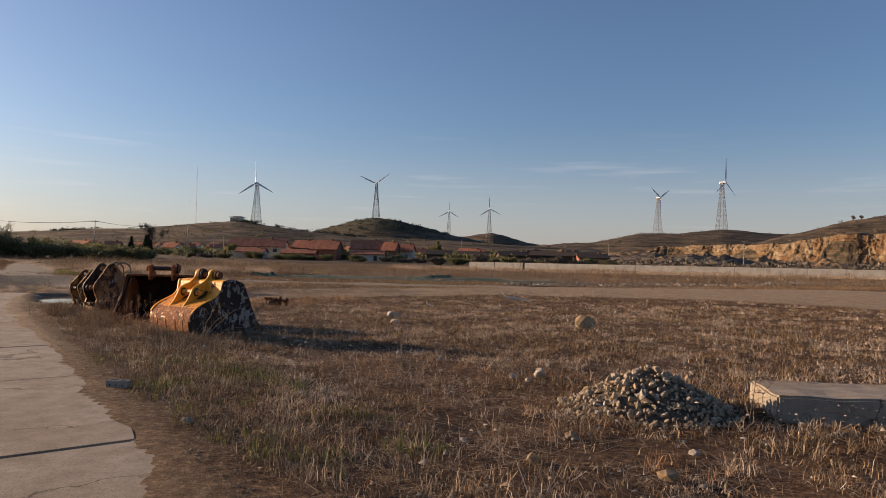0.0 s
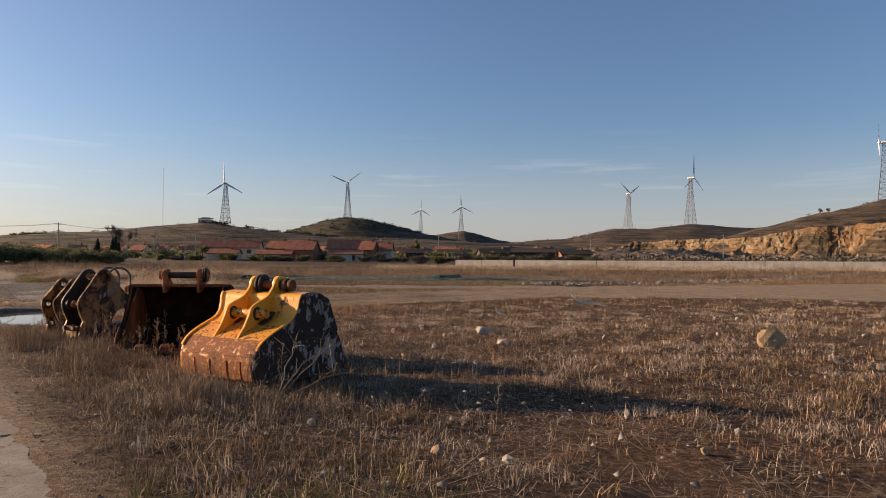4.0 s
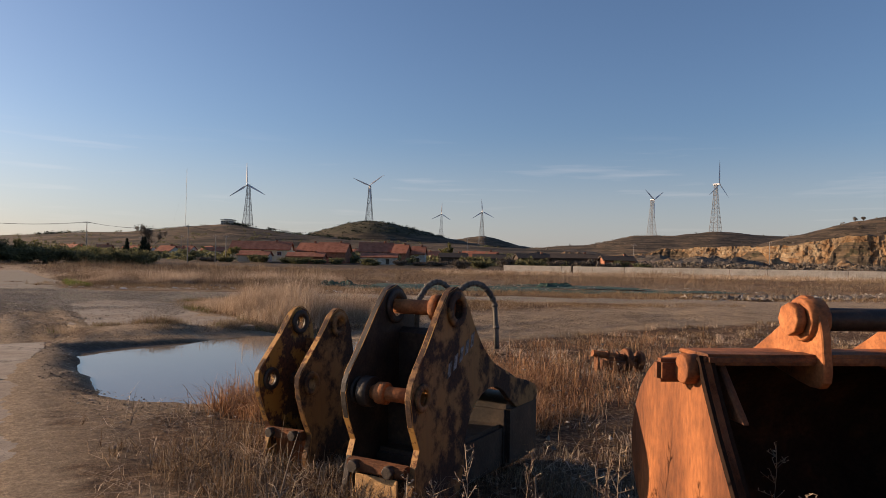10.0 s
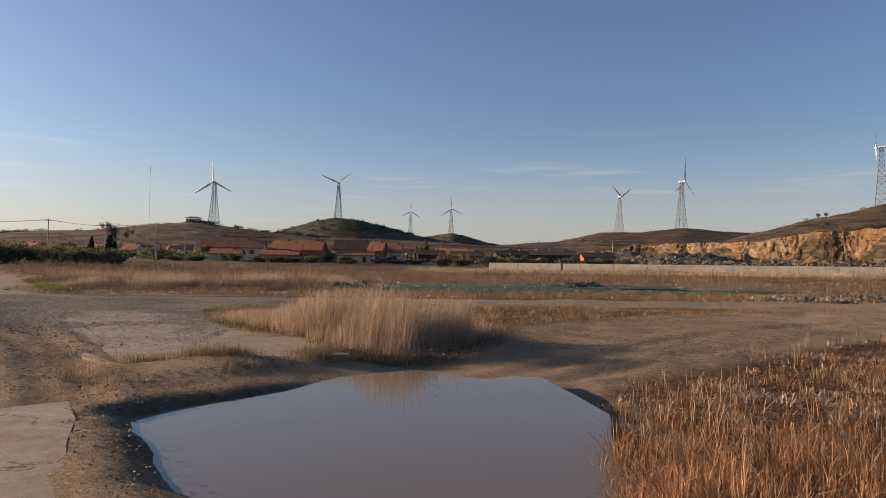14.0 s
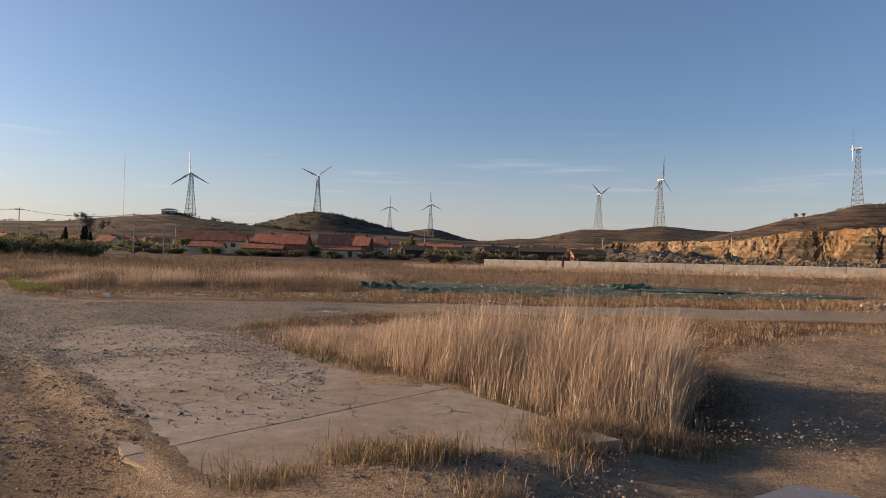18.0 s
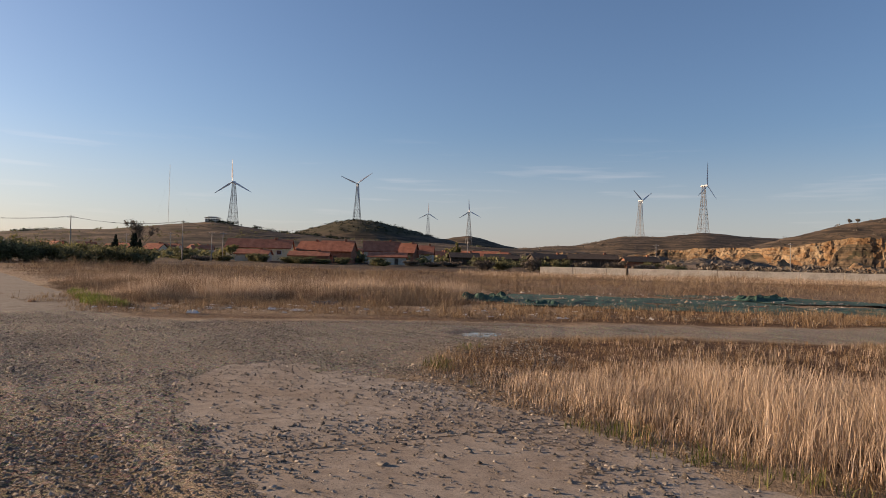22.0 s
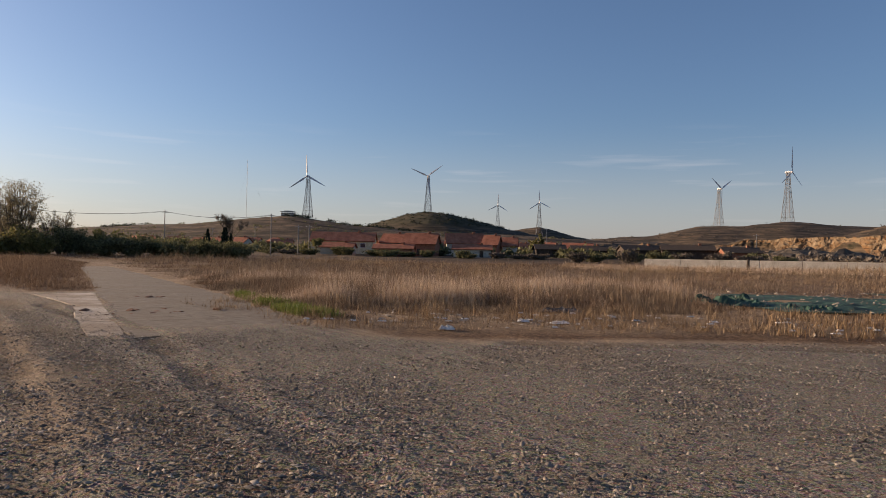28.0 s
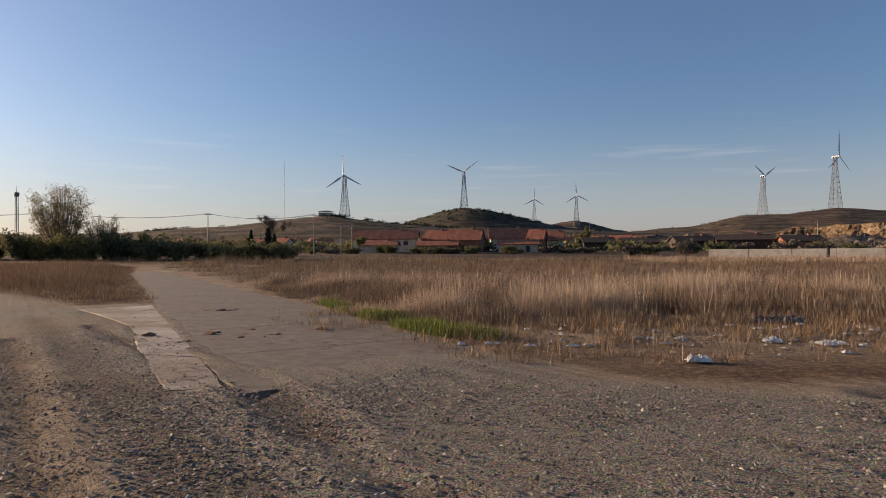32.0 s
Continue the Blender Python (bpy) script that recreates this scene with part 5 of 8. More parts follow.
def quarry():
    # crest heights seen along the face; the face runs from the far left towards the near right
    tops = [(150, 12), (205, 19), (258, 22.6), (282, 30.6), (330, 33), (375, 35.8), (453, 42.3), (533, 53.5), (600, 59), (670, 63.6), (760, 68), (900, 70)]
    rows, cols = 34, 760
    u = np.linspace(165, 900, cols)[:, None]
    far = np.interp(u, [165, 300, 480, 700, 900], [640, 590, 500, 420, 390])
    k = far / 878
    x = -16.5 + (u + 16.5) * k
    top = 1.66 + (np.interp(u, [p[0] for p in tops], [p[1] for p in tops]) - 1.66) * k
    top = top + 8.0 * (fractal(x / 19, 3.3 + 0 * x, 40) - 0.60) + 3.0 * (fractal(x / 3, 1.3 + 0 * x, 41) - 0.5)
    y0 = 22 + far + 34 * (fractal(x / 26, 0.7 + 0 * x, 42) - 0.5)
    base = terrain(x, y0 - 10) - 0.8
    v = np.linspace(0, 1, rows)[None, :]
    w = np.minimum(v / 0.85, 1)
    z = base + (top - base) * w
    xx = x + 0 * z
    rib = 4.0 * (fractal(xx / 6, z / 16 + 5, 43) - 0.5) + 3.2 * (fractal(xx / 2.2, z / 4, 44) - 0.5) + 2.5 * np.abs(fractal(xx / 4, z / 9, 46) - 0.48)
    ledge = 2.0 * np.floor(w * 4 + 1.6 * fractal(xx / 11, z / 15, 45))
    talus = -9 * np.clip(0.30 - w, 0, 1) / 0.30 * fractal(xx / 9, 2 + 0 * z, 47)
    push = 4 * w + rib * np.minimum(1, 5 * w) + ledge + talus
    xf, yf = xx + 0.55 * push, y0 + 0.83 * push
    zf = z + 0.9 * (fractal(xx / 2, yf / 2, 48) - 0.5)
    # the ground over the crest runs back to the hill
    q = np.clip((v - 0.85) / 0.15, 0, 1)
    ratio = 1 + q * (700 / (22 + far) - 1) + 0.03 * (v > 0.85)
    back = v > 0.85
    xf = np.where(back, -16.5 + (x + 16.5) * ratio, xf)
    yf = np.where(back, 22 + far * ratio, yf)
    zf = np.where(back, 1.66 + (top - 1.66) * ratio * (1 - 0.02 * q), zf)
    verts = np.stack([xf, yf, zf], -1).reshape(-1, 3)
    i, j = np.meshgrid(np.arange(cols - 1), np.arange(rows - 1), indexing="ij")
    a = (i * rows + j).ravel()
    faces = np.stack([a, a + rows, a + rows + 1, a + 1], 1)
    me = mesh_from("quarry_face", verts, faces.tolist(), quarry_material())
    me.materials.append(M_GROUND)
    top_j = int(0.85 * (rows - 1))
    foot = 2 + 20 * soft(fractal(x[:, 0] / 15, 0 * x[:, 0], 49), 0.38, 0.66)
    on_top = ((j >= top_j) | (j < foot[i])).ravel().astype(np.int32)
    me.polygons.foreach_set("material_index", on_top)
    me.polygons.foreach_set("use_smooth", on_top.astype(bool))
    at = me.attributes.new("far", "FLOAT", "POINT")
    at.data.foreach_set("value", np.ones(len(verts), np.float32))
    return tagged(new("quarry_face", me), "broken ochre rock face of an old quarry", "cliff", kind="structure")


quarry()
M_SPOIL = mottled("quarry_spoil", (0.05, 0.042, 0.034), (0.095, 0.078, 0.060), (0.17, 0.135, 0.10), 0.35, 2.5, 0.95, 0, 0.9, 0.4)
rq = random.Random(90)
for i in range(34):
    u = rq.uniform(110, 760)
    far_ = float(np.interp(u, [165, 300, 480, 700, 900], [600, 540, 450, 380, 350])) - rq.uniform(10, 90)
    k = far_ / 878
    x, y = -16.5 + (u + 16.5) * k, 22 + far_
    w, h = rq.uniform(9, 26), rq.uniform(2.0, 6.5)
    bm = bmesh.new()
    n = 16
    grid = []
    for a in range(n + 1):
        row = []
        for b in range(n + 1):
            p, q = 2 * a / n - 1, 2 * b / n - 1
            z = max(0.0, 1 - math.hypot(p, q) ** 1.3)
            z = h * z * (0.75 + 0.7 * noise.noise(Vector((p * 2.2 + i, q * 2.2, 3))) + 0.3 * noise.noise(Vector((p * 7 + i, q * 7, 5)))) - 0.6
            row.append(bm.verts.new((p * w, q * w * 0.6, z)))
        grid.append(row)
    for a in range(n):
        for b in range(n):
            bm.faces.new((grid[a][b], grid[a + 1][b], grid[a + 1][b + 1], grid[a][b + 1]))
    heap = thing("spoil_heap", "grey-brown heap of quarry spoil below the rock face", "rubble heap", pose(x, y, ground_z(x, y), 0, 0, rq.uniform(-30, 30)), "spoil heaps at the quarry")
    part("heap_body", bm, M_SPOIL if i % 3 else M_DIRT_FAR, heap)

# pale boundary wall with stumps and posts
wall = tagged(new("wall_far"), "low pale rendered boundary wall past the weeds", "wall", kind="structure")
for i in range(14):
    x0 = 4 + i * 6.2
    y0 = 172 - 0.48 * x0
    bmw = block(x0, x0 + 6.8, y0, y0 + 0.35, ground_z(x0 + 3, y0) - 0.4, 1.95 + 0.008 * i, 0.03)
    bmesh.ops.rotate(bmw, verts=bmw.verts, cent=(x0, y0, 0), matrix=Matrix.Rotation(math.atan(-0.48), 3, "Z"))
    part("panel", bmw, M_PLASTER, wall)


def post(x, y, h, r, label, mat):
    th = thing("post", label, "post", pose(x, y, ground_z(x, y) - 0.1))
    part("shaft", rod((0, 0, 0), (0.02, 0, h), r, r * 0.8, 10), mat, th)
    part("cap", rod((0.02, 0, h), (0.02, 0, h + 0.05), r * 0.9, r * 0.6, 10), mat, th)
    return th


post(66.5, 146, 2.3, 0.28, "dark leaning timber post before the wall", M_DARKWOOD)
post(15.3, 147, 1.9, 0.26, "short dark timber post before the wall", M_DARKWOOD)

# ---- trees and shrubs ----
M_BARK = mottled("grey_bark", (0.055, 0.045, 0.036), (0.10, 0.085, 0.068), (0.16, 0.135, 0.11), 3, 20, stretch=(1, 1, 0.3))
M_SPRING = blade_mat("spring_leaves", [(0, (0.10, 0.10, 0.035)), (0.5, (0.17, 0.16, 0.06)), (1, (0.26, 0.23, 0.10))], 0.7, 0.35)
M_OLIVE = blade_mat("dark_scrub_leaves", [(0, (0.058, 0.060, 0.031)), (0.5, (0.125, 0.125, 0.063)), (1, (0.22, 0.21, 0.105))], 0.8, 0.3)
M_CONIFER = blade_mat("conifer_needles", [(0, (0.012, 0.018, 0.011)), (0.6, (0.026, 0.036, 0.02)), (1, (0.05, 0.06, 0.033))], 0.8)
M_BUD = blade_mat("budding_twigs", [(0, (0.14, 0.12, 0.075)), (0.5, (0.24, 0.205, 0.13)), (1, (0.34, 0.29, 0.18))], 0.8, 0.4)
M_TWIG = blade_mat("bare_twigs", [(0, (0.06, 0.048, 0.038)), (0.5, (0.12, 0.10, 0.08)), (1, (0.20, 0.17, 0.13))], 0.8)


def quads_object(name, centers, sizes, mat, rnd, parent, stretch=1.0):
    """Many small leaves, each a bent quad, joined as one part."""
    c = np.asarray(centers, float)
    n = len(c)
    a = rnd.normal(size=(n, 3))
    a /= np.linalg.norm(a, axis=1)[:, None]
    b = np.cross(a, rnd.normal(size=(n, 3)))
    b /= np.linalg.norm(b, axis=1)[:, None] + 1e-9
    s = np.asarray(sizes)[:, None]
    v = np.stack([c - a * s * stretch, c + b * s * 0.55, c + a * s * stretch, c - b * s * 0.55], 1).reshape(-1, 3)
    return big_mesh(name, v, np.arange(4 * n).reshape(n, 4), mat, parent)


def big_mesh(name, verts, quads, mat, parent=None, tris=None):
    me = bpy.data.meshes.new(name)
    verts = np.asarray(verts, np.float32)
    loops = [np.asarray(quads, np.int32).ravel()]
    totals = [np.full(len(quads), 4, np.int32)]
    if tris is not None:
        loops.append(np.asarray(tris, np.int32).ravel())
        totals.append(np.full(len(tris), 3, np.int32))
    loops, totals = np.concatenate(loops), np.concatenate(totals)
    me.vertices.add(len(verts))
    me.vertices.foreach_set("co", verts.ravel())
    me.loops.add(len(loops))
    me.loops.foreach_set("vertex_index", loops)
    me.polygons.add(len(totals))
    me.polygons.foreach_set("loop_start", np.concatenate([[0], np.cumsum(totals)[:-1]]).astype(np.int32))
    me.polygons.foreach_set("loop_total", totals)
    me.materials.append(mat)
    me.update()
    ob = new(name, me)
    if parent:
        ob.parent = parent
    return ob


def limb_tree(name, label, x, y, height, spread, seed, leaf_mat, leaves, leaf_size, trunk_r=0.18, stems=1, category="tree"):
    r = random.Random(seed)
    nr = np.random.default_rng(seed)
    th = thing(name, label, category, pose(x, y, ground_z(x, y) - 0.1))
    bm = bmesh.new()
    tips = []
    def grow(p, d, length, rad, depth):
        pts, q = [p], p
        dd = d.copy()
        for i in range(4):
            dd = (dd + Vector((r.gauss(0, 0.13), r.gauss(0, 0.13), 0.06))).normalized()
            q = q + dd * length / 4
            pts.append(q)
        seg = 6 if depth < 2 else 3
        rings = []
        for i, pp in enumerate(pts):
            rr = rad * (1 - 0.55 * i / 4)
            qq = dd.to_track_quat("Z", "Y")
            rings.append([bm.verts.new(pp + qq @ Vector((rr * math.cos(k * math.tau / seg), rr * math.sin(k * math.tau / seg), 0))) for k in range(seg)])
        for a, b in zip(rings, rings[1:]):
            for k in range(seg):
                bm.faces.new((a[k], a[(k + 1) % seg], b[(k + 1) % seg], b[k]))
        if depth >= 2:
            tips.extend(pts[1:])
        if depth < 4:
            for i in range(r.randint(3, 4)):
                j = r.choice((2, 3, 4)) if depth else r.choice((1, 2, 3, 4))
                out = Vector((r.gauss(0, 1), r.gauss(0, 1), 0)).normalized()
                nd = (dd * r.uniform(0.8, 1.3) + out * spread).normalized()
                grow(pts[j], nd, length * r.uniform(0.5, 0.68), rad * 0.48, depth + 1)
    for s in range(stems):
        grow(Vector((r.uniform(-0.3, 0.3) * (stems > 1), r.uniform(-0.3, 0.3) * (stems > 1), 0)), Vector((r.gauss(0, 0.12), r.gauss(0, 0.12), 1)).normalized(), height * 0.46, trunk_r, 0)
    part("trunk", bm, M_BARK, th)
    t = np.array([tuple(p) for p in tips])
    pick = t[nr.integers(0, len(t), leaves)] + nr.normal(size=(leaves, 3)) * height * 0.022
    quads_object("crown", pick, nr.uniform(0.6, 1.3, leaves) * leaf_size, leaf_mat, nr, th, 1.2)
    return th


def broom_tree(label, x, y, height, width, seed, leaf_mat, leaves, leaf_size, low=0.12):
    """A broad spring tree: many rising limbs that fan into an egg-shaped crown."""
    r = random.Random(seed)
    nr = np.random.default_rng(seed)
    th = thing("poplar_tree", label, "tree", pose(x, y, ground_z(x, y) - 0.1))
    bm = bmesh.new()
    tips = []
    def limb(p0, p1, r0, bend, n=5):
        pts = []
        for i in range(n + 1):
            u = i / n
            pts.append(Vector(p0).lerp(Vector(p1), u) + Vector(bend) * math.sin(math.pi * u))
        for i, (a, b) in enumerate(zip(pts, pts[1:])):
            strut(bm, a, b, r0 * (1 - 0.75 * i / n), 4)
        return pts
    for k in range(46):
        a, rad = r.uniform(0, math.tau), math.sqrt(r.random())
        up = height * (0.52 + 0.48 * math.sqrt(max(0.0, 1 - rad * rad * 0.82))) * r.uniform(0.82, 1.0)
        tip = (0.5 * width * rad * math.cos(a), 0.5 * width * rad * math.sin(a), up)
        foot = (r.uniform(-0.3, 0.3), r.uniform(-0.3, 0.3), height * low * r.random())
        main = limb(foot, tip, 0.06 + 0.05 * r.random(), (0.06 * width * math.cos(a) * rad, 0.06 * width * math.sin(a) * rad, -0.03 * height))
        for j in range(9):
            q = main[r.choice((2, 3, 3, 4, 4, 5))]
            d = Vector((r.gauss(0, 0.6) + 0.5 * math.cos(a), r.gauss(0, 0.6) + 0.5 * math.sin(a), r.uniform(0.5, 1.5))).normalized() * height * r.uniform(0.07, 0.17)
            twig = limb(q, q + d, 0.028, (0, 0, -0.01 * height), 3)
            tips += twig[1:]
    part("trunk", bm, M_BARK, th)
    t = np.array([tuple(p) for p in tips])
    pick = t[nr.integers(0, len(t), leaves)] + nr.normal(size=(leaves, 3)) * height * 0.022
    quads_object("crown", pick, nr.uniform(0.6, 1.3, leaves) * leaf_size, leaf_mat, nr, th, 1.2)
    return th


broom_tree("broad bare poplar with thin spring leaves behind the hedge", -112.4, 152, 12.8, 10.5, 5, M_BUD, 11500, 0.12)
broom_tree("smaller bare poplar with thin spring leaves", -105.6, 154, 8.2, 6.0, 8, M_BUD, 3600, 0.10)
broom_tree("small bare poplar with thin spring leaves", -118.5, 158, 7.0, 6.0, 9, M_BUD, 4500, 0.10)
limb_tree("bare_tree", "bare grey tree among dark conifers", -97, 214, 11.5, 0.5, 12, M_TWIG, 2500, 0.16, 0.16, 2)
limb_tree("bare_shrub", "bare grey shrub on the quarry hill", 417, 716, 5.5, 1.2, 13, M_TWIG, 1600, 0.22, 0.12, 8, "shrub")
limb_tree("bare_shrub", "bare grey shrub on the quarry hill", 426, 717, 5.0, 1.2, 14, M_TWIG, 1600, 0.22, 0.12, 8, "shrub")
limb_tree("willow_tree", "pale budding tree beside the village", -79, 236, 6.0, 0.9, 15, M_SPRING, 2200, 0.22, 0.14, 2)
limb_tree("willow_tree", "round olive tree behind the village roofs", -8, 300, 9.0, 0.9, 16, M_SPRING, 2600, 0.3, 0.16, 2)


def conifer(x, y, h, seed):
    nr = np.random.default_rng(seed)
    th = thing("conifer_tree", "dark narrow conifer beside the village", "tree", pose(x, y, ground_z(x, y) - 0.1), "conifers by the village")
    part("trunk", rod((0, 0, 0), (0, 0, h * 0.9), 0.16, 0.04, 7), M_BARK, th)
    n = 1500
    u = nr.uniform(0.05, 1, n)
    rad = 0.26 * h * (1 - u) ** 0.8 * np.sqrt(nr.uniform(0.15, 1, n)) * (0.75 + 0.25 * np.sin(u * 40))
    a = nr.uniform(0, 6.28, n)
    quads_object("crown", np.stack([rad * np.cos(a), rad * np.sin(a), u * h], 1), nr.uniform(0.18, 0.4, n), M_CONIFER, nr, th)


for i, (x, y, h) in enumerate(((-99, 205, 6.6), (-95.5, 207, 7.0), (-92.5, 204, 5.6), (-102, 210, 4.6), (-106, 204, 3.6), (-97, 212, 7.2), (-109, 208, 3.2))):
    conifer(x, y, h, 60 + i)


def scrub(x, y, w, h, seed, mat, label):
    nr = np.random.default_rng(seed)
    th = thing("shrub", label, "shrub", pose(x, y, ground_z(x, y) - 0.1), "scrub belt past the lane")
    bm = bmesh.new()
    tips = []
    for i in range(16):
        a, ln = nr.uniform(0, 6.28), nr.uniform(0.6, 1.0)
        p1 = (w * 0.5 * ln * math.cos(a), w * 0.5 * ln * math.sin(a) * 0.7, h * nr.uniform(0.6, 1.0))
        strut(bm, (p1[0] * 0.2, p1[1] * 0.2, 0), p1, 0.035, 4)
        tips.append(p1)
    part("woody_base", bm, M_BARK, th)
    n = int(1500 + 190 * w)
    t = np.array(tips)[nr.integers(0, len(tips), n)]
    c = t * nr.uniform(0.25, 1.05, (n, 1)) + nr.normal(size=(n, 3)) * (0.10 * w, 0.08 * w, 0.07 * h)
    c[:, 2] = np.maximum(c[:, 2], 0.1)
    quads_object("crown", c, nr.uniform(0.12, 0.3, n), mat, nr, th)


rs = random.Random(21)
for i in range(52):
    x = -162 + i * 1.75 + rs.uniform(-1, 1)
    y = 152 + rs.uniform(-6, 6)
    scrub(x, y, rs.uniform(4.5, 7), rs.uniform(3.4, 5.2) * (1 if x < -92 else 0.72), 200 + i, M_OLIVE if rs.random() < 0.72 else M_SPRING, "olive-brown willow scrub in early leaf")
for i in range(30):
    x = -130 + i * 6.2 + rs.uniform(-2, 2)
    y = 215 + rs.uniform(-12, 12)
    if -92 < x < -12:
        y, hh = 238 + rs.uniform(-6, 4), rs.uniform(1.2, 2.6)
    else:
        hh = rs.uniform(2.0, 3.6)
    scrub(x, y, rs.uniform(4, 7), hh, 300 + i, M_OLIVE if rs.random() < 0.6 else M_TWIG, "dark roadside scrub before the village")

# poles and wires
M_POLE = mottled("concrete_pole", (0.20, 0.19, 0.17), (0.28, 0.265, 0.24), (0.36, 0.34, 0.31), 2, 20)


def utility_pole(x, y, h, yaw=0):
    th = thing("utility_pole", "slim concrete power pole with a crossarm", "pole", pose(x, y, ground_z(x, y) - 0.2, 0, 0, yaw), "power poles")
    part("shaft", rod((0, 0, 0), (0, 0, h), 0.17, 0.10, 10), M_POLE, th)
    arm = part("crossarm", block(-0.9, 0.9, -0.06, 0.06, h - 0.6, h - 0.48, 0.01), M_POLE, th)
    for sx in (-0.8, 0.0, 0.8):
        part("insulator", rod((sx, 0, h - 0.48), (sx, 0, h - 0.28), 0.05, 0.03, 8), M_WHITE, arm)


spots = [(-205, 190), (-150, 200), (-112, 208), (-86, 216)]
for x, y in spots:
    utility_pole(x, y, 11.5, 25)
for (xa, ya), (xb, yb) in zip([(-300, 180)] + spots, spots + [(-60, 250)]):
    for off in (-0.8, 0.8):
        za, zb = ground_z(xa, ya) + 11, ground_z(xb, yb) + (11 if xb != -60 else 8)
        pts = [(xa + (xb - xa) * u, ya + (yb - ya) * u + off, za + (zb - za) * u - 5 * u * (1 - u)) for u in np.linspace(0, 1, 12)]
        w = tagged(new("power_line", None), "thin sagging power line between poles", "cable", "power lines")
        part("wire", tube_along(pts, 0.03, 4), M_RUBBER, w)
for x, y, h in ((-83, 232, 9), (-80, 233, 9), (60, 262, 9), (128, 300, 12), (5, 420, 14), (-120, 300, 10), (-150, 330, 10)):
    utility_pole(x, y, h)
cell = thing("lattice_pole", "tall slim lattice antenna pole behind weeds", "mast", pose(-119.6, 150, ground_z(-119.6, 150) - 0.2))
bm = bmesh.new()
for i in range(4):
    cx, cy = 0.22 * (1 if i in (0, 3) else -1), 0.22 * (1 if i < 2 else -1)
    strut(bm, (cx, cy, 0), (cx * 0.7, cy * 0.7, 12.4), 0.05, 4)
for j in range(24):
    s = 1 if j % 2 else -1
    strut(bm, (0.2 * s, -0.2, j * 0.52), (-0.2 * s, -0.2, j * 0.52 + 0.52), 0.03, 3)
    strut(bm, (0.2 * s, 0.2, j * 0.52), (-0.2 * s, 0.2, j * 0.52 + 0.52), 0.03, 3)
part("lattice", bm, M_TOWER, cell)
part("antenna_drum", rod((0, 0, 11.6), (0, 0, 12.3), 0.42, 0.42, 12), M_TOWER, cell)
part("antenna_rod", rod((0, 0, 12.3), (0, 0, 13.4), 0.05, 0.03, 6), M_TOWER, cell)


# bushes and small conifers over the far hills
def hill_bushes(name, count, seed, x0, x1, y0, y1, size, mat, label, keep, per=16):
    nr = np.random.default_rng(seed)
    x, y = nr.uniform(x0, x1, count), nr.uniform(y0, y1, count)
    ok = keep(x, y, terrain(x, y), nr)
    x, y = x[ok], y[ok]
    s = nr.uniform(0.5, 1.4, len(x)) * size
    xr, yr, sr = np.repeat(x, per), np.repeat(y, per), np.repeat(s, per)
    k = len(xr)
    c = np.stack([xr + nr.normal(0, 0.5, k) * sr, yr + nr.normal(0, 0.5, k) * sr, terrain(xr, yr) + np.abs(nr.normal(0.45, 0.3, k)) * sr], 1)
    ob = quads_object(name, c, sr * nr.uniform(0.2, 0.45, k), mat, nr, None)
    tagged(ob, label, "bushes", kind="stuff")


hill_bushes("hill_bushes", 2600, 401, -600, 60, 330, 840, 1.6, M_OLIVE, "dark low bushes scattered over the terraced hill", lambda x, y, z, nr: nr.random(len(x)) < soft(fractal(x / 40, y / 40, 402), 0.42, 0.6))
hill_bushes("hill_conifers", 520, 403, -248, 20, 920, 1015, 1.7, M_CONIFER, "small dark conifers on the round hill", lambda x, y, z, nr: z > 41)
hill_bushes("quarry_hill_bushes", 2200, 405, 90, 620, 560, 1350, 1.8, M_TWIG, "grey bushes scattered over the quarry hill", lambda x, y, z, nr: nr.random(len(x)) < soft(fractal(x / 50, y / 50, 406), 0.42, 0.6))
hill_bushes("ridge_bushes", 420, 407, -510, -90, 812, 846, 2.3, M_CONIFER, "small dark trees along the hill crest", lambda x, y, z, nr: nr.random(len(x)) < soft(fractal(x / 30, y / 300, 408), 0.5, 0.62))
hill_bushes("village_gardens", 900, 409, -190, 40, 248, 330, 2.4, M_OLIVE, "garden bushes and small trees between village houses", lambda x, y, z, nr: nr.random(len(x)) < soft(fractal(x / 12, y / 12, 410), 0.42, 0.6), 40)

hill_bushes("quarry_floor_scrub", 1500, 411, 20, 330, 200, 470, 1.8, M_TWIG, "grey-brown scrub on the quarry floor", lambda x, y, z, nr: nr.random(len(x)) < soft(fractal(x / 22, y / 22, 412), 0.40, 0.58))

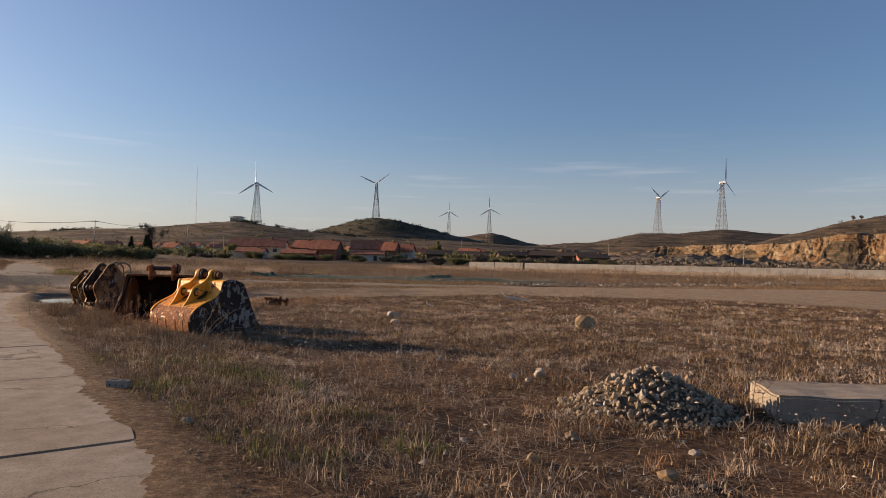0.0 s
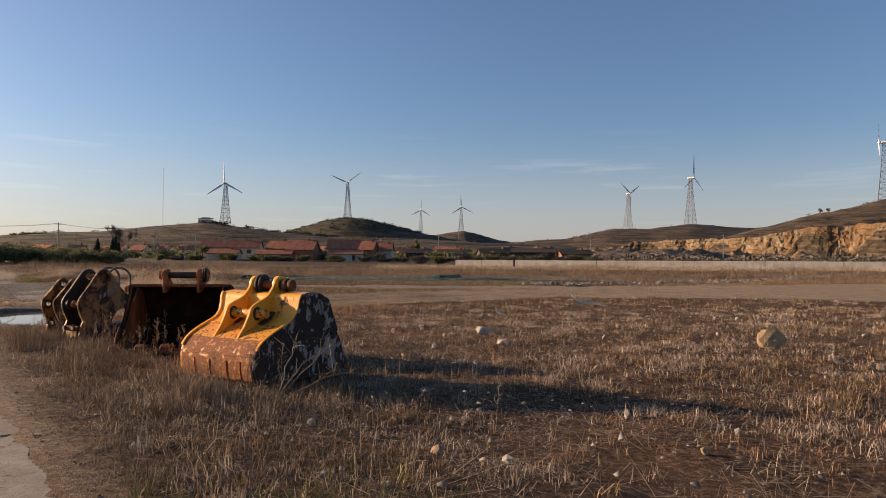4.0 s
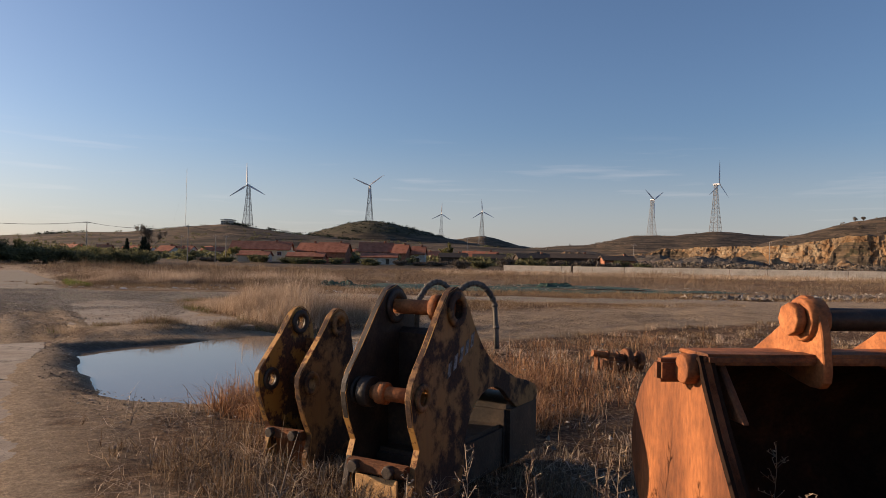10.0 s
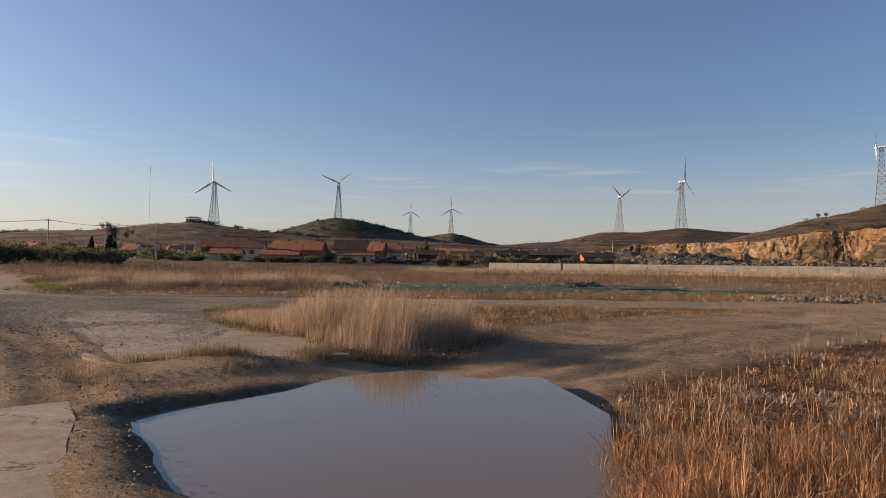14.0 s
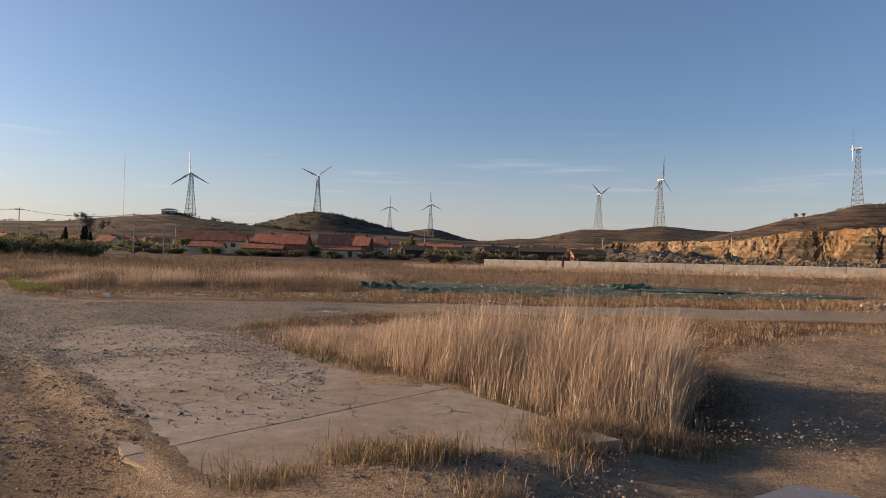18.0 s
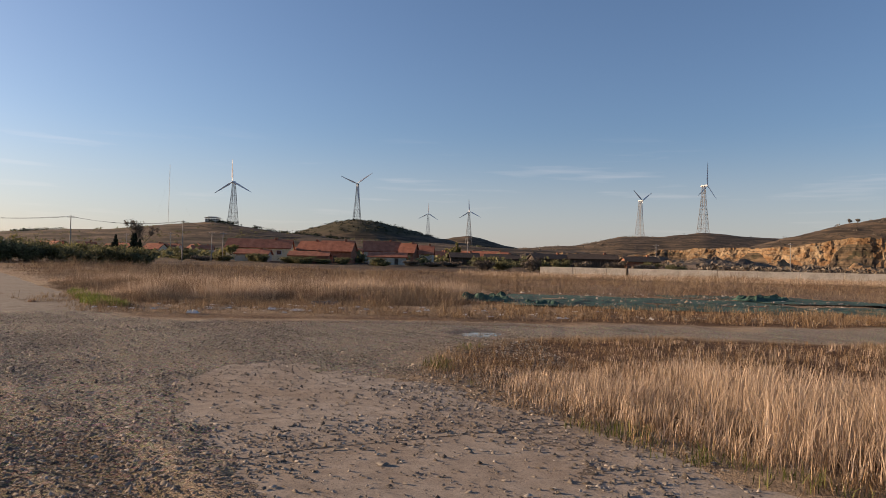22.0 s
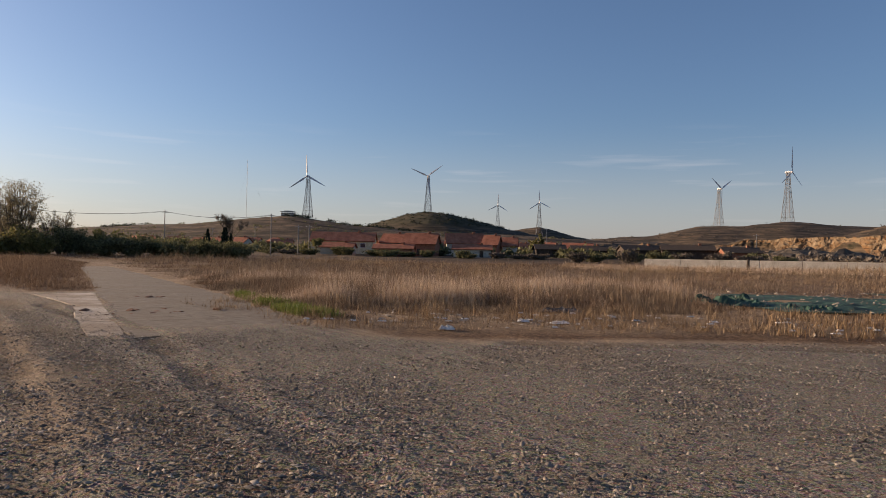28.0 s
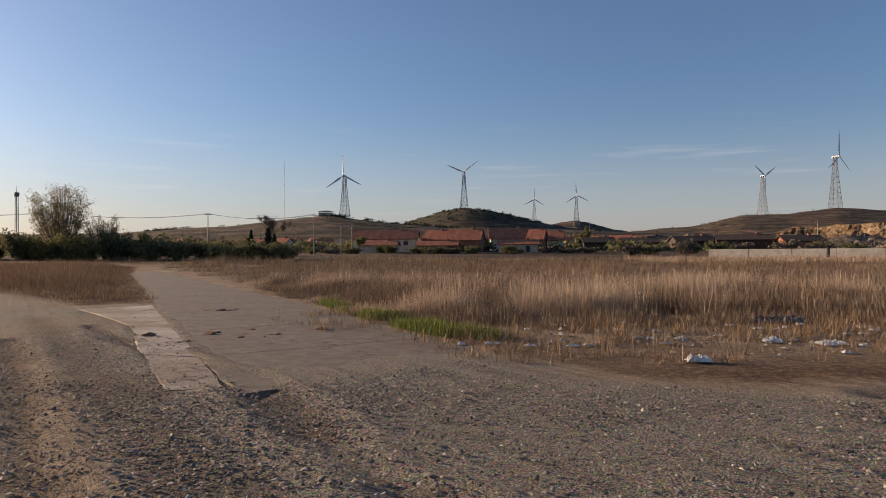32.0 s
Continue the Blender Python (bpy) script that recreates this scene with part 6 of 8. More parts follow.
# ---- dry grass, weeds and reeds ----
def blades(name, x, y, h, w, mat, seed, lean=0.35, label="", segs=2, z0=None, curl=0.35, wind=(0.0, 0.0)):
    """Thin leaves standing at x, y: one mesh. wind: a lean that all share."""
    nr = np.random.default_rng(seed)
    x, y = np.asarray(x, float), np.asarray(y, float)
    n = len(x)
    h, w = np.broadcast_to(h, n), np.broadcast_to(w, n)
    z = terrain(x, y) - 0.01 if z0 is None else z0
    yaw, dirn = nr.uniform(0, math.tau, n), nr.uniform(0, math.tau, n)
    ln = np.abs(nr.normal(0, lean, n))
    side = np.stack([np.cos(yaw), np.sin(yaw), np.zeros(n)], 1) * (w * 0.5)[:, None]
    out = np.stack([np.cos(dirn), np.sin(dirn), np.zeros(n)], 1)
    base = np.stack([x, y, z], 1)
    up = np.array([0, 0, 1.0])
    blow = np.array([wind[0], wind[1], 0.0]) * nr.uniform(0.4, 1.3, n)[:, None]
    mid = base + (out * (ln * 0.35)[:, None] + blow * 0.35 + up * 0.55) * h[:, None]
    tip = base + (out * (ln * (0.75 + curl))[:, None] + blow + up * np.clip(1 - 0.45 * ln, 0.25, 1)[:, None]) * h[:, None]
    if segs == 2:
        v = np.stack([base - side, base + side, mid + side * 0.8, mid - side * 0.8, tip], 1).reshape(-1, 3)
        i = np.arange(n) * 5
        ob = big_mesh(name, v, np.stack([i, i + 1, i + 2, i + 3], 1), mat, None, np.stack([i + 3, i + 2, i + 4], 1))
    else:
        v = np.stack([base - side, base + side, tip + side * 0.35, tip - side * 0.35], 1).reshape(-1, 3)
        ob = big_mesh(name, v, np.arange(4 * n).reshape(n, 4), mat)
    return tagged(ob, label, "grass", kind="stuff")


def scatter(poly, count, seed, keep=None):
    nr = np.random.default_rng(seed)
    px, py = [p[0] for p in poly], [p[1] for p in poly]
    x, y = nr.uniform(min(px), max(px), count * 3), nr.uniform(min(py), max(py), count * 3)
    ok = inside(poly, x, y)
    if keep is not None:
        ok &= keep(x, y, nr)
    return x[ok][:count], y[ok][:count]


def tufts(x, y, per, spread, seed):
    nr = np.random.default_rng(seed)
    return np.repeat(x, per) + nr.normal(0, spread, len(x) * per), np.repeat(y, per) + nr.normal(0, spread, len(y) * per)


M_STRAW = blade_mat("straw", [(0, (0.20, 0.145, 0.100)), (0.4, (0.37, 0.275, 0.195)), (0.75, (0.50, 0.385, 0.285)), (1, (0.62, 0.50, 0.385))], 0.65, 0.25)
M_DRY = blade_mat("dry_brown_grass", [(0, (0.085, 0.048, 0.026)), (0.4, (0.17, 0.105, 0.056)), (0.75, (0.29, 0.195, 0.11)), (1, (0.44, 0.33, 0.21))], 0.75, 0.15)
M_RED = blade_mat("russet_grass", [(0, (0.13, 0.060, 0.030)), (0.4, (0.27, 0.135, 0.066)), (0.8, (0.42, 0.235, 0.125)), (1, (0.56, 0.37, 0.225))], 0.75, 0.2)
M_WEED = blade_mat("brown_weeds", [(0, (0.075, 0.052, 0.036)), (0.45, (0.145, 0.104, 0.072)), (0.8, (0.24, 0.178, 0.122)), (1, (0.38, 0.295, 0.205))], 0.85, 0.12)
M_RUSSET_WEED = blade_mat("russet_weeds", [(0, (0.07, 0.042, 0.026)), (0.4, (0.15, 0.094, 0.058)), (0.8, (0.25, 0.165, 0.105)), (1, (0.38, 0.275, 0.185))], 0.8, 0.2)
M_TAN = blade_mat("tan_grass", [(0, (0.12, 0.078, 0.046)), (0.4, (0.21, 0.145, 0.088)), (0.75, (0.31, 0.225, 0.142)), (1, (0.42, 0.32, 0.21))], 0.75, 0.2)
M_GREY = blade_mat("grey_stalks", [(0, (0.11, 0.083, 0.06)), (0.5, (0.20, 0.155, 0.112)), (1, (0.34, 0.275, 0.205))], 0.8)
M_LUSH = blade_mat("lush_green_grass", [(0, (0.06, 0.085, 0.016)), (0.5, (0.12, 0.155, 0.03)), (1, (0.22, 0.24, 0.06))], 0.6, 0.3)
M_GREEN = blade_mat("new_green_grass", [(0, (0.045, 0.055, 0.014)), (0.5, (0.09, 0.105, 0.028)), (1, (0.19, 0.18, 0.06))], 0.6, 0.3)

FIELD = [(1.90, -1.60), (14.00, -1.60), (26.41, 30.03), (19.76, 33.25), (12.28, 36.80), (2.89, 37.03), (-4.95, 33.00), (-10.34, 28.55), (-12.04, 25.44), (-12.78, 20.47), (-14.26, 19.75), (-12.17, 16.57), (-9.26, 12.94), (-6.21, 9.08), (-3.63, 5.38), (-1.67, 2.75)]


def field_keep(x, y, nr):
    d = np.hypot(x + 3, y - 6)
    patch = fractal(x / 1.3, y / 1.3, 31)
    return (nr.random(len(x)) < np.clip(1.2 - d / 34, 0.22, 1)) & (nr.random(len(x)) < soft(fractal(x / 0.45, y / 0.45, 78) * 0.5 + patch * 0.5, 0.40, 0.56)) & (right_of_road(x, y) > 0.05 + 0.5 * patch)


nr0 = np.random.default_rng(3)
fx, fy = scatter(FIELD, 30000, 1, field_keep)
gx, gy = tufts(fx, fy, 8, 0.06, 2)
tone = fractal(gx / 0.9, gy / 0.9, 32)
for nm, mt, sel, lab in (("dry_grass", M_DRY, tone < 0.5, "short matted dry brown grass over the field"), ("straw_grass", M_STRAW, tone >= 0.5, "short matted straw-coloured grass over the field")):
    k = sel.sum()
    wide = 1 + np.clip(edge_distance(ROAD_EDGE, gx[sel], gy[sel], False) - 3, 0, 20) / 9
    blades(nm, gx[sel], gy[sel], nr0.uniform(0.04, 0.17, k) * (0.35 + 1.2 * value_noise(gx[sel] / 0.35, gy[sel] / 0.35, 77)), nr0.uniform(0.004, 0.010, k) * wide, mt, 4, 1.4, lab)
# straw litter lying flat
lx, ly = scatter(FIELD, 70000, 5, lambda x, y, nr: (nr.random(len(x)) < np.clip(1.2 - np.hypot(x + 3, y - 5) / 26, 0.05, 1)) & (right_of_road(x, y) > 0.2) & (nr.random(len(x)) < soft(fractal(x / 0.8, y / 0.8, 34), 0.3, 0.6)))
blades("straw_litter", lx, ly, nr0.uniform(0.05, 0.17, len(lx)), nr0.uniform(0.004, 0.008, len(lx)), M_STRAW, 6, 3.0, "loose pale straw lying in the field", segs=1, z0=terrain(lx, ly) + 0.012)
# dry tussocks that stand out of the mat
ux, uy = scatter(FIELD, 5200, 92, lambda x, y, nr: (nr.random(len(x)) < np.clip(1.25 - np.hypot(x + 2, y - 6) / 24, 0.12, 1)) & (right_of_road(x, y) > 0.35) & (nr.random(len(x)) < soft(fractal(x / 0.7, y / 0.7, 93), 0.42, 0.60)))
gx, gy = tufts(ux, uy, 16, 0.075, 94)
lot = np.repeat(nr0.random(len(ux)), 16)
size = np.repeat(nr0.uniform(0.5, 1.5, len(ux)), 16)
for nm, mt, sel, lab in (("grey_tussocks", M_GREY, lot < 0.45, "grey dead tussocks over the field"), ("straw_tussocks", M_STRAW, (lot >= 0.45) & (lot < 0.7), "pale straw tussocks over the field"), ("russet_tussocks", M_RED, lot >= 0.7, "russet dead tussocks over the field")):
    k = sel.sum()
    blades(nm, gx[sel], gy[sel], size[sel] * nr0.uniform(0.05, 0.19, k), nr0.uniform(0.003, 0.008, k), mt, 95, 1.0, lab, wind=(0.12, 0.0))
# upright grey stalks
kx, ky = scatter(FIELD, 1000, 7, lambda x, y, nr: (nr.random(len(x)) < soft(fractal(x / 2.2, y / 2.2, 33), 0.45, 0.62)) & (right_of_road(x, y) > 0.6))
sx, sy = tufts(kx, ky, 5, 0.12, 8)
blades("grey_stalks", sx, sy, nr0.uniform(0.15, 0.62, len(sx)) * nr0.uniform(0.5, 1, len(sx)), nr0.uniform(0.004, 0.009, len(sx)), M_GREY, 9, 0.35, "thin grey dead weed stalks in the field")


def near_machines(x, y, nr):
    d = np.minimum(np.minimum(np.hypot(x + 8.6, y - 14.0), np.hypot(x + 10.4, y - 16.2)), np.minimum(np.hypot(x + 6.5, y - 11.9), np.hypot(x + 11.6, y - 16.8)))
    u2, v2 = (x + 8.28) * 0.995 + (y - 16.20) * 0.098, -(x + 8.28) * 0.098 + (y - 16.20) * 0.995
    clear = (np.abs(u2) > 0.95) | (v2 < -1.15) | (v2 > 0.9)
    u, v = (x + 6.59) * 0.857 - (y - 12.69) * 0.515, (x + 6.59) * 0.515 + (y - 12.69) * 0.857
    clear &= (np.abs(u) > 0.75) | (v < -0.1) | (v > 2.4)
    return (d < 0.9 + 2.1 * nr.random(len(x))) & clear & (right_of_road(x, y) > 0.7) & (nr.random(len(x)) < soft(fractal(x / 0.6, y / 0.6, 74), 0.3, 0.58))


# weeds gathered round the steel parts
MACHINES = [(-12.99, 14.02), (-5.90, 9.08), (-3.39, 11.95), (-6.48, 19.00), (-12.48, 19.57)]
wx, wy = scatter(MACHINES, 5200, 10, near_machines)
tx, ty = tufts(wx, wy, 12, 0.07, 11)
lot = nr0.random(len(tx))
tall = 0.5 + 0.9 * soft(fractal(tx / 0.45, ty / 0.45, 75), 0.35, 0.65)
for nm, mt, sel, lab in (("weed_tufts", M_WEED, lot < 0.42, "dead brown weeds round the rusty buckets"), ("weed_straw", M_DRY, (lot >= 0.42) & (lot < 0.85), "dry matted grass round the rusty buckets"), ("weed_stems", M_GREY, lot >= 0.85, "thin grey dead stems round the rusty buckets")):
    k = sel.sum()
    blades(nm, tx[sel], ty[sel], tall[sel] * nr0.uniform(0.07, 0.30, k), nr0.uniform(0.0025, 0.006, k), mt, 12, 0.85, lab)


def seed_stalk(bm, rnd, x, y, h):
    """A dead weed with feathery side twigs."""
    z = ground_z(x, y)
    p = [Vector((x, y, z))]
    lean = Vector((rnd.gauss(0, 0.10), rnd.gauss(0, 0.10), 1))
    for i in range(5):
        p.append(p[-1] + (lean + Vector((rnd.gauss(0, 0.06), rnd.gauss(0, 0.06), 0))).normalized() * h / 5)
    for a, b in zip(p, p[1:]):
        strut(bm, a, b, 0.0022, 3)
    for i in range(14):
        u = rnd.uniform(0.5, 1.0)
        k = min(4, int(u * 5))
        q = p[k].lerp(p[k + 1], u * 5 - k)
        d = Vector((rnd.gauss(0, 1), rnd.gauss(0, 1), rnd.uniform(0.6, 1.6))).normalized() * h * 0.20 * (1.25 - u)
        strut(bm, q, q + d, 0.0022, 3)
        for j in range(3):
            e = q + d * (0.5 + 0.25 * j)
            strut(bm, e, e + Vector((rnd.gauss(0, 1), rnd.gauss(0, 1), rnd.gauss(0.6, 0.6))).normalized() * 0.016, 0.0024, 3)


rw = random.Random(77)
for i in range(84):
    if i < 66:
        x, y = rw.choice(((-8.6, 14.0), (-7.5, 14.2), (-6.9, 15.0), (-9.9, 15.8), (-9.5, 16.4), (-10.3, 16.0), (-5.8, 11.9), (-6.9, 14.2), (-8.3, 13.9), (-7.8, 14.0), (-7.2, 14.4), (-9.3, 15.2), (-6.7, 15.8), (-9.2, 16.6)))
        x, y = x + rw.gauss(0, 0.35), y + rw.gauss(0, 0.3)
    else:
        x, y = rw.uniform(-6, 2), rw.uniform(8, 16)
    bm = bmesh.new()
    seed_stalk(bm, rw, x, y, rw.uniform(0.35, 0.8) if i < 66 else rw.uniform(0.4, 0.95))
    th = tagged(new("dead_weed"), "dead grey weed with feathery seed head", "weed", "seed-head weeds")
    part("stalk", bm, M_GREY, th)

# russet grass beside the big puddle
RUSSET = [(-12.88, 19.97), (-12.50, 22.56), (-11.90, 24.75), (-11.20, 26.14), (-8.88, 28.35), (-5.60, 30.85), (-4.02, 27.96), (-7.40, 22.58), (-9.60, 19.88), (-11.39, 18.88)]
rx, ry = scatter(RUSSET, 6800, 13, lambda x, y, nr: nr.random(len(x)) < np.clip(1.3 - np.hypot(x + 11.8, y - 20.6) / 3.8, 0.03, 1) * (0.25 + 0.75 * soft(fractal(x / 0.7, y / 0.7, 91), 0.36, 0.58)))
gx, gy = tufts(rx, ry, 14, 0.08, 14)
blades("russet_grass", gx, gy, nr0.uniform(0.14, 0.62, len(gx)) * (0.35 + 0.9 * value_noise(gx / 0.5, gy / 0.5, 73)), nr0.uniform(0.004, 0.009, len(gx)), M_RED, 15, 0.85, "tall russet dry grass beside the puddle")

# reeds in the plot between the road and the tracks
REED_LINE = [(-18.46, 36.46), (-16.24, 33.51), (-14.42, 31.93), (-13.22, 32.53)]


def reed_weight(x, y):
    return np.exp(-((edge_distance(REED_LINE, x, y, False) / 2.3) ** 2)) * (1 - soft(x - 0.5 * (y - 31.4), -13.75, -13.1))


def plot_keep(x, y, nr):
    return nr.random(len(x)) < (0.07 + 0.93 * reed_weight(x, y)) * soft(signed(PLOT, x, y), 0.0, 0.9)


px, py = scatter(PLOT, 8200, 16, plot_keep)
gx, gy = tufts(px, py, 14, 0.07, 17)
edge = soft(signed(PLOT, gx, gy), 0.0, 1.1)
lumps = 0.6 + 0.6 * value_noise(gx / 0.7, gy / 0.7, 71)
blades("reed_stems", gx, gy, (0.20 + 1.25 * reed_weight(gx, gy)) * lumps * nr0.uniform(0.4, 1.15, len(gx)) * (0.4 + 0.6 * edge) * (0.28 + 0.72 * soft(gx, -18.2, -15.2)), nr0.uniform(0.004, 0.009, len(gx)), M_STRAW, 18, 0.42, "dense pale straw-coloured reeds", wind=(0.12, 0.0))
qx, qy = scatter(PLOT, 5200, 19, lambda x, y, nr: nr.random(len(x)) < 0.25 + 0.75 * soft(fractal(x / 1.5, y / 1.5, 72), 0.4, 0.6))
gx, gy = tufts(qx, qy, 9, 0.10, 20)
blades("reed_litter", gx, gy, nr0.uniform(0.05, 0.26, len(gx)), nr0.uniform(0.004, 0.008, len(gx)), M_DRY, 21, 1.1, "broken russet grass under the reeds")
# green shoots along damp edges
BANK = [(-18.76, 26.90), (-17.55, 26.39), (-16.24, 27.51), (-15.02, 29.22), (-13.71, 29.73), (-13.81, 30.92), (-15.83, 30.52), (-17.24, 29.51), (-18.55, 28.51)]
ex, ey = scatter([(-21.8, 27), (-12, 27), (-12, 42), (-22, 42)], 1700, 22, lambda x, y, nr: (np.abs(signed(PLOT, x, y) - 0.12) < 0.22) & (x < -13.5) & (nr.random(len(x)) < soft(fractal(x / 1.2, y / 1.2, 35), 0.42, 0.62)))
bx, by = scatter(BANK, 2600, 23, lambda x, y, nr: nr.random(len(x)) < soft(fractal(x / 0.6, y / 0.6, 76), 0.42, 0.62) * soft(signed(BANK, x, y), 0.0, 0.45))
nx_, ny_ = scatter([(-5.8, 7.9), (-3.4, 4.7), (-0.8, 1.7), (0.4, 2.6), (-1.2, 5.6), (-4.6, 9.4)], 620, 24, lambda x, y, nr: nr.random(len(x)) < soft(fractal(x, y, 36), 0.4, 0.6))
lx2, ly2 = scatter([(-36.4, 59.6), (-34.0, 55.6), (-31.6, 51.7), (-30.2, 50.1), (-29.7, 50.6), (-31.2, 52.6), (-33.4, 56.2), (-35.9, 60.0)], 2600, 25, lambda x, y, nr: nr.random(len(x)) < soft(fractal(x / 1.1, y / 1.1, 85), 0.38, 0.55))
vx, vy = np.concatenate([ex, bx[:90], nx_]), np.concatenate([ey, by[:90], ny_])
gx, gy = tufts(vx, vy, 9, 0.06, 26)
blades("green_shoots", gx, gy, nr0.uniform(0.06, 0.20, len(gx)), nr0.uniform(0.006, 0.010, len(gx)), M_GREEN, 27, 0.6, "fresh green grass along the damp edges")
gx, gy = tufts(lx2, ly2, 14, 0.10, 96)
blades("lane_grass", gx, gy, nr0.uniform(0.10, 0.34, len(gx)), nr0.uniform(0.010, 0.018, len(gx)), M_LUSH, 97, 0.8, "vivid green grass along the lane's edge")
bx2, by2 = tufts(bx, by, 14, 0.12, 28)
blades("bank_grass", bx2, by2, nr0.uniform(0.05, 0.36, len(bx2)) * (0.4 + 0.9 * value_noise(bx2 / 0.4, by2 / 0.4, 80)), nr0.uniform(0.003, 0.006, len(bx2)), M_TAN, 29, 0.9, "dry grass on the puddle bank")


# brown weeds over the waste ground
def weeds_keep(x, y, nr):
    d = np.hypot(x + 28, y - 45)
    return (nr.random(len(x)) < np.clip(26 / (d + 8), 0.16, 1)) & (signed(WEEDS, x, y) > 1.6 * nr.random(len(x))) & (nr.random(len(x)) < 0.12 + 0.88 * soft(fractal(x / 3.2, y / 3.2, 81), 0.36, 0.56))


wx, wy = scatter(WEEDS, 62000, 30, weeds_keep)
light = fractal(wx / 9, wy / 7, 37) + 0.12 * soft(wy, 80, 130)
for label, name, mat, sel, hh in (("brown dead weeds over waste ground", "brown_weeds", M_WEED, light < 0.57, 0.60), ("straw-coloured tall grass among weeds", "straw_weeds", M_TAN, light >= 0.69, 0.80), ("russet tall grass among weeds", "russet_weeds", M_RUSSET_WEED, (light >= 0.57) & (light < 0.69), 0.58)):
    gx, gy = tufts(wx[sel], wy[sel], 13, 0.24, 31)
    d = np.hypot(gx + 28, gy - 45)
    rise = 0.25 + 0.75 * soft(signed(WEEDS, gx, gy), 0.2, 5)
    clump = (0.25 + 1.05 * soft(fractal(gx / 2.2, gy / 2.2, 38), 0.3, 0.66)) * (0.35 + 1.0 * value_noise(gx / 0.6, gy / 0.6, 39)) * (0.6 + 0.9 * soft(fractal(gx / 12, gy / 9, 82), 0.35, 0.62))
    blades(name, gx, gy, hh * rise * clump * nr0.uniform(0.45, 1.2, len(gx)) * np.repeat(nr0.uniform(0.55, 1.35, sel.sum()), 13), (0.004 + 0.0003 * d) * nr0.uniform(0.6, 1.3, len(gx)), mat, 32, 1.05, label, segs=1, curl=0.1, wind=(0.10, 0.0))
# bushier growth along the front of the waste ground
FRONT = [(-38.0, 62.2), (-34.2, 56.4), (-31.2, 52.9), (-25.4, 54.2), (-19.2, 55.2), (-16.5, 60.0), (-15.0, 74.0), (-46.0, 76.0)]
wx, wy = scatter(FRONT, 21000, 33, lambda x, y, nr: (nr.random(len(x)) < np.clip(1.5 - (y - 52) / 22, 0.25, 1)) & (nr.random(len(x)) < 0.05 + 0.95 * soft(fractal(x / 1.6, y / 1.6, 98), 0.38, 0.56)))
lot = fractal(wx / 2.6, wy / 2.6, 99) + nr0.normal(0, 0.05, len(wx))
for label, name, mat, sel, hh in (("bushy brown dead weeds before the village", "bushy_weeds", M_WEED, lot < 0.50, 0.50), ("bushy russet weeds before the village", "bushy_russet", M_RUSSET_WEED, (lot >= 0.50) & (lot < 0.60), 0.56), ("pale straw clumps before the village", "straw_clumps", M_STRAW, lot >= 0.60, 0.74)):
    gx, gy = tufts(wx[sel], wy[sel], 22, 0.20, 34)
    tall = np.repeat(nr0.uniform(0.4, 1.3, sel.sum()), 22) * (0.35 + 0.65 * soft(signed(FRONT, gx, gy), 0.0, 2.5))
    blades(name, gx, gy, hh * tall * nr0.uniform(0.3, 1.25, len(gx)), nr0.uniform(0.006, 0.014, len(gx)), mat, 36, 1.1, label, segs=1, curl=0.1)
# low dark weeds beside the road where the walk begins
vx, vy = scatter([(-8.6, 12.0), (-5.9, 8.2), (-3.4, 4.8), (-0.6, 1.4), (1.6, -0.6), (2.8, 0.2), (0.4, 3.4), (-2.4, 7.4), (-5.6, 11.4)], 3000, 101, lambda x, y, nr: nr.random(len(x)) < soft(fractal(x / 0.6, y / 0.6, 102), 0.40, 0.58))
gx, gy = tufts(vx, vy, 12, 0.09, 103)
blades("verge_weeds", gx, gy, nr0.uniform(0.03, 0.17, len(gx)), nr0.uniform(0.004, 0.009, len(gx)), M_WEED, 104, 1.1, "low dark weeds along the road's edge")
# the island of weeds left of the lane
ISLAND = [(-42.7, 59.9), (-44.0, 59.0), (-47.6, 61.9), (-51.2, 64.5), (-70, 78), (-92, 97), (-86, 122), (-74, 112), (-59.5, 87), (-48.6, 70), (-43.2, 62)]
ix, iy = scatter(ISLAND, 7000, 39)
gx, gy = tufts(ix, iy, 16, 0.2, 40)
blades("island_weeds", gx, gy, (0.2 + 0.8 * soft(signed(ISLAND, gx, gy), 0, 4)) * (0.4 + 0.9 * value_noise(gx / 0.8, gy / 0.8, 83)) * nr0.uniform(0.3, 1.2, len(gx)), 0.014 * nr0.uniform(0.6, 1.4, len(gx)), M_RUSSET_WEED, 41, 1.0, "brown dead weeds beside the lane", segs=1)
# straw strip before the far wall
zx, zy = scatter([(-12, 132), (85, 118), (90, 152), (-14, 156)], 4600, 42)
gx, gy = tufts(zx, zy, 8, 0.5, 43)
blades("straw_strip", gx, gy, nr0.uniform(0.2, 1.0, len(gx)) * (0.4 + 0.9 * value_noise(gx / 2, gy / 2, 84)), nr0.uniform(0.02, 0.045, len(gx)), M_STRAW, 44, 0.7, "pale dry grass before the far wall", segs=1)
# thin weeds along the tracks and behind the field
bx, by = scatter([(-20, 49), (8, 48), (40, 60), (60, 70), (60, 80), (9, 55), (-18, 56)], 5000, 45)
gx, gy = tufts(bx, by, 7, 0.12, 46)
blades("track_weeds", gx, gy, nr0.uniform(0.06, 0.28, len(gx)), nr0.uniform(0.012, 0.024, len(gx)), M_DRY, 47, 0.6, "low dead weeds along the dirt track", segs=1)
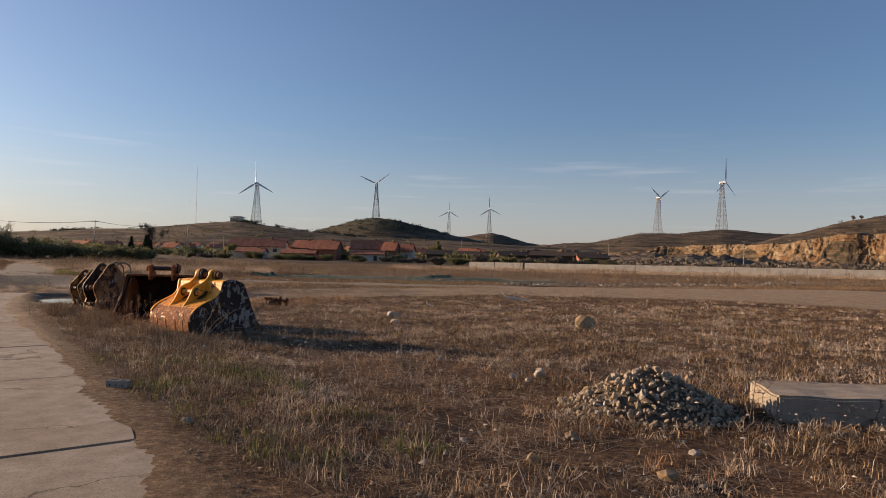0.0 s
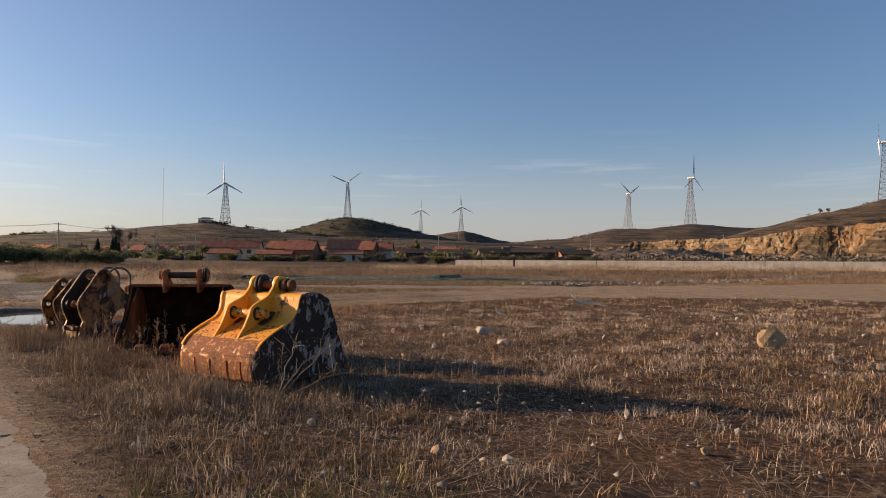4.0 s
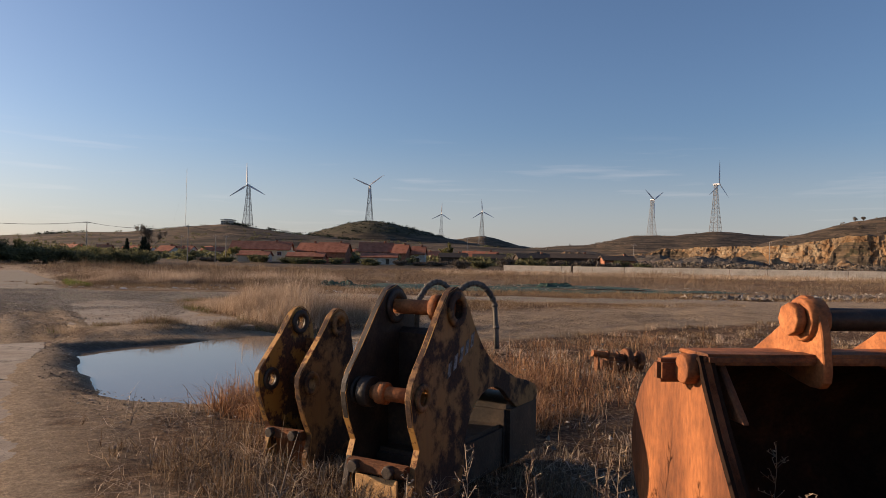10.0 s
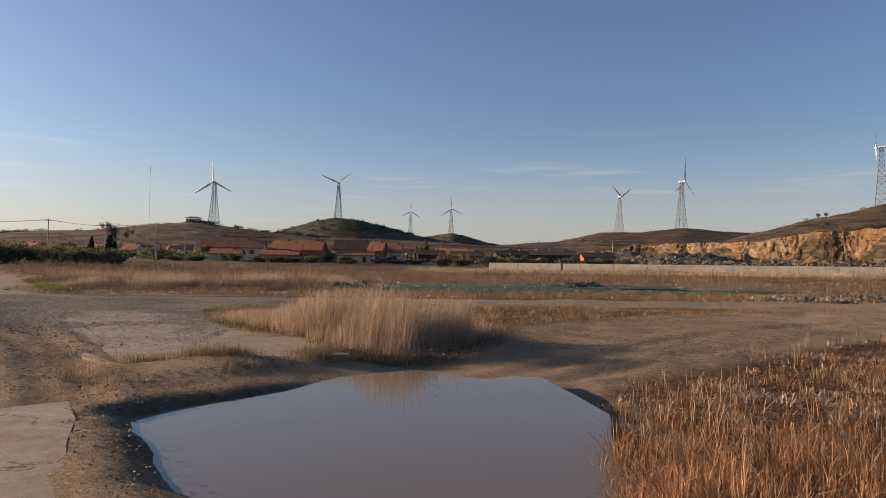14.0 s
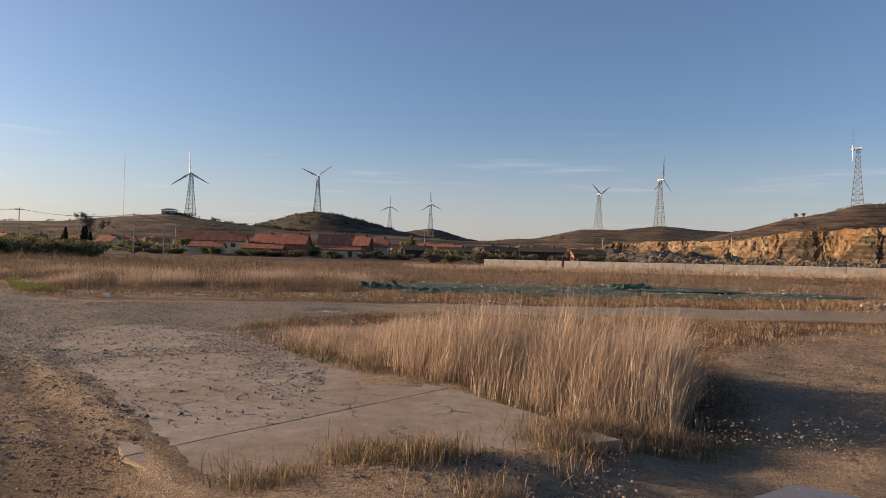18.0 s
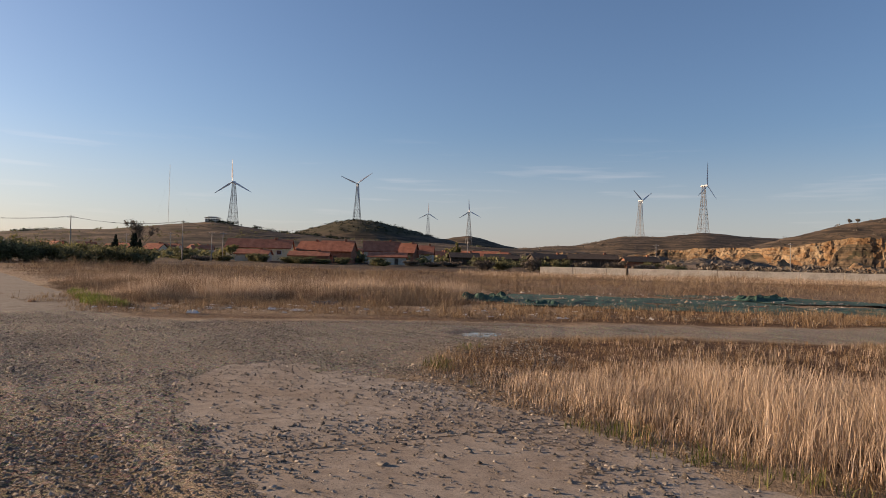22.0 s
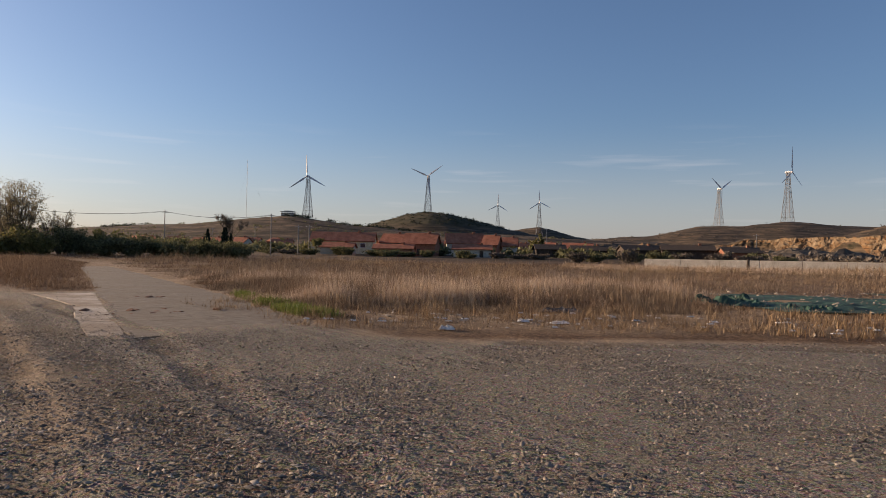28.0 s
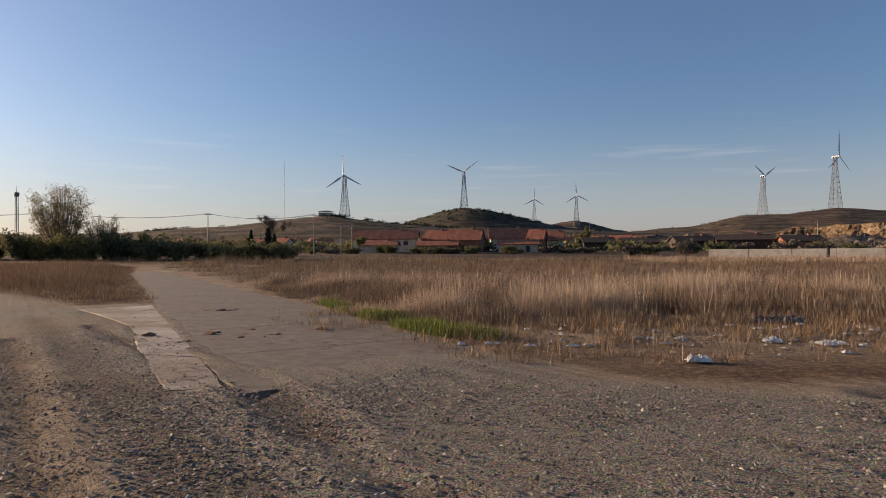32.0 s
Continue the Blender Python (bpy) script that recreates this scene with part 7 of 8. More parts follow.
# low dry tufts on the litter-strewn edge of the waste ground
bx, by = scatter([(-36, 54.5), (-30.2, 48.4), (-20, 49.4), (8, 49.8), (9, 56), (-18, 58), (-29, 54), (-35, 57)], 4200, 86, lambda x, y, nr: nr.random(len(x)) < 0.1 + 0.9 * soft(fractal(x / 1.4, y / 1.4, 87), 0.4, 0.58))
gx, gy = tufts(bx, by, 10, 0.06, 88)
lot = nr0.random(len(gx))
for nm, mt, sel in (("edge_tufts", M_DRY, lot < 0.6), ("edge_straw", M_TAN, lot >= 0.6)):
    k = sel.sum()
    blades(nm, gx[sel], gy[sel], nr0.uniform(0.05, 0.34, k) * (0.4 + 0.9 * value_noise(gx[sel] / 0.7, gy[sel] / 0.7, 89)), nr0.uniform(0.006, 0.014, k), mt, 90, 0.9, "low dry tufts along the waste ground's edge", segs=1)

# ---- stones, scraps, nets and litter ----
M_OCHRE_STONE = mottled("ochre_stone", (0.20, 0.135, 0.075), (0.31, 0.22, 0.13), (0.42, 0.32, 0.21), 3, 30)
M_PALE_STONE = mottled("pale_stone", (0.22, 0.19, 0.155), (0.33, 0.29, 0.24), (0.44, 0.40, 0.34), 3, 30)


M_RUBBLE = mottled("rubble_stone", (0.17, 0.130, 0.088), (0.28, 0.225, 0.158), (0.40, 0.335, 0.25), 3, 30)
M_DIRT = mottled("rubble_dirt", (0.06, 0.045, 0.033), (0.11, 0.085, 0.062), (0.18, 0.14, 0.105), 6, 50, 0.95, 0, 0.8, 0.03)


def stone(x, y, size, seed, mat, label, group="loose stones in the field", name="stone", sink=0.25, flat=0.7):
    r = random.Random(seed)
    bm = rock(r, size, flat, 2 if size > 0.12 else 1)
    low = min(v.co.z for v in bm.verts)
    th = tagged(new(name), label, "stone", group)
    th.matrix_basis = pose(x, y, ground_z(x, y) - low * (1 - sink), 0, 0, r.uniform(0, 360))
    part("stone_body", bm, mat, th)
    return th


stone(3.93, 17.9, 0.34, 1, M_OCHRE_STONE, "large ochre boulder standing in dry grass", flat=0.9)
stone(1.43, 8.8, 0.14, 2, M_PALE_STONE, "pale angular stone in dry grass")
stone(0.95, 8.6, 0.12, 3, M_STONE, "grey angular stone in dry grass")
stone(1.23, 4.6, 0.09, 4, M_OCHRE_STONE, "ochre stone in dry grass")
stone(-1.86, 18.6, 0.20, 5, M_PALE_STONE, "flat pale stone in dry grass", flat=0.4)
stone(-2.11, 20.7, 0.34, 6, M_STONE, "broad flat grey stone in dry grass", flat=0.35)
stone(0.66, 3.3, 0.11, 7, M_OCHRE_STONE, "small ochre stone in dry grass")
stone(-2.73, 4.0, 0.07, 8, M_PALE_STONE, "pale stone beside the road")
rr = random.Random(50)
for i in range(210):
    x, y = rr.uniform(-5, 13), rr.uniform(2, 28)
    if float(right_of_road(np.array([x]), np.array([y]))[0]) < 1.2 or math.hypot(x - 2.6, y - 6.5) < 1.5 or math.hypot(x + 5.6, y - 14.0) < 1.8 or math.hypot(x + 8.2, y - 16) < 1.8 or (3.4 < x < 7.2 and 5 < y < 7.6):
        continue
    m_ = rr.choice((M_STONE, M_PALE_STONE, M_OCHRE_STONE))
    stone(x, y, rr.uniform(0.03, 0.11), 100 + i, m_, "small broken stone lying in dry grass")

# rubble pile
pile_at = (2.6, 6.55)
pile = thing("rubble_pile", "heap of broken grey and ochre stones on dry grass", "rubble", pose(pile_at[0], pile_at[1], ground_z(*pile_at)))
stock = {}
for k in range(12):
    bm = rock(random.Random(700 + k), 1.0, 0.7, 1)
    me = bpy.data.meshes.new("stone")
    bm.to_mesh(me)
    bm.free()
    me.materials.append((M_RUBBLE, M_STONE, M_OCHRE_STONE, M_RUBBLE)[k % 4])
    stock[k] = me


def pile_height(dx, dy):
    d = math.hypot(dx / 1.12, dy / 1.0)
    return 0.60 * max(0.0, 1 - d) ** 0.9


count = 0
while count < 300:
    a, d = rr.uniform(0, math.tau), math.sqrt(rr.random()) * 1.08
    dx, dy = 1.12 * d * math.cos(a), 1.0 * d * math.sin(a)
    s = rr.choice((rr.uniform(0.03, 0.055), rr.uniform(0.035, 0.065), rr.uniform(0.05, 0.095))) if d < 0.95 else rr.uniform(0.03, 0.08)
    ob = new("stone", stock[rr.randrange(12)])
    ob.parent = pile
    ob.matrix_basis = pose(dx, dy, pile_height(dx, dy) + s * 0.25, rr.uniform(0, 360), rr.uniform(0, 360), rr.uniform(0, 360)) @ Matrix.Diagonal((s, s, s, 1))
    count += 1
bm = bmesh.new()
grid = [[bm.verts.new((1.1 * u / 9, 0.98 * v / 9, pile_height(1.1 * u / 9, 0.98 * v / 9) - 0.03)) for v in range(-9, 10)] for u in range(-9, 10)]
for u in range(18):
    for v in range(18):
        bm.faces.new((grid[u][v], grid[u + 1][v], grid[u + 1][v + 1], grid[u][v + 1]))
part("fine_rubble", bm, M_DIRT, pile)
bm = bmesh.new()
bits = [rock(random.Random(760 + k), 1.0, 0.7, 1) for k in range(3)]
for q in range(800):
    a, d = rr.uniform(0, math.tau), math.sqrt(rr.random()) * 1.12
    dx, dy, s_ = 1.12 * d * math.cos(a), 1.0 * d * math.sin(a), rr.uniform(0.014, 0.042)
    m_ = pose(dx, dy, pile_height(dx, dy) + s_ * 0.4, rr.uniform(0, 360), rr.uniform(0, 360), 0) @ Matrix.Diagonal((s_, s_, s_, 1))
    src = bits[q % 3]
    src.verts.ensure_lookup_table()
    vs_ = [bm.verts.new(m_ @ v.co) for v in src.verts]
    for f in src.faces:
        bm.faces.new([vs_[v.index] for v in f.verts])
part("small_rubble", bm, M_RUBBLE, pile)["kind"] = "stuff"


def chips(name, x, y, size, mats, seed, label, lift=0.42):
    """Many small chips of stone joined as one mesh."""
    nr = np.random.default_rng(seed)
    n = len(x)
    octa = np.array([(1, 0, 0), (-1, 0, 0), (0, 1, 0), (0, -1, 0), (0, 0, 1)], float)
    tri = np.array([(0, 2, 4), (2, 1, 4), (1, 3, 4), (3, 0, 4)])
    v = octa[None] * nr.uniform(0.5, 1.2, (n, 5, 1)) + nr.normal(0, 0.22, (n, 5, 3))
    v *= nr.uniform(0.6, 1.3, (n, 1, 3)) * np.array([1, 1, 0.65])
    a = nr.uniform(0, math.tau, n)
    c, s = np.cos(a)[:, None], np.sin(a)[:, None]
    v = np.stack([v[..., 0] * c - v[..., 1] * s, v[..., 0] * s + v[..., 1] * c, v[..., 2]], -1) * np.broadcast_to(size, n)[:, None, None]
    v += np.stack([x, y, np.maximum(terrain(x, y), -0.004 - 0.02 * (y < 30)) + np.broadcast_to(size, n) * (lift - 0.2)], 1)[:, None]
    f = (tri[None] + 5 * np.arange(n)[:, None, None]).reshape(-1, 3)
    return tagged(big_mesh(name, v.reshape(-1, 3), np.zeros((0, 4), int), mats, None, f), label, "gravel", kind="stuff")


M_CHIPS = blade_mat("gravel_chips", [(0, (0.07, 0.060, 0.048)), (0.4, (0.165, 0.141, 0.112)), (0.85, (0.28, 0.243, 0.195)), (1, (0.43, 0.38, 0.315))], 0.9)
M_GRIT = blade_mat("dark_grit", [(0, (0.07, 0.05, 0.036)), (0.5, (0.14, 0.105, 0.075)), (0.9, (0.22, 0.17, 0.125)), (1, (0.32, 0.27, 0.21))], 0.95)
nr1 = np.random.default_rng(9)


def yard_keep(x, y, nr):
    d = np.hypot(x + 28.5, y - 39)
    return (signed(LANE, x, y) < 0.1) & ~inside(APRON[0], x, y) & (nr.random(len(x)) < np.clip(1.35 - d / 13, 0.03, 1)) & (nr.random(len(x)) < 0.25 + 0.75 * soft(fractal(x / 2, y / 2, 51), 0.35, 0.6))


cx, cy = scatter([(-18, 30), (-18, 48.6), (-26.2, 46.2), (-29.8, 47.6), (-33, 51.4), (-36.5, 56), (-52, 60), (-52, 30), (-24, 27)], 230000, 52, yard_keep)
chips("yard_gravel", cx, cy, nr1.uniform(0.009, 0.021, len(cx)) * nr1.uniform(0.5, 1.7, len(cx)), M_CHIPS, 53, "loose gravel over the yard")
cx, cy = scatter([(-26, 27), (-17.5, 29), (-20, 38), (-25, 42), (-30, 38)], 2600, 54)
chips("road_grit", cx, cy, nr1.uniform(0.004, 0.010, len(cx)), M_CHIPS, 55, "grit scattered over the concrete apron")
cx, cy = scatter(FIELD, 9000, 56, lambda x, y, nr: nr.random(len(x)) < np.clip(1.2 - np.hypot(x + 1, y - 6) / 20, 0.1, 1))
chips("field_grit", cx, cy, nr1.uniform(0.008, 0.034, len(cx)) * nr1.uniform(0.5, 1.5, len(cx)), M_CHIPS, 57, "small stones scattered through the field")
cx, cy = scatter([(-19.2, 26.8), (-13, 19), (-10, 13.8), (-9, 14.4), (-12.0, 19), (-17.5, 27.4)], 4000, 58, lambda x, y, nr: signed(POND, x, y) < -0.15)
chips("verge_grit", cx, cy, nr1.uniform(0.006, 0.018, len(cx)), M_CHIPS, 59, "grit and clods on the dirt verge")
cx, cy = scatter([(-14.6, 26.8), (-11, 26.5), (-4, 34), (10, 38), (10, 46), (-3, 42), (-11, 36), (-13.6, 30)], 6000, 60)
chips("track_grit", cx, cy, nr1.uniform(0.005, 0.018, len(cx)), M_GRIT, 61, "small stones on the dirt track")
cx, cy = scatter([(-6.6, 8.6), (-4.0, 5.2), (-1.0, 1.2), (2.2, -1.6), (3.2, -1.2), (0, 2.2), (-3.0, 5.9), (-5.6, 9.2), (-8.6, 13.2), (-10.4, 14.4), (-10.2, 13.4)], 9000, 64)
chips("verge_clods", cx, cy, nr1.uniform(0.006, 0.022, len(cx)), M_GRIT, 65, "brown clods and grit along the road's edge")
# windrow of broken stone past the track
u = nr1.uniform(0, 1, 2600)
cx, cy = 4 + 49 * u + nr1.normal(0, 0.7, 2600), 50.5 + 46 * u**1.5 + nr1.normal(0, 0.9, 2600)
chips("stone_windrow", cx, cy, nr1.uniform(0.05, 0.24, 2600), M_CHIPS, 62, "long low row of broken stone and rubble", 0.5)
u = nr1.uniform(0, 1, 900)
cx, cy = -30 + 36 * u + nr1.normal(0, 1.2, 900), 51.6 - 0.8 * u + nr1.normal(0, 0.9, 900)
chips("rubble_band", cx, cy, nr1.uniform(0.02, 0.07, 900), M_CHIPS, 63, "thin band of rubble along the track edge", 0.4)

# concrete block beside the pile
cb2 = thing("concrete_block", "broken pale concrete slab lying in dry weeds", "concrete slab", pose(4.12, 6.05, ground_z(4.8, 6.4) - 0.10, 1, 0, -7))
bm = block(0, 2.9, 0, 1.15, 0, 0.44, 0.03, 2)
bmesh.ops.subdivide_edges(bm, edges=[e for e in bm.edges if e.calc_length() > 0.3], cuts=7, use_grid_fill=True)
for v in bm.verts:
    nz = noise.noise(v.co * 3.1) * 0.035 + noise.noise(v.co * 9) * 0.012
    v.co += Vector((nz, nz * 0.7, nz * 0.6))
part("slab_body", bm, M_CONC, cb2)


def crumpled(name, label, category, x, y, w, d, h, seed, mat, parts="sheet", n=22, lift=0.02, rz=0.0, group=""):
    """A creased sheet lying on the ground."""
    th = thing(name, label, category, pose(x, y, ground_z(x, y) + lift, 0, 0, rz), group)
    bm = bmesh.new()
    vs = []
    for i in range(n + 1):
        row = []
        for j in range(n + 1):
            a, b = i / n - 0.5, j / n - 0.5
            q = Vector((a * 5 + seed, b * 5, seed * 0.37))
            fade = min(1, 5 * (0.5 - max(abs(a), abs(b))) + 0.15)
            z = h * fade * (0.5 + abs(noise.noise(q)) * 1.4 + 0.5 * noise.noise(q * 2.7) + 0.25 * noise.noise(q * 6))
            edge = 0.10 * noise.noise(Vector((a * 7, b * 7, seed + 9)))
            row.append(bm.verts.new((w * (a + edge * 0.6), d * (b + edge * 0.5), max(0.0, z))))
        vs.append(row)
    for i in range(n):
        for j in range(n):
            bm.faces.new((vs[i][j], vs[i + 1][j], vs[i + 1][j + 1], vs[i][j + 1]))
    r = bmesh.ops.extrude_face_region(bm, geom=bm.faces[:])
    bmesh.ops.translate(bm, verts=[v for v in r["geom"] if isinstance(v, bmesh.types.BMVert)], vec=(0, 0, 0.006))
    bmesh.ops.recalc_face_normals(bm, faces=bm.faces)
    part(parts, bm, mat, th)
    return th


M_NET = mottled("green_dust_net", (0.010, 0.026, 0.020), (0.026, 0.068, 0.050), (0.060, 0.125, 0.092), 0.8, 14, 0.8, 0, 0.5, 0.03)
M_PLASTIC = mottled("dirty_white_plastic", (0.38, 0.37, 0.35), (0.50, 0.49, 0.46), (0.62, 0.61, 0.59), 4, 20, 0.5)
M_FILM = mottled("dusty_black_film", (0.018, 0.017, 0.017), (0.045, 0.043, 0.042), (0.16, 0.15, 0.14), 5, 20, 0.5)
NET = "dark green dust net lying crumpled on waste ground"
for i, (x, y, w, d, h, rz) in enumerate(((-13.5, 59.5, 7, 5, 0.22, 8), (-9.0, 57.5, 8, 4.5, 0.2, -5), (-3.5, 57.0, 8, 5, 0.24, 4), (2.0, 58.5, 8, 5, 0.11, 10), (-6.5, 64.5, 9, 6, 0.14, -8), (1.5, 65.5, 8, 5, 0.14, 3), (-12.5, 66.5, 7, 6, 0.13, 0), (8.0, 61.5, 6, 4, 0.12, 12), (-0.5, 70.5, 10, 5, 0.18, -4))):
    crumpled("dust_net", NET, "net", x, y, w, d, 0.38 * h, 3.1 + i * 1.7, M_NET, rz=rz, group="dust nets", n=26)
crumpled("dust_net", "heaped green dust net, knee high", "net", -17.5, 59.6, 2.6, 2.0, 0.30, 40.2, M_NET, group="dust nets")
crumpled("dust_net", "heaped green dust net, knee high", "net", -1.5, 66.0, 2.8, 2.0, 0.28, 42.2, M_NET, group="dust nets")
crumpled("dust_net", "heaped green dust net, knee high", "net", -15.2, 57.8, 1.8, 1.4, 0.18, 44.2, M_NET, group="dust nets")
def torn_strip(x, y, lines, width, seed, label):
    """Torn plastic ribbons caught on stems."""
    rnd = random.Random(seed)
    th = thing("plastic_sheet", label, "plastic sheet", pose(x, y, ground_z(x, y)))
    for line in lines:
        pts = line3(line)
        bm = bmesh.new()
        rows = []
        for i, p in enumerate(pts):
            p = Vector(p)
            w = width * (0.35 + 0.65 * math.sin(math.pi * (i + 0.4) / len(pts))) * rnd.uniform(0.7, 1.2)
            tw = rnd.uniform(-0.9, 0.9)
            side = Vector((0.25 * math.sin(tw), 0.4, math.cos(tw))) * w
            rows.append([bm.verts.new(p - side * 0.5), bm.verts.new(p + Vector((0, rnd.uniform(-0.03, 0.03), 0))), bm.verts.new(p + side * 0.5)])
        for a, b in zip(rows, rows[1:]):
            for k in range(2):
                bm.faces.new((a[k], b[k], b[k + 1], a[k + 1]))
        bmesh.ops.solidify(bm, geom=bm.faces[:], thickness=0.003)
        part("ribbon", bm, M_PLASTIC, th)
    for line in lines:
        for p in line:
            bm = bmesh.new()
            strut(bm, (p[0] + 0.03, p[1], -0.03), (p[0], p[1] + 0.02, p[2] + 0.10), 0.004, 3)
            part("stem", bm, M_GREY, th)


def line3(line):
    out = []
    for p, q in zip(line, line[1:]):
        out += [tuple(p[i] + (q[i] - p[i]) * k / 4 for i in range(3)) for k in range(4)]
    return [Vector(p) for p in out + [line[-1]]]


torn_strip(3.2, 30.6, [[(-0.95, 0, 0.62), (-0.75, 0.05, 0.40), (-0.45, 0, 0.30), (-0.1, -0.05, 0.26), (0.5, 0, 0.14)], [(-0.45, 0.02, 0.30), (-0.2, 0.05, 0.42)]], 0.15, 60, "torn white plastic strip caught on weeds")
torn_strip(-1.1, 26.4, [[(-0.14, 0, 0.42), (-0.1, 0.03, 0.22), (0.05, 0, 0.12), (0.22, 0, 0.10)]], 0.13, 62, "small white plastic scrap hanging on weeds")
crumpled("plastic_bag", "white plastic litter beside the track", "litter", -27.2, 48.8, 0.34, 0.22, 0.08, 64.3, M_PLASTIC, n=12, group="litter by the track")
crumpled("plastic_bag", "white plastic litter beside the track", "litter", -24.5, 50.9, 0.5, 0.3, 0.05, 65.3, M_PLASTIC, n=12, group="litter by the track")
crumpled("plastic_bag", "white plastic litter beside the track", "litter", -25.4, 51.1, 0.3, 0.2, 0.06, 66.3, M_PLASTIC, n=12, group="litter by the track")
crumpled("plastic_bag", "white plastic litter among weeds", "litter", -33.2, 63.5, 0.8, 0.3, 0.16, 67.3, M_PLASTIC, n=12, group="litter by the track")
crumpled("tarpaulin", "heap of black plastic film beside weeds", "litter", -24.1, 54.6, 1.3, 0.7, 0.10, 68.3, M_FILM, n=16)
rl = random.Random(31)
for i in range(64):
    x, y = rl.uniform(-31, -13), rl.uniform(49.8, 54.5)
    crumpled("litter_scrap", "small pale litter scrap on dirt", "litter", x, y, rl.uniform(0.08, 0.24), rl.uniform(0.07, 0.16), 0.03, 80 + i * 1.3, M_PLASTIC if rl.random() < 0.7 else M_PALE_STONE, n=6, group="litter by the track")

# clods on the lane
M_CLOD = mottled("red_clay_clod", (0.10, 0.05, 0.032), (0.17, 0.085, 0.055), (0.23, 0.12, 0.08), 3, 25)
for i in range(26):
    x, y = rl.gauss(-35.4, 0.9), rl.gauss(51.4, 0.5)
    if i > 20:
        x, y = rl.gauss(-37.8, 0.4), rl.gauss(57.2, 0.3)
    stone(x, y, rl.uniform(0.06, 0.2), 900 + i, M_CLOD, "flattened clay clod on the lane", "clay clods", "clay_clod", 0.3, 0.35)


def dry_branch(x, y, tips, seed, r0=0.012, name="dry_branch", label="bare pale branch leaning out of weeds"):
    rnd = random.Random(seed)
    th = thing(name, label, "branch", pose(x, y, ground_z(x, y) - 0.03))
    for tip in tips:
        p, pts = Vector((0, 0, 0)), [Vector((0, 0, 0))]
        for i in range(1, 8):
            u = i / 7
            pts.append(Vector(tip) * u + Vector((rnd.gauss(0, 0.02), rnd.gauss(0, 0.02), 0.10 * math.sin(u * 3) + rnd.gauss(0, 0.015))))
        limb = part("limb", tube_along(pts, r0, 6, 0.003), M_GREY, th)
        for k in range(7):
            i = rnd.randint(2, 6)
            d = Vector((rnd.gauss(0, 1), rnd.gauss(0, 1), rnd.uniform(0.1, 1.2))).normalized() * rnd.uniform(0.12, 0.4)
            part("twig", tube_along([pts[i], pts[i] + d * 0.5 + Vector((0, 0, 0.02)), pts[i] + d], 0.004, 4, 0.0015), M_GREY, limb)


dry_branch(-5.55, 11.9, [(0.95, 0.35, 0.85), (0.55, 0.1, 0.62), (1.25, 0.2, 0.35), (0.2, 0.35, 0.75)], 4)
dry_branch(-4.7, 12.4, [(0.4, 0.0, 0.6), (0.2, 0.3, 0.7)], 5, 0.008)
dry_branch(-11.3, 20.2, [(0.3, 0.2, 0.55), (-0.1, 0.1, 0.5), (0.45, 0, 0.3)], 6, 0.007)
dry_branch(3.62, 5.7, [(0.18, 0.2, 0.95), (-0.05, 0.1, 0.8), (0.3, 0.0, 0.6)], 7, 0.006)
dry_branch(-11.6, 15.6, [(0.5, 0.2, 0.55), (-0.2, 0.3, 0.45)], 8, 0.006)


# hollow concrete block lying on the verge
hollow = thing("hollow_block", "grey hollow concrete block lying on dry grass", "concrete block", pose(-4.30, 5.70, ground_z(-4.30, 5.70) - 0.05, 0, 0, -8) @ Matrix.Scale(0.70, 4))
M_BLOCK = mottled("grey_block", (0.17, 0.158, 0.14), (0.25, 0.235, 0.21), (0.34, 0.32, 0.29), 5, 50)
for x0 in (-0.20, -0.02, 0.16):
    part("web", block(x0, x0 + 0.04, 0.03, 0.16, 0.0, 0.19, 0.006), M_BLOCK, hollow)
for y0 in (0.0, 0.16):
    part("face_shell", block(-0.20, 0.20, y0, y0 + 0.035, 0.0, 0.19, 0.008, 2), M_BLOCK, hollow)
for k in range(3):
    part("air_hole", rod((-0.12 + 0.12 * k, -0.001, 0.11), (-0.12 + 0.12 * k, 0.02, 0.11), 0.016, seg=10, bevel=0.001), M_DARK_STEEL, hollow)

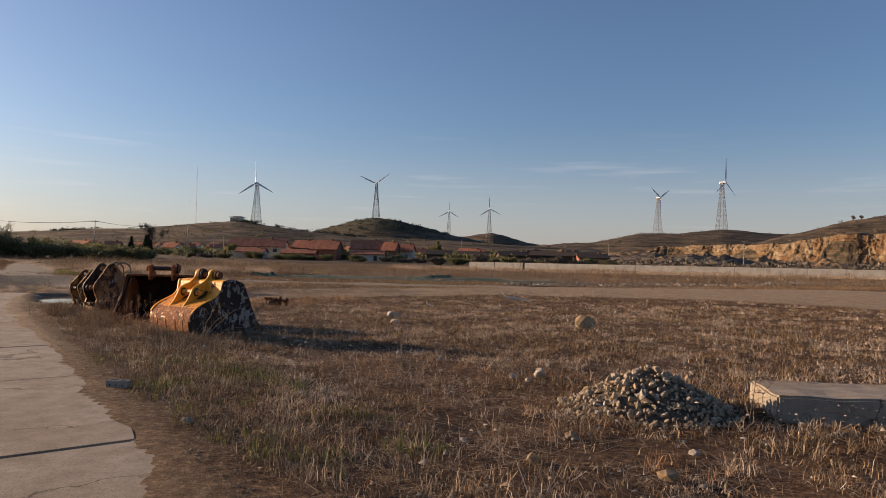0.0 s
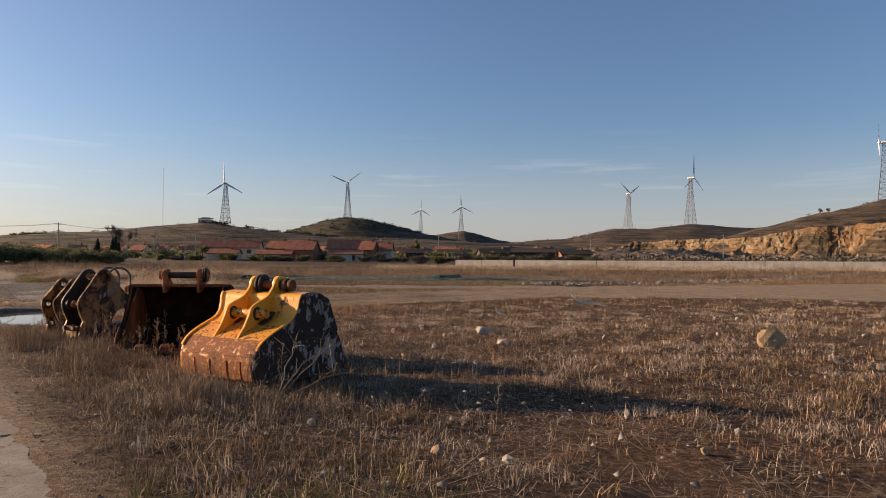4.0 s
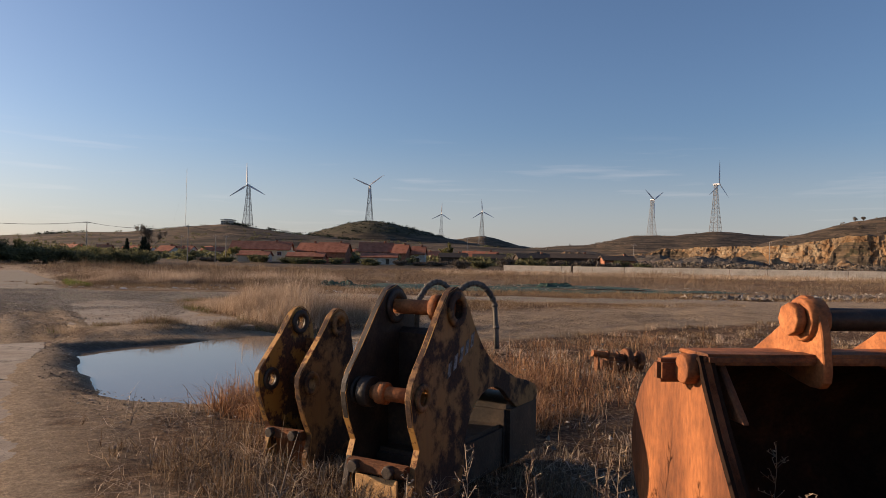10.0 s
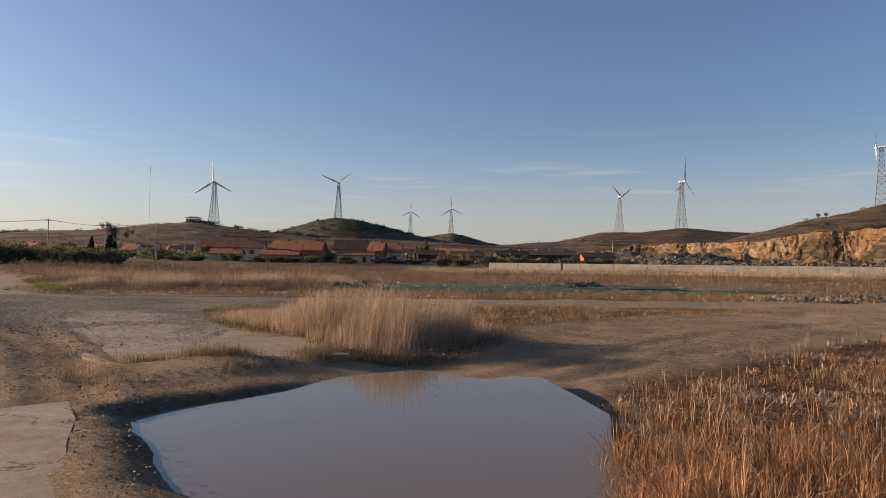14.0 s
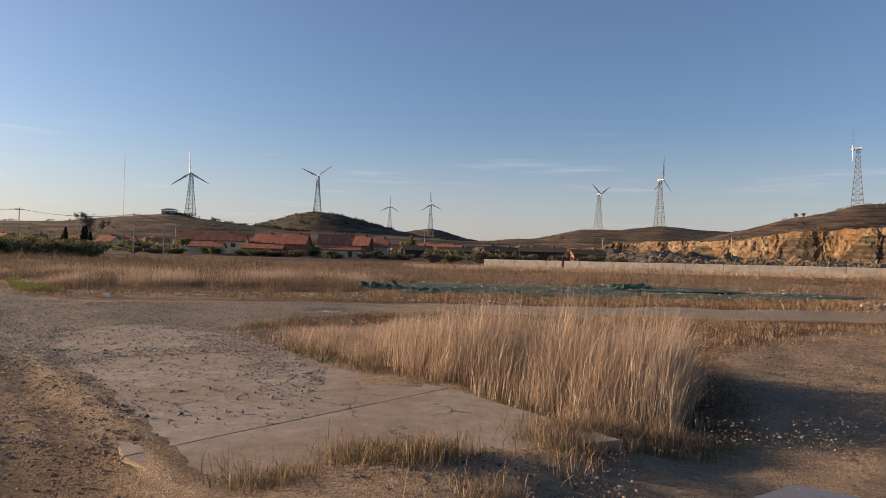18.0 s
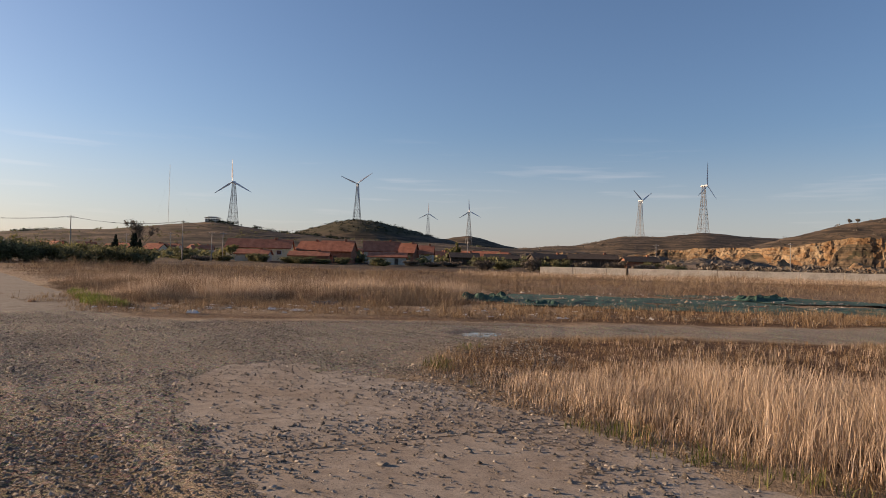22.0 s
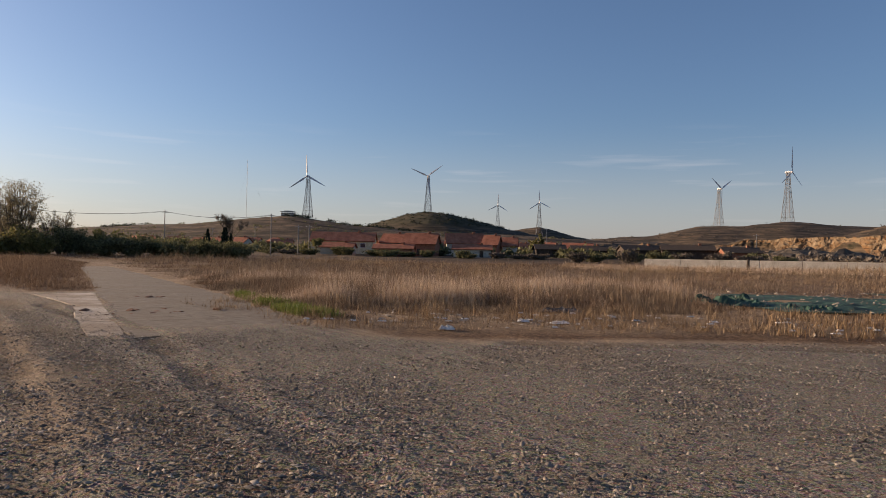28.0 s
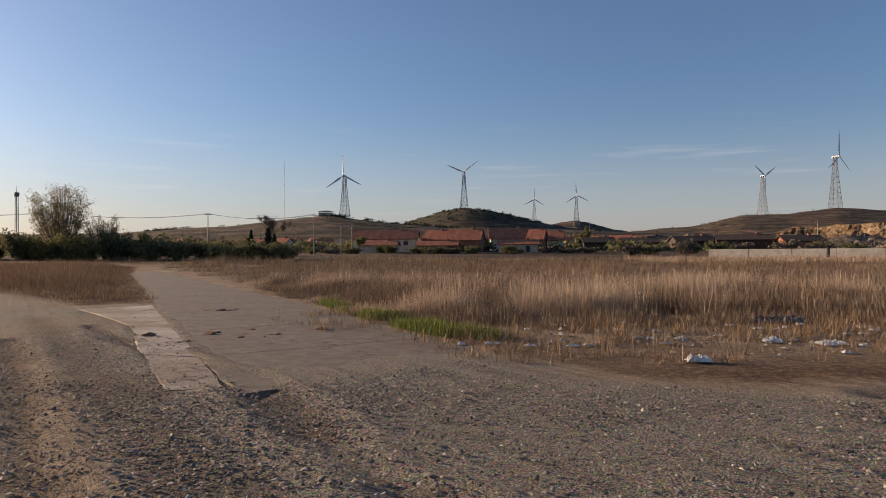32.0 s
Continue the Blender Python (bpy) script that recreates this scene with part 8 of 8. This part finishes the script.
# soil crumbs over the bare ground that the walk passes
CRUMBS = [([(-19.06, 27.30), (-16.89, 24.72), (-15.55, 22.13), (-13.37, 19.56), (-10.77, 15.78), (-9.36, 14.56), (-11.78, 18.57), (-13.57, 19.85), (-15.15, 21.14), (-17.08, 25.12)], 7000), ([(-16.03, 30.12), (-18.25, 27.90), (-15.43, 27.71), (-15.02, 29.31)], 1000), ([(-14.21, 29.53), (-11.79, 28.52), (-10.42, 27.86), (-5.11, 32.22), (-1.11, 35.45), (-4.80, 39.34), (-10.79, 36.37), (-12.41, 32.93)], 16000), ([(-18.46, 26.90), (-20.05, 31.69), (-23.24, 34.47), (-24.21, 36.26), (-26.79, 36.40), (-22.61, 27.66), (-19.02, 24.15)], 14000)]
for poly, count in CRUMBS:
    cx, cy = scatter(poly, count, 66, lambda x, y, nr: (signed(POND, x, y) < -0.1) & (nr.random(len(x)) < 0.15 + soft(fractal(x / 0.7, y / 0.7, 79), 0.35, 0.6)))
    chips("soil_crumbs", cx, cy, nr1.uniform(0.005, 0.02, len(cx)) * nr1.uniform(0.6, 1.5, len(cx)), M_GRIT, 67, "brown soil crumbs and grit on bare ground")
# larger clods on the puddle's banks and dirt over the apron's edges
cx, cy = scatter([(-18.2, 26.6), (-17.6, 24.6), (-15.4, 21.2), (-13.6, 19.2), (-12.6, 19.6), (-14.2, 20.8), (-15.9, 23.3), (-17.0, 25.2), (-15.6, 27.0), (-16.4, 27.8)], 1500, 68, lambda x, y, nr: signed(POND, x, y) < -0.25)
chips("bank_clods", cx, cy, nr1.uniform(0.006, 0.026, len(cx)), M_GRIT, 69, "wet earth clods on the puddle bank")
cx, cy = scatter(APRON_ALL, 9000, 70, lambda x, y, nr: nr.random(len(x)) < np.clip(1 - signed(APRON_ALL, x, y) / 0.8, 0.04, 1) * soft(fractal(x / 0.5, y / 0.5, 71), 0.3, 0.6))
chips("apron_dirt", cx, cy, nr1.uniform(0.003, 0.010, len(cx)), M_GRIT, 72, "dirt crumbs spread over the concrete's edges")
# debris on and round the nets
cx, cy = nr1.uniform(-16, 12, 900), nr1.uniform(55.5, 71, 900)
chips("net_debris", cx, cy, nr1.uniform(0.03, 0.11, 900), M_CHIPS, 73, "pale rubble and debris among the nets", 1.6)
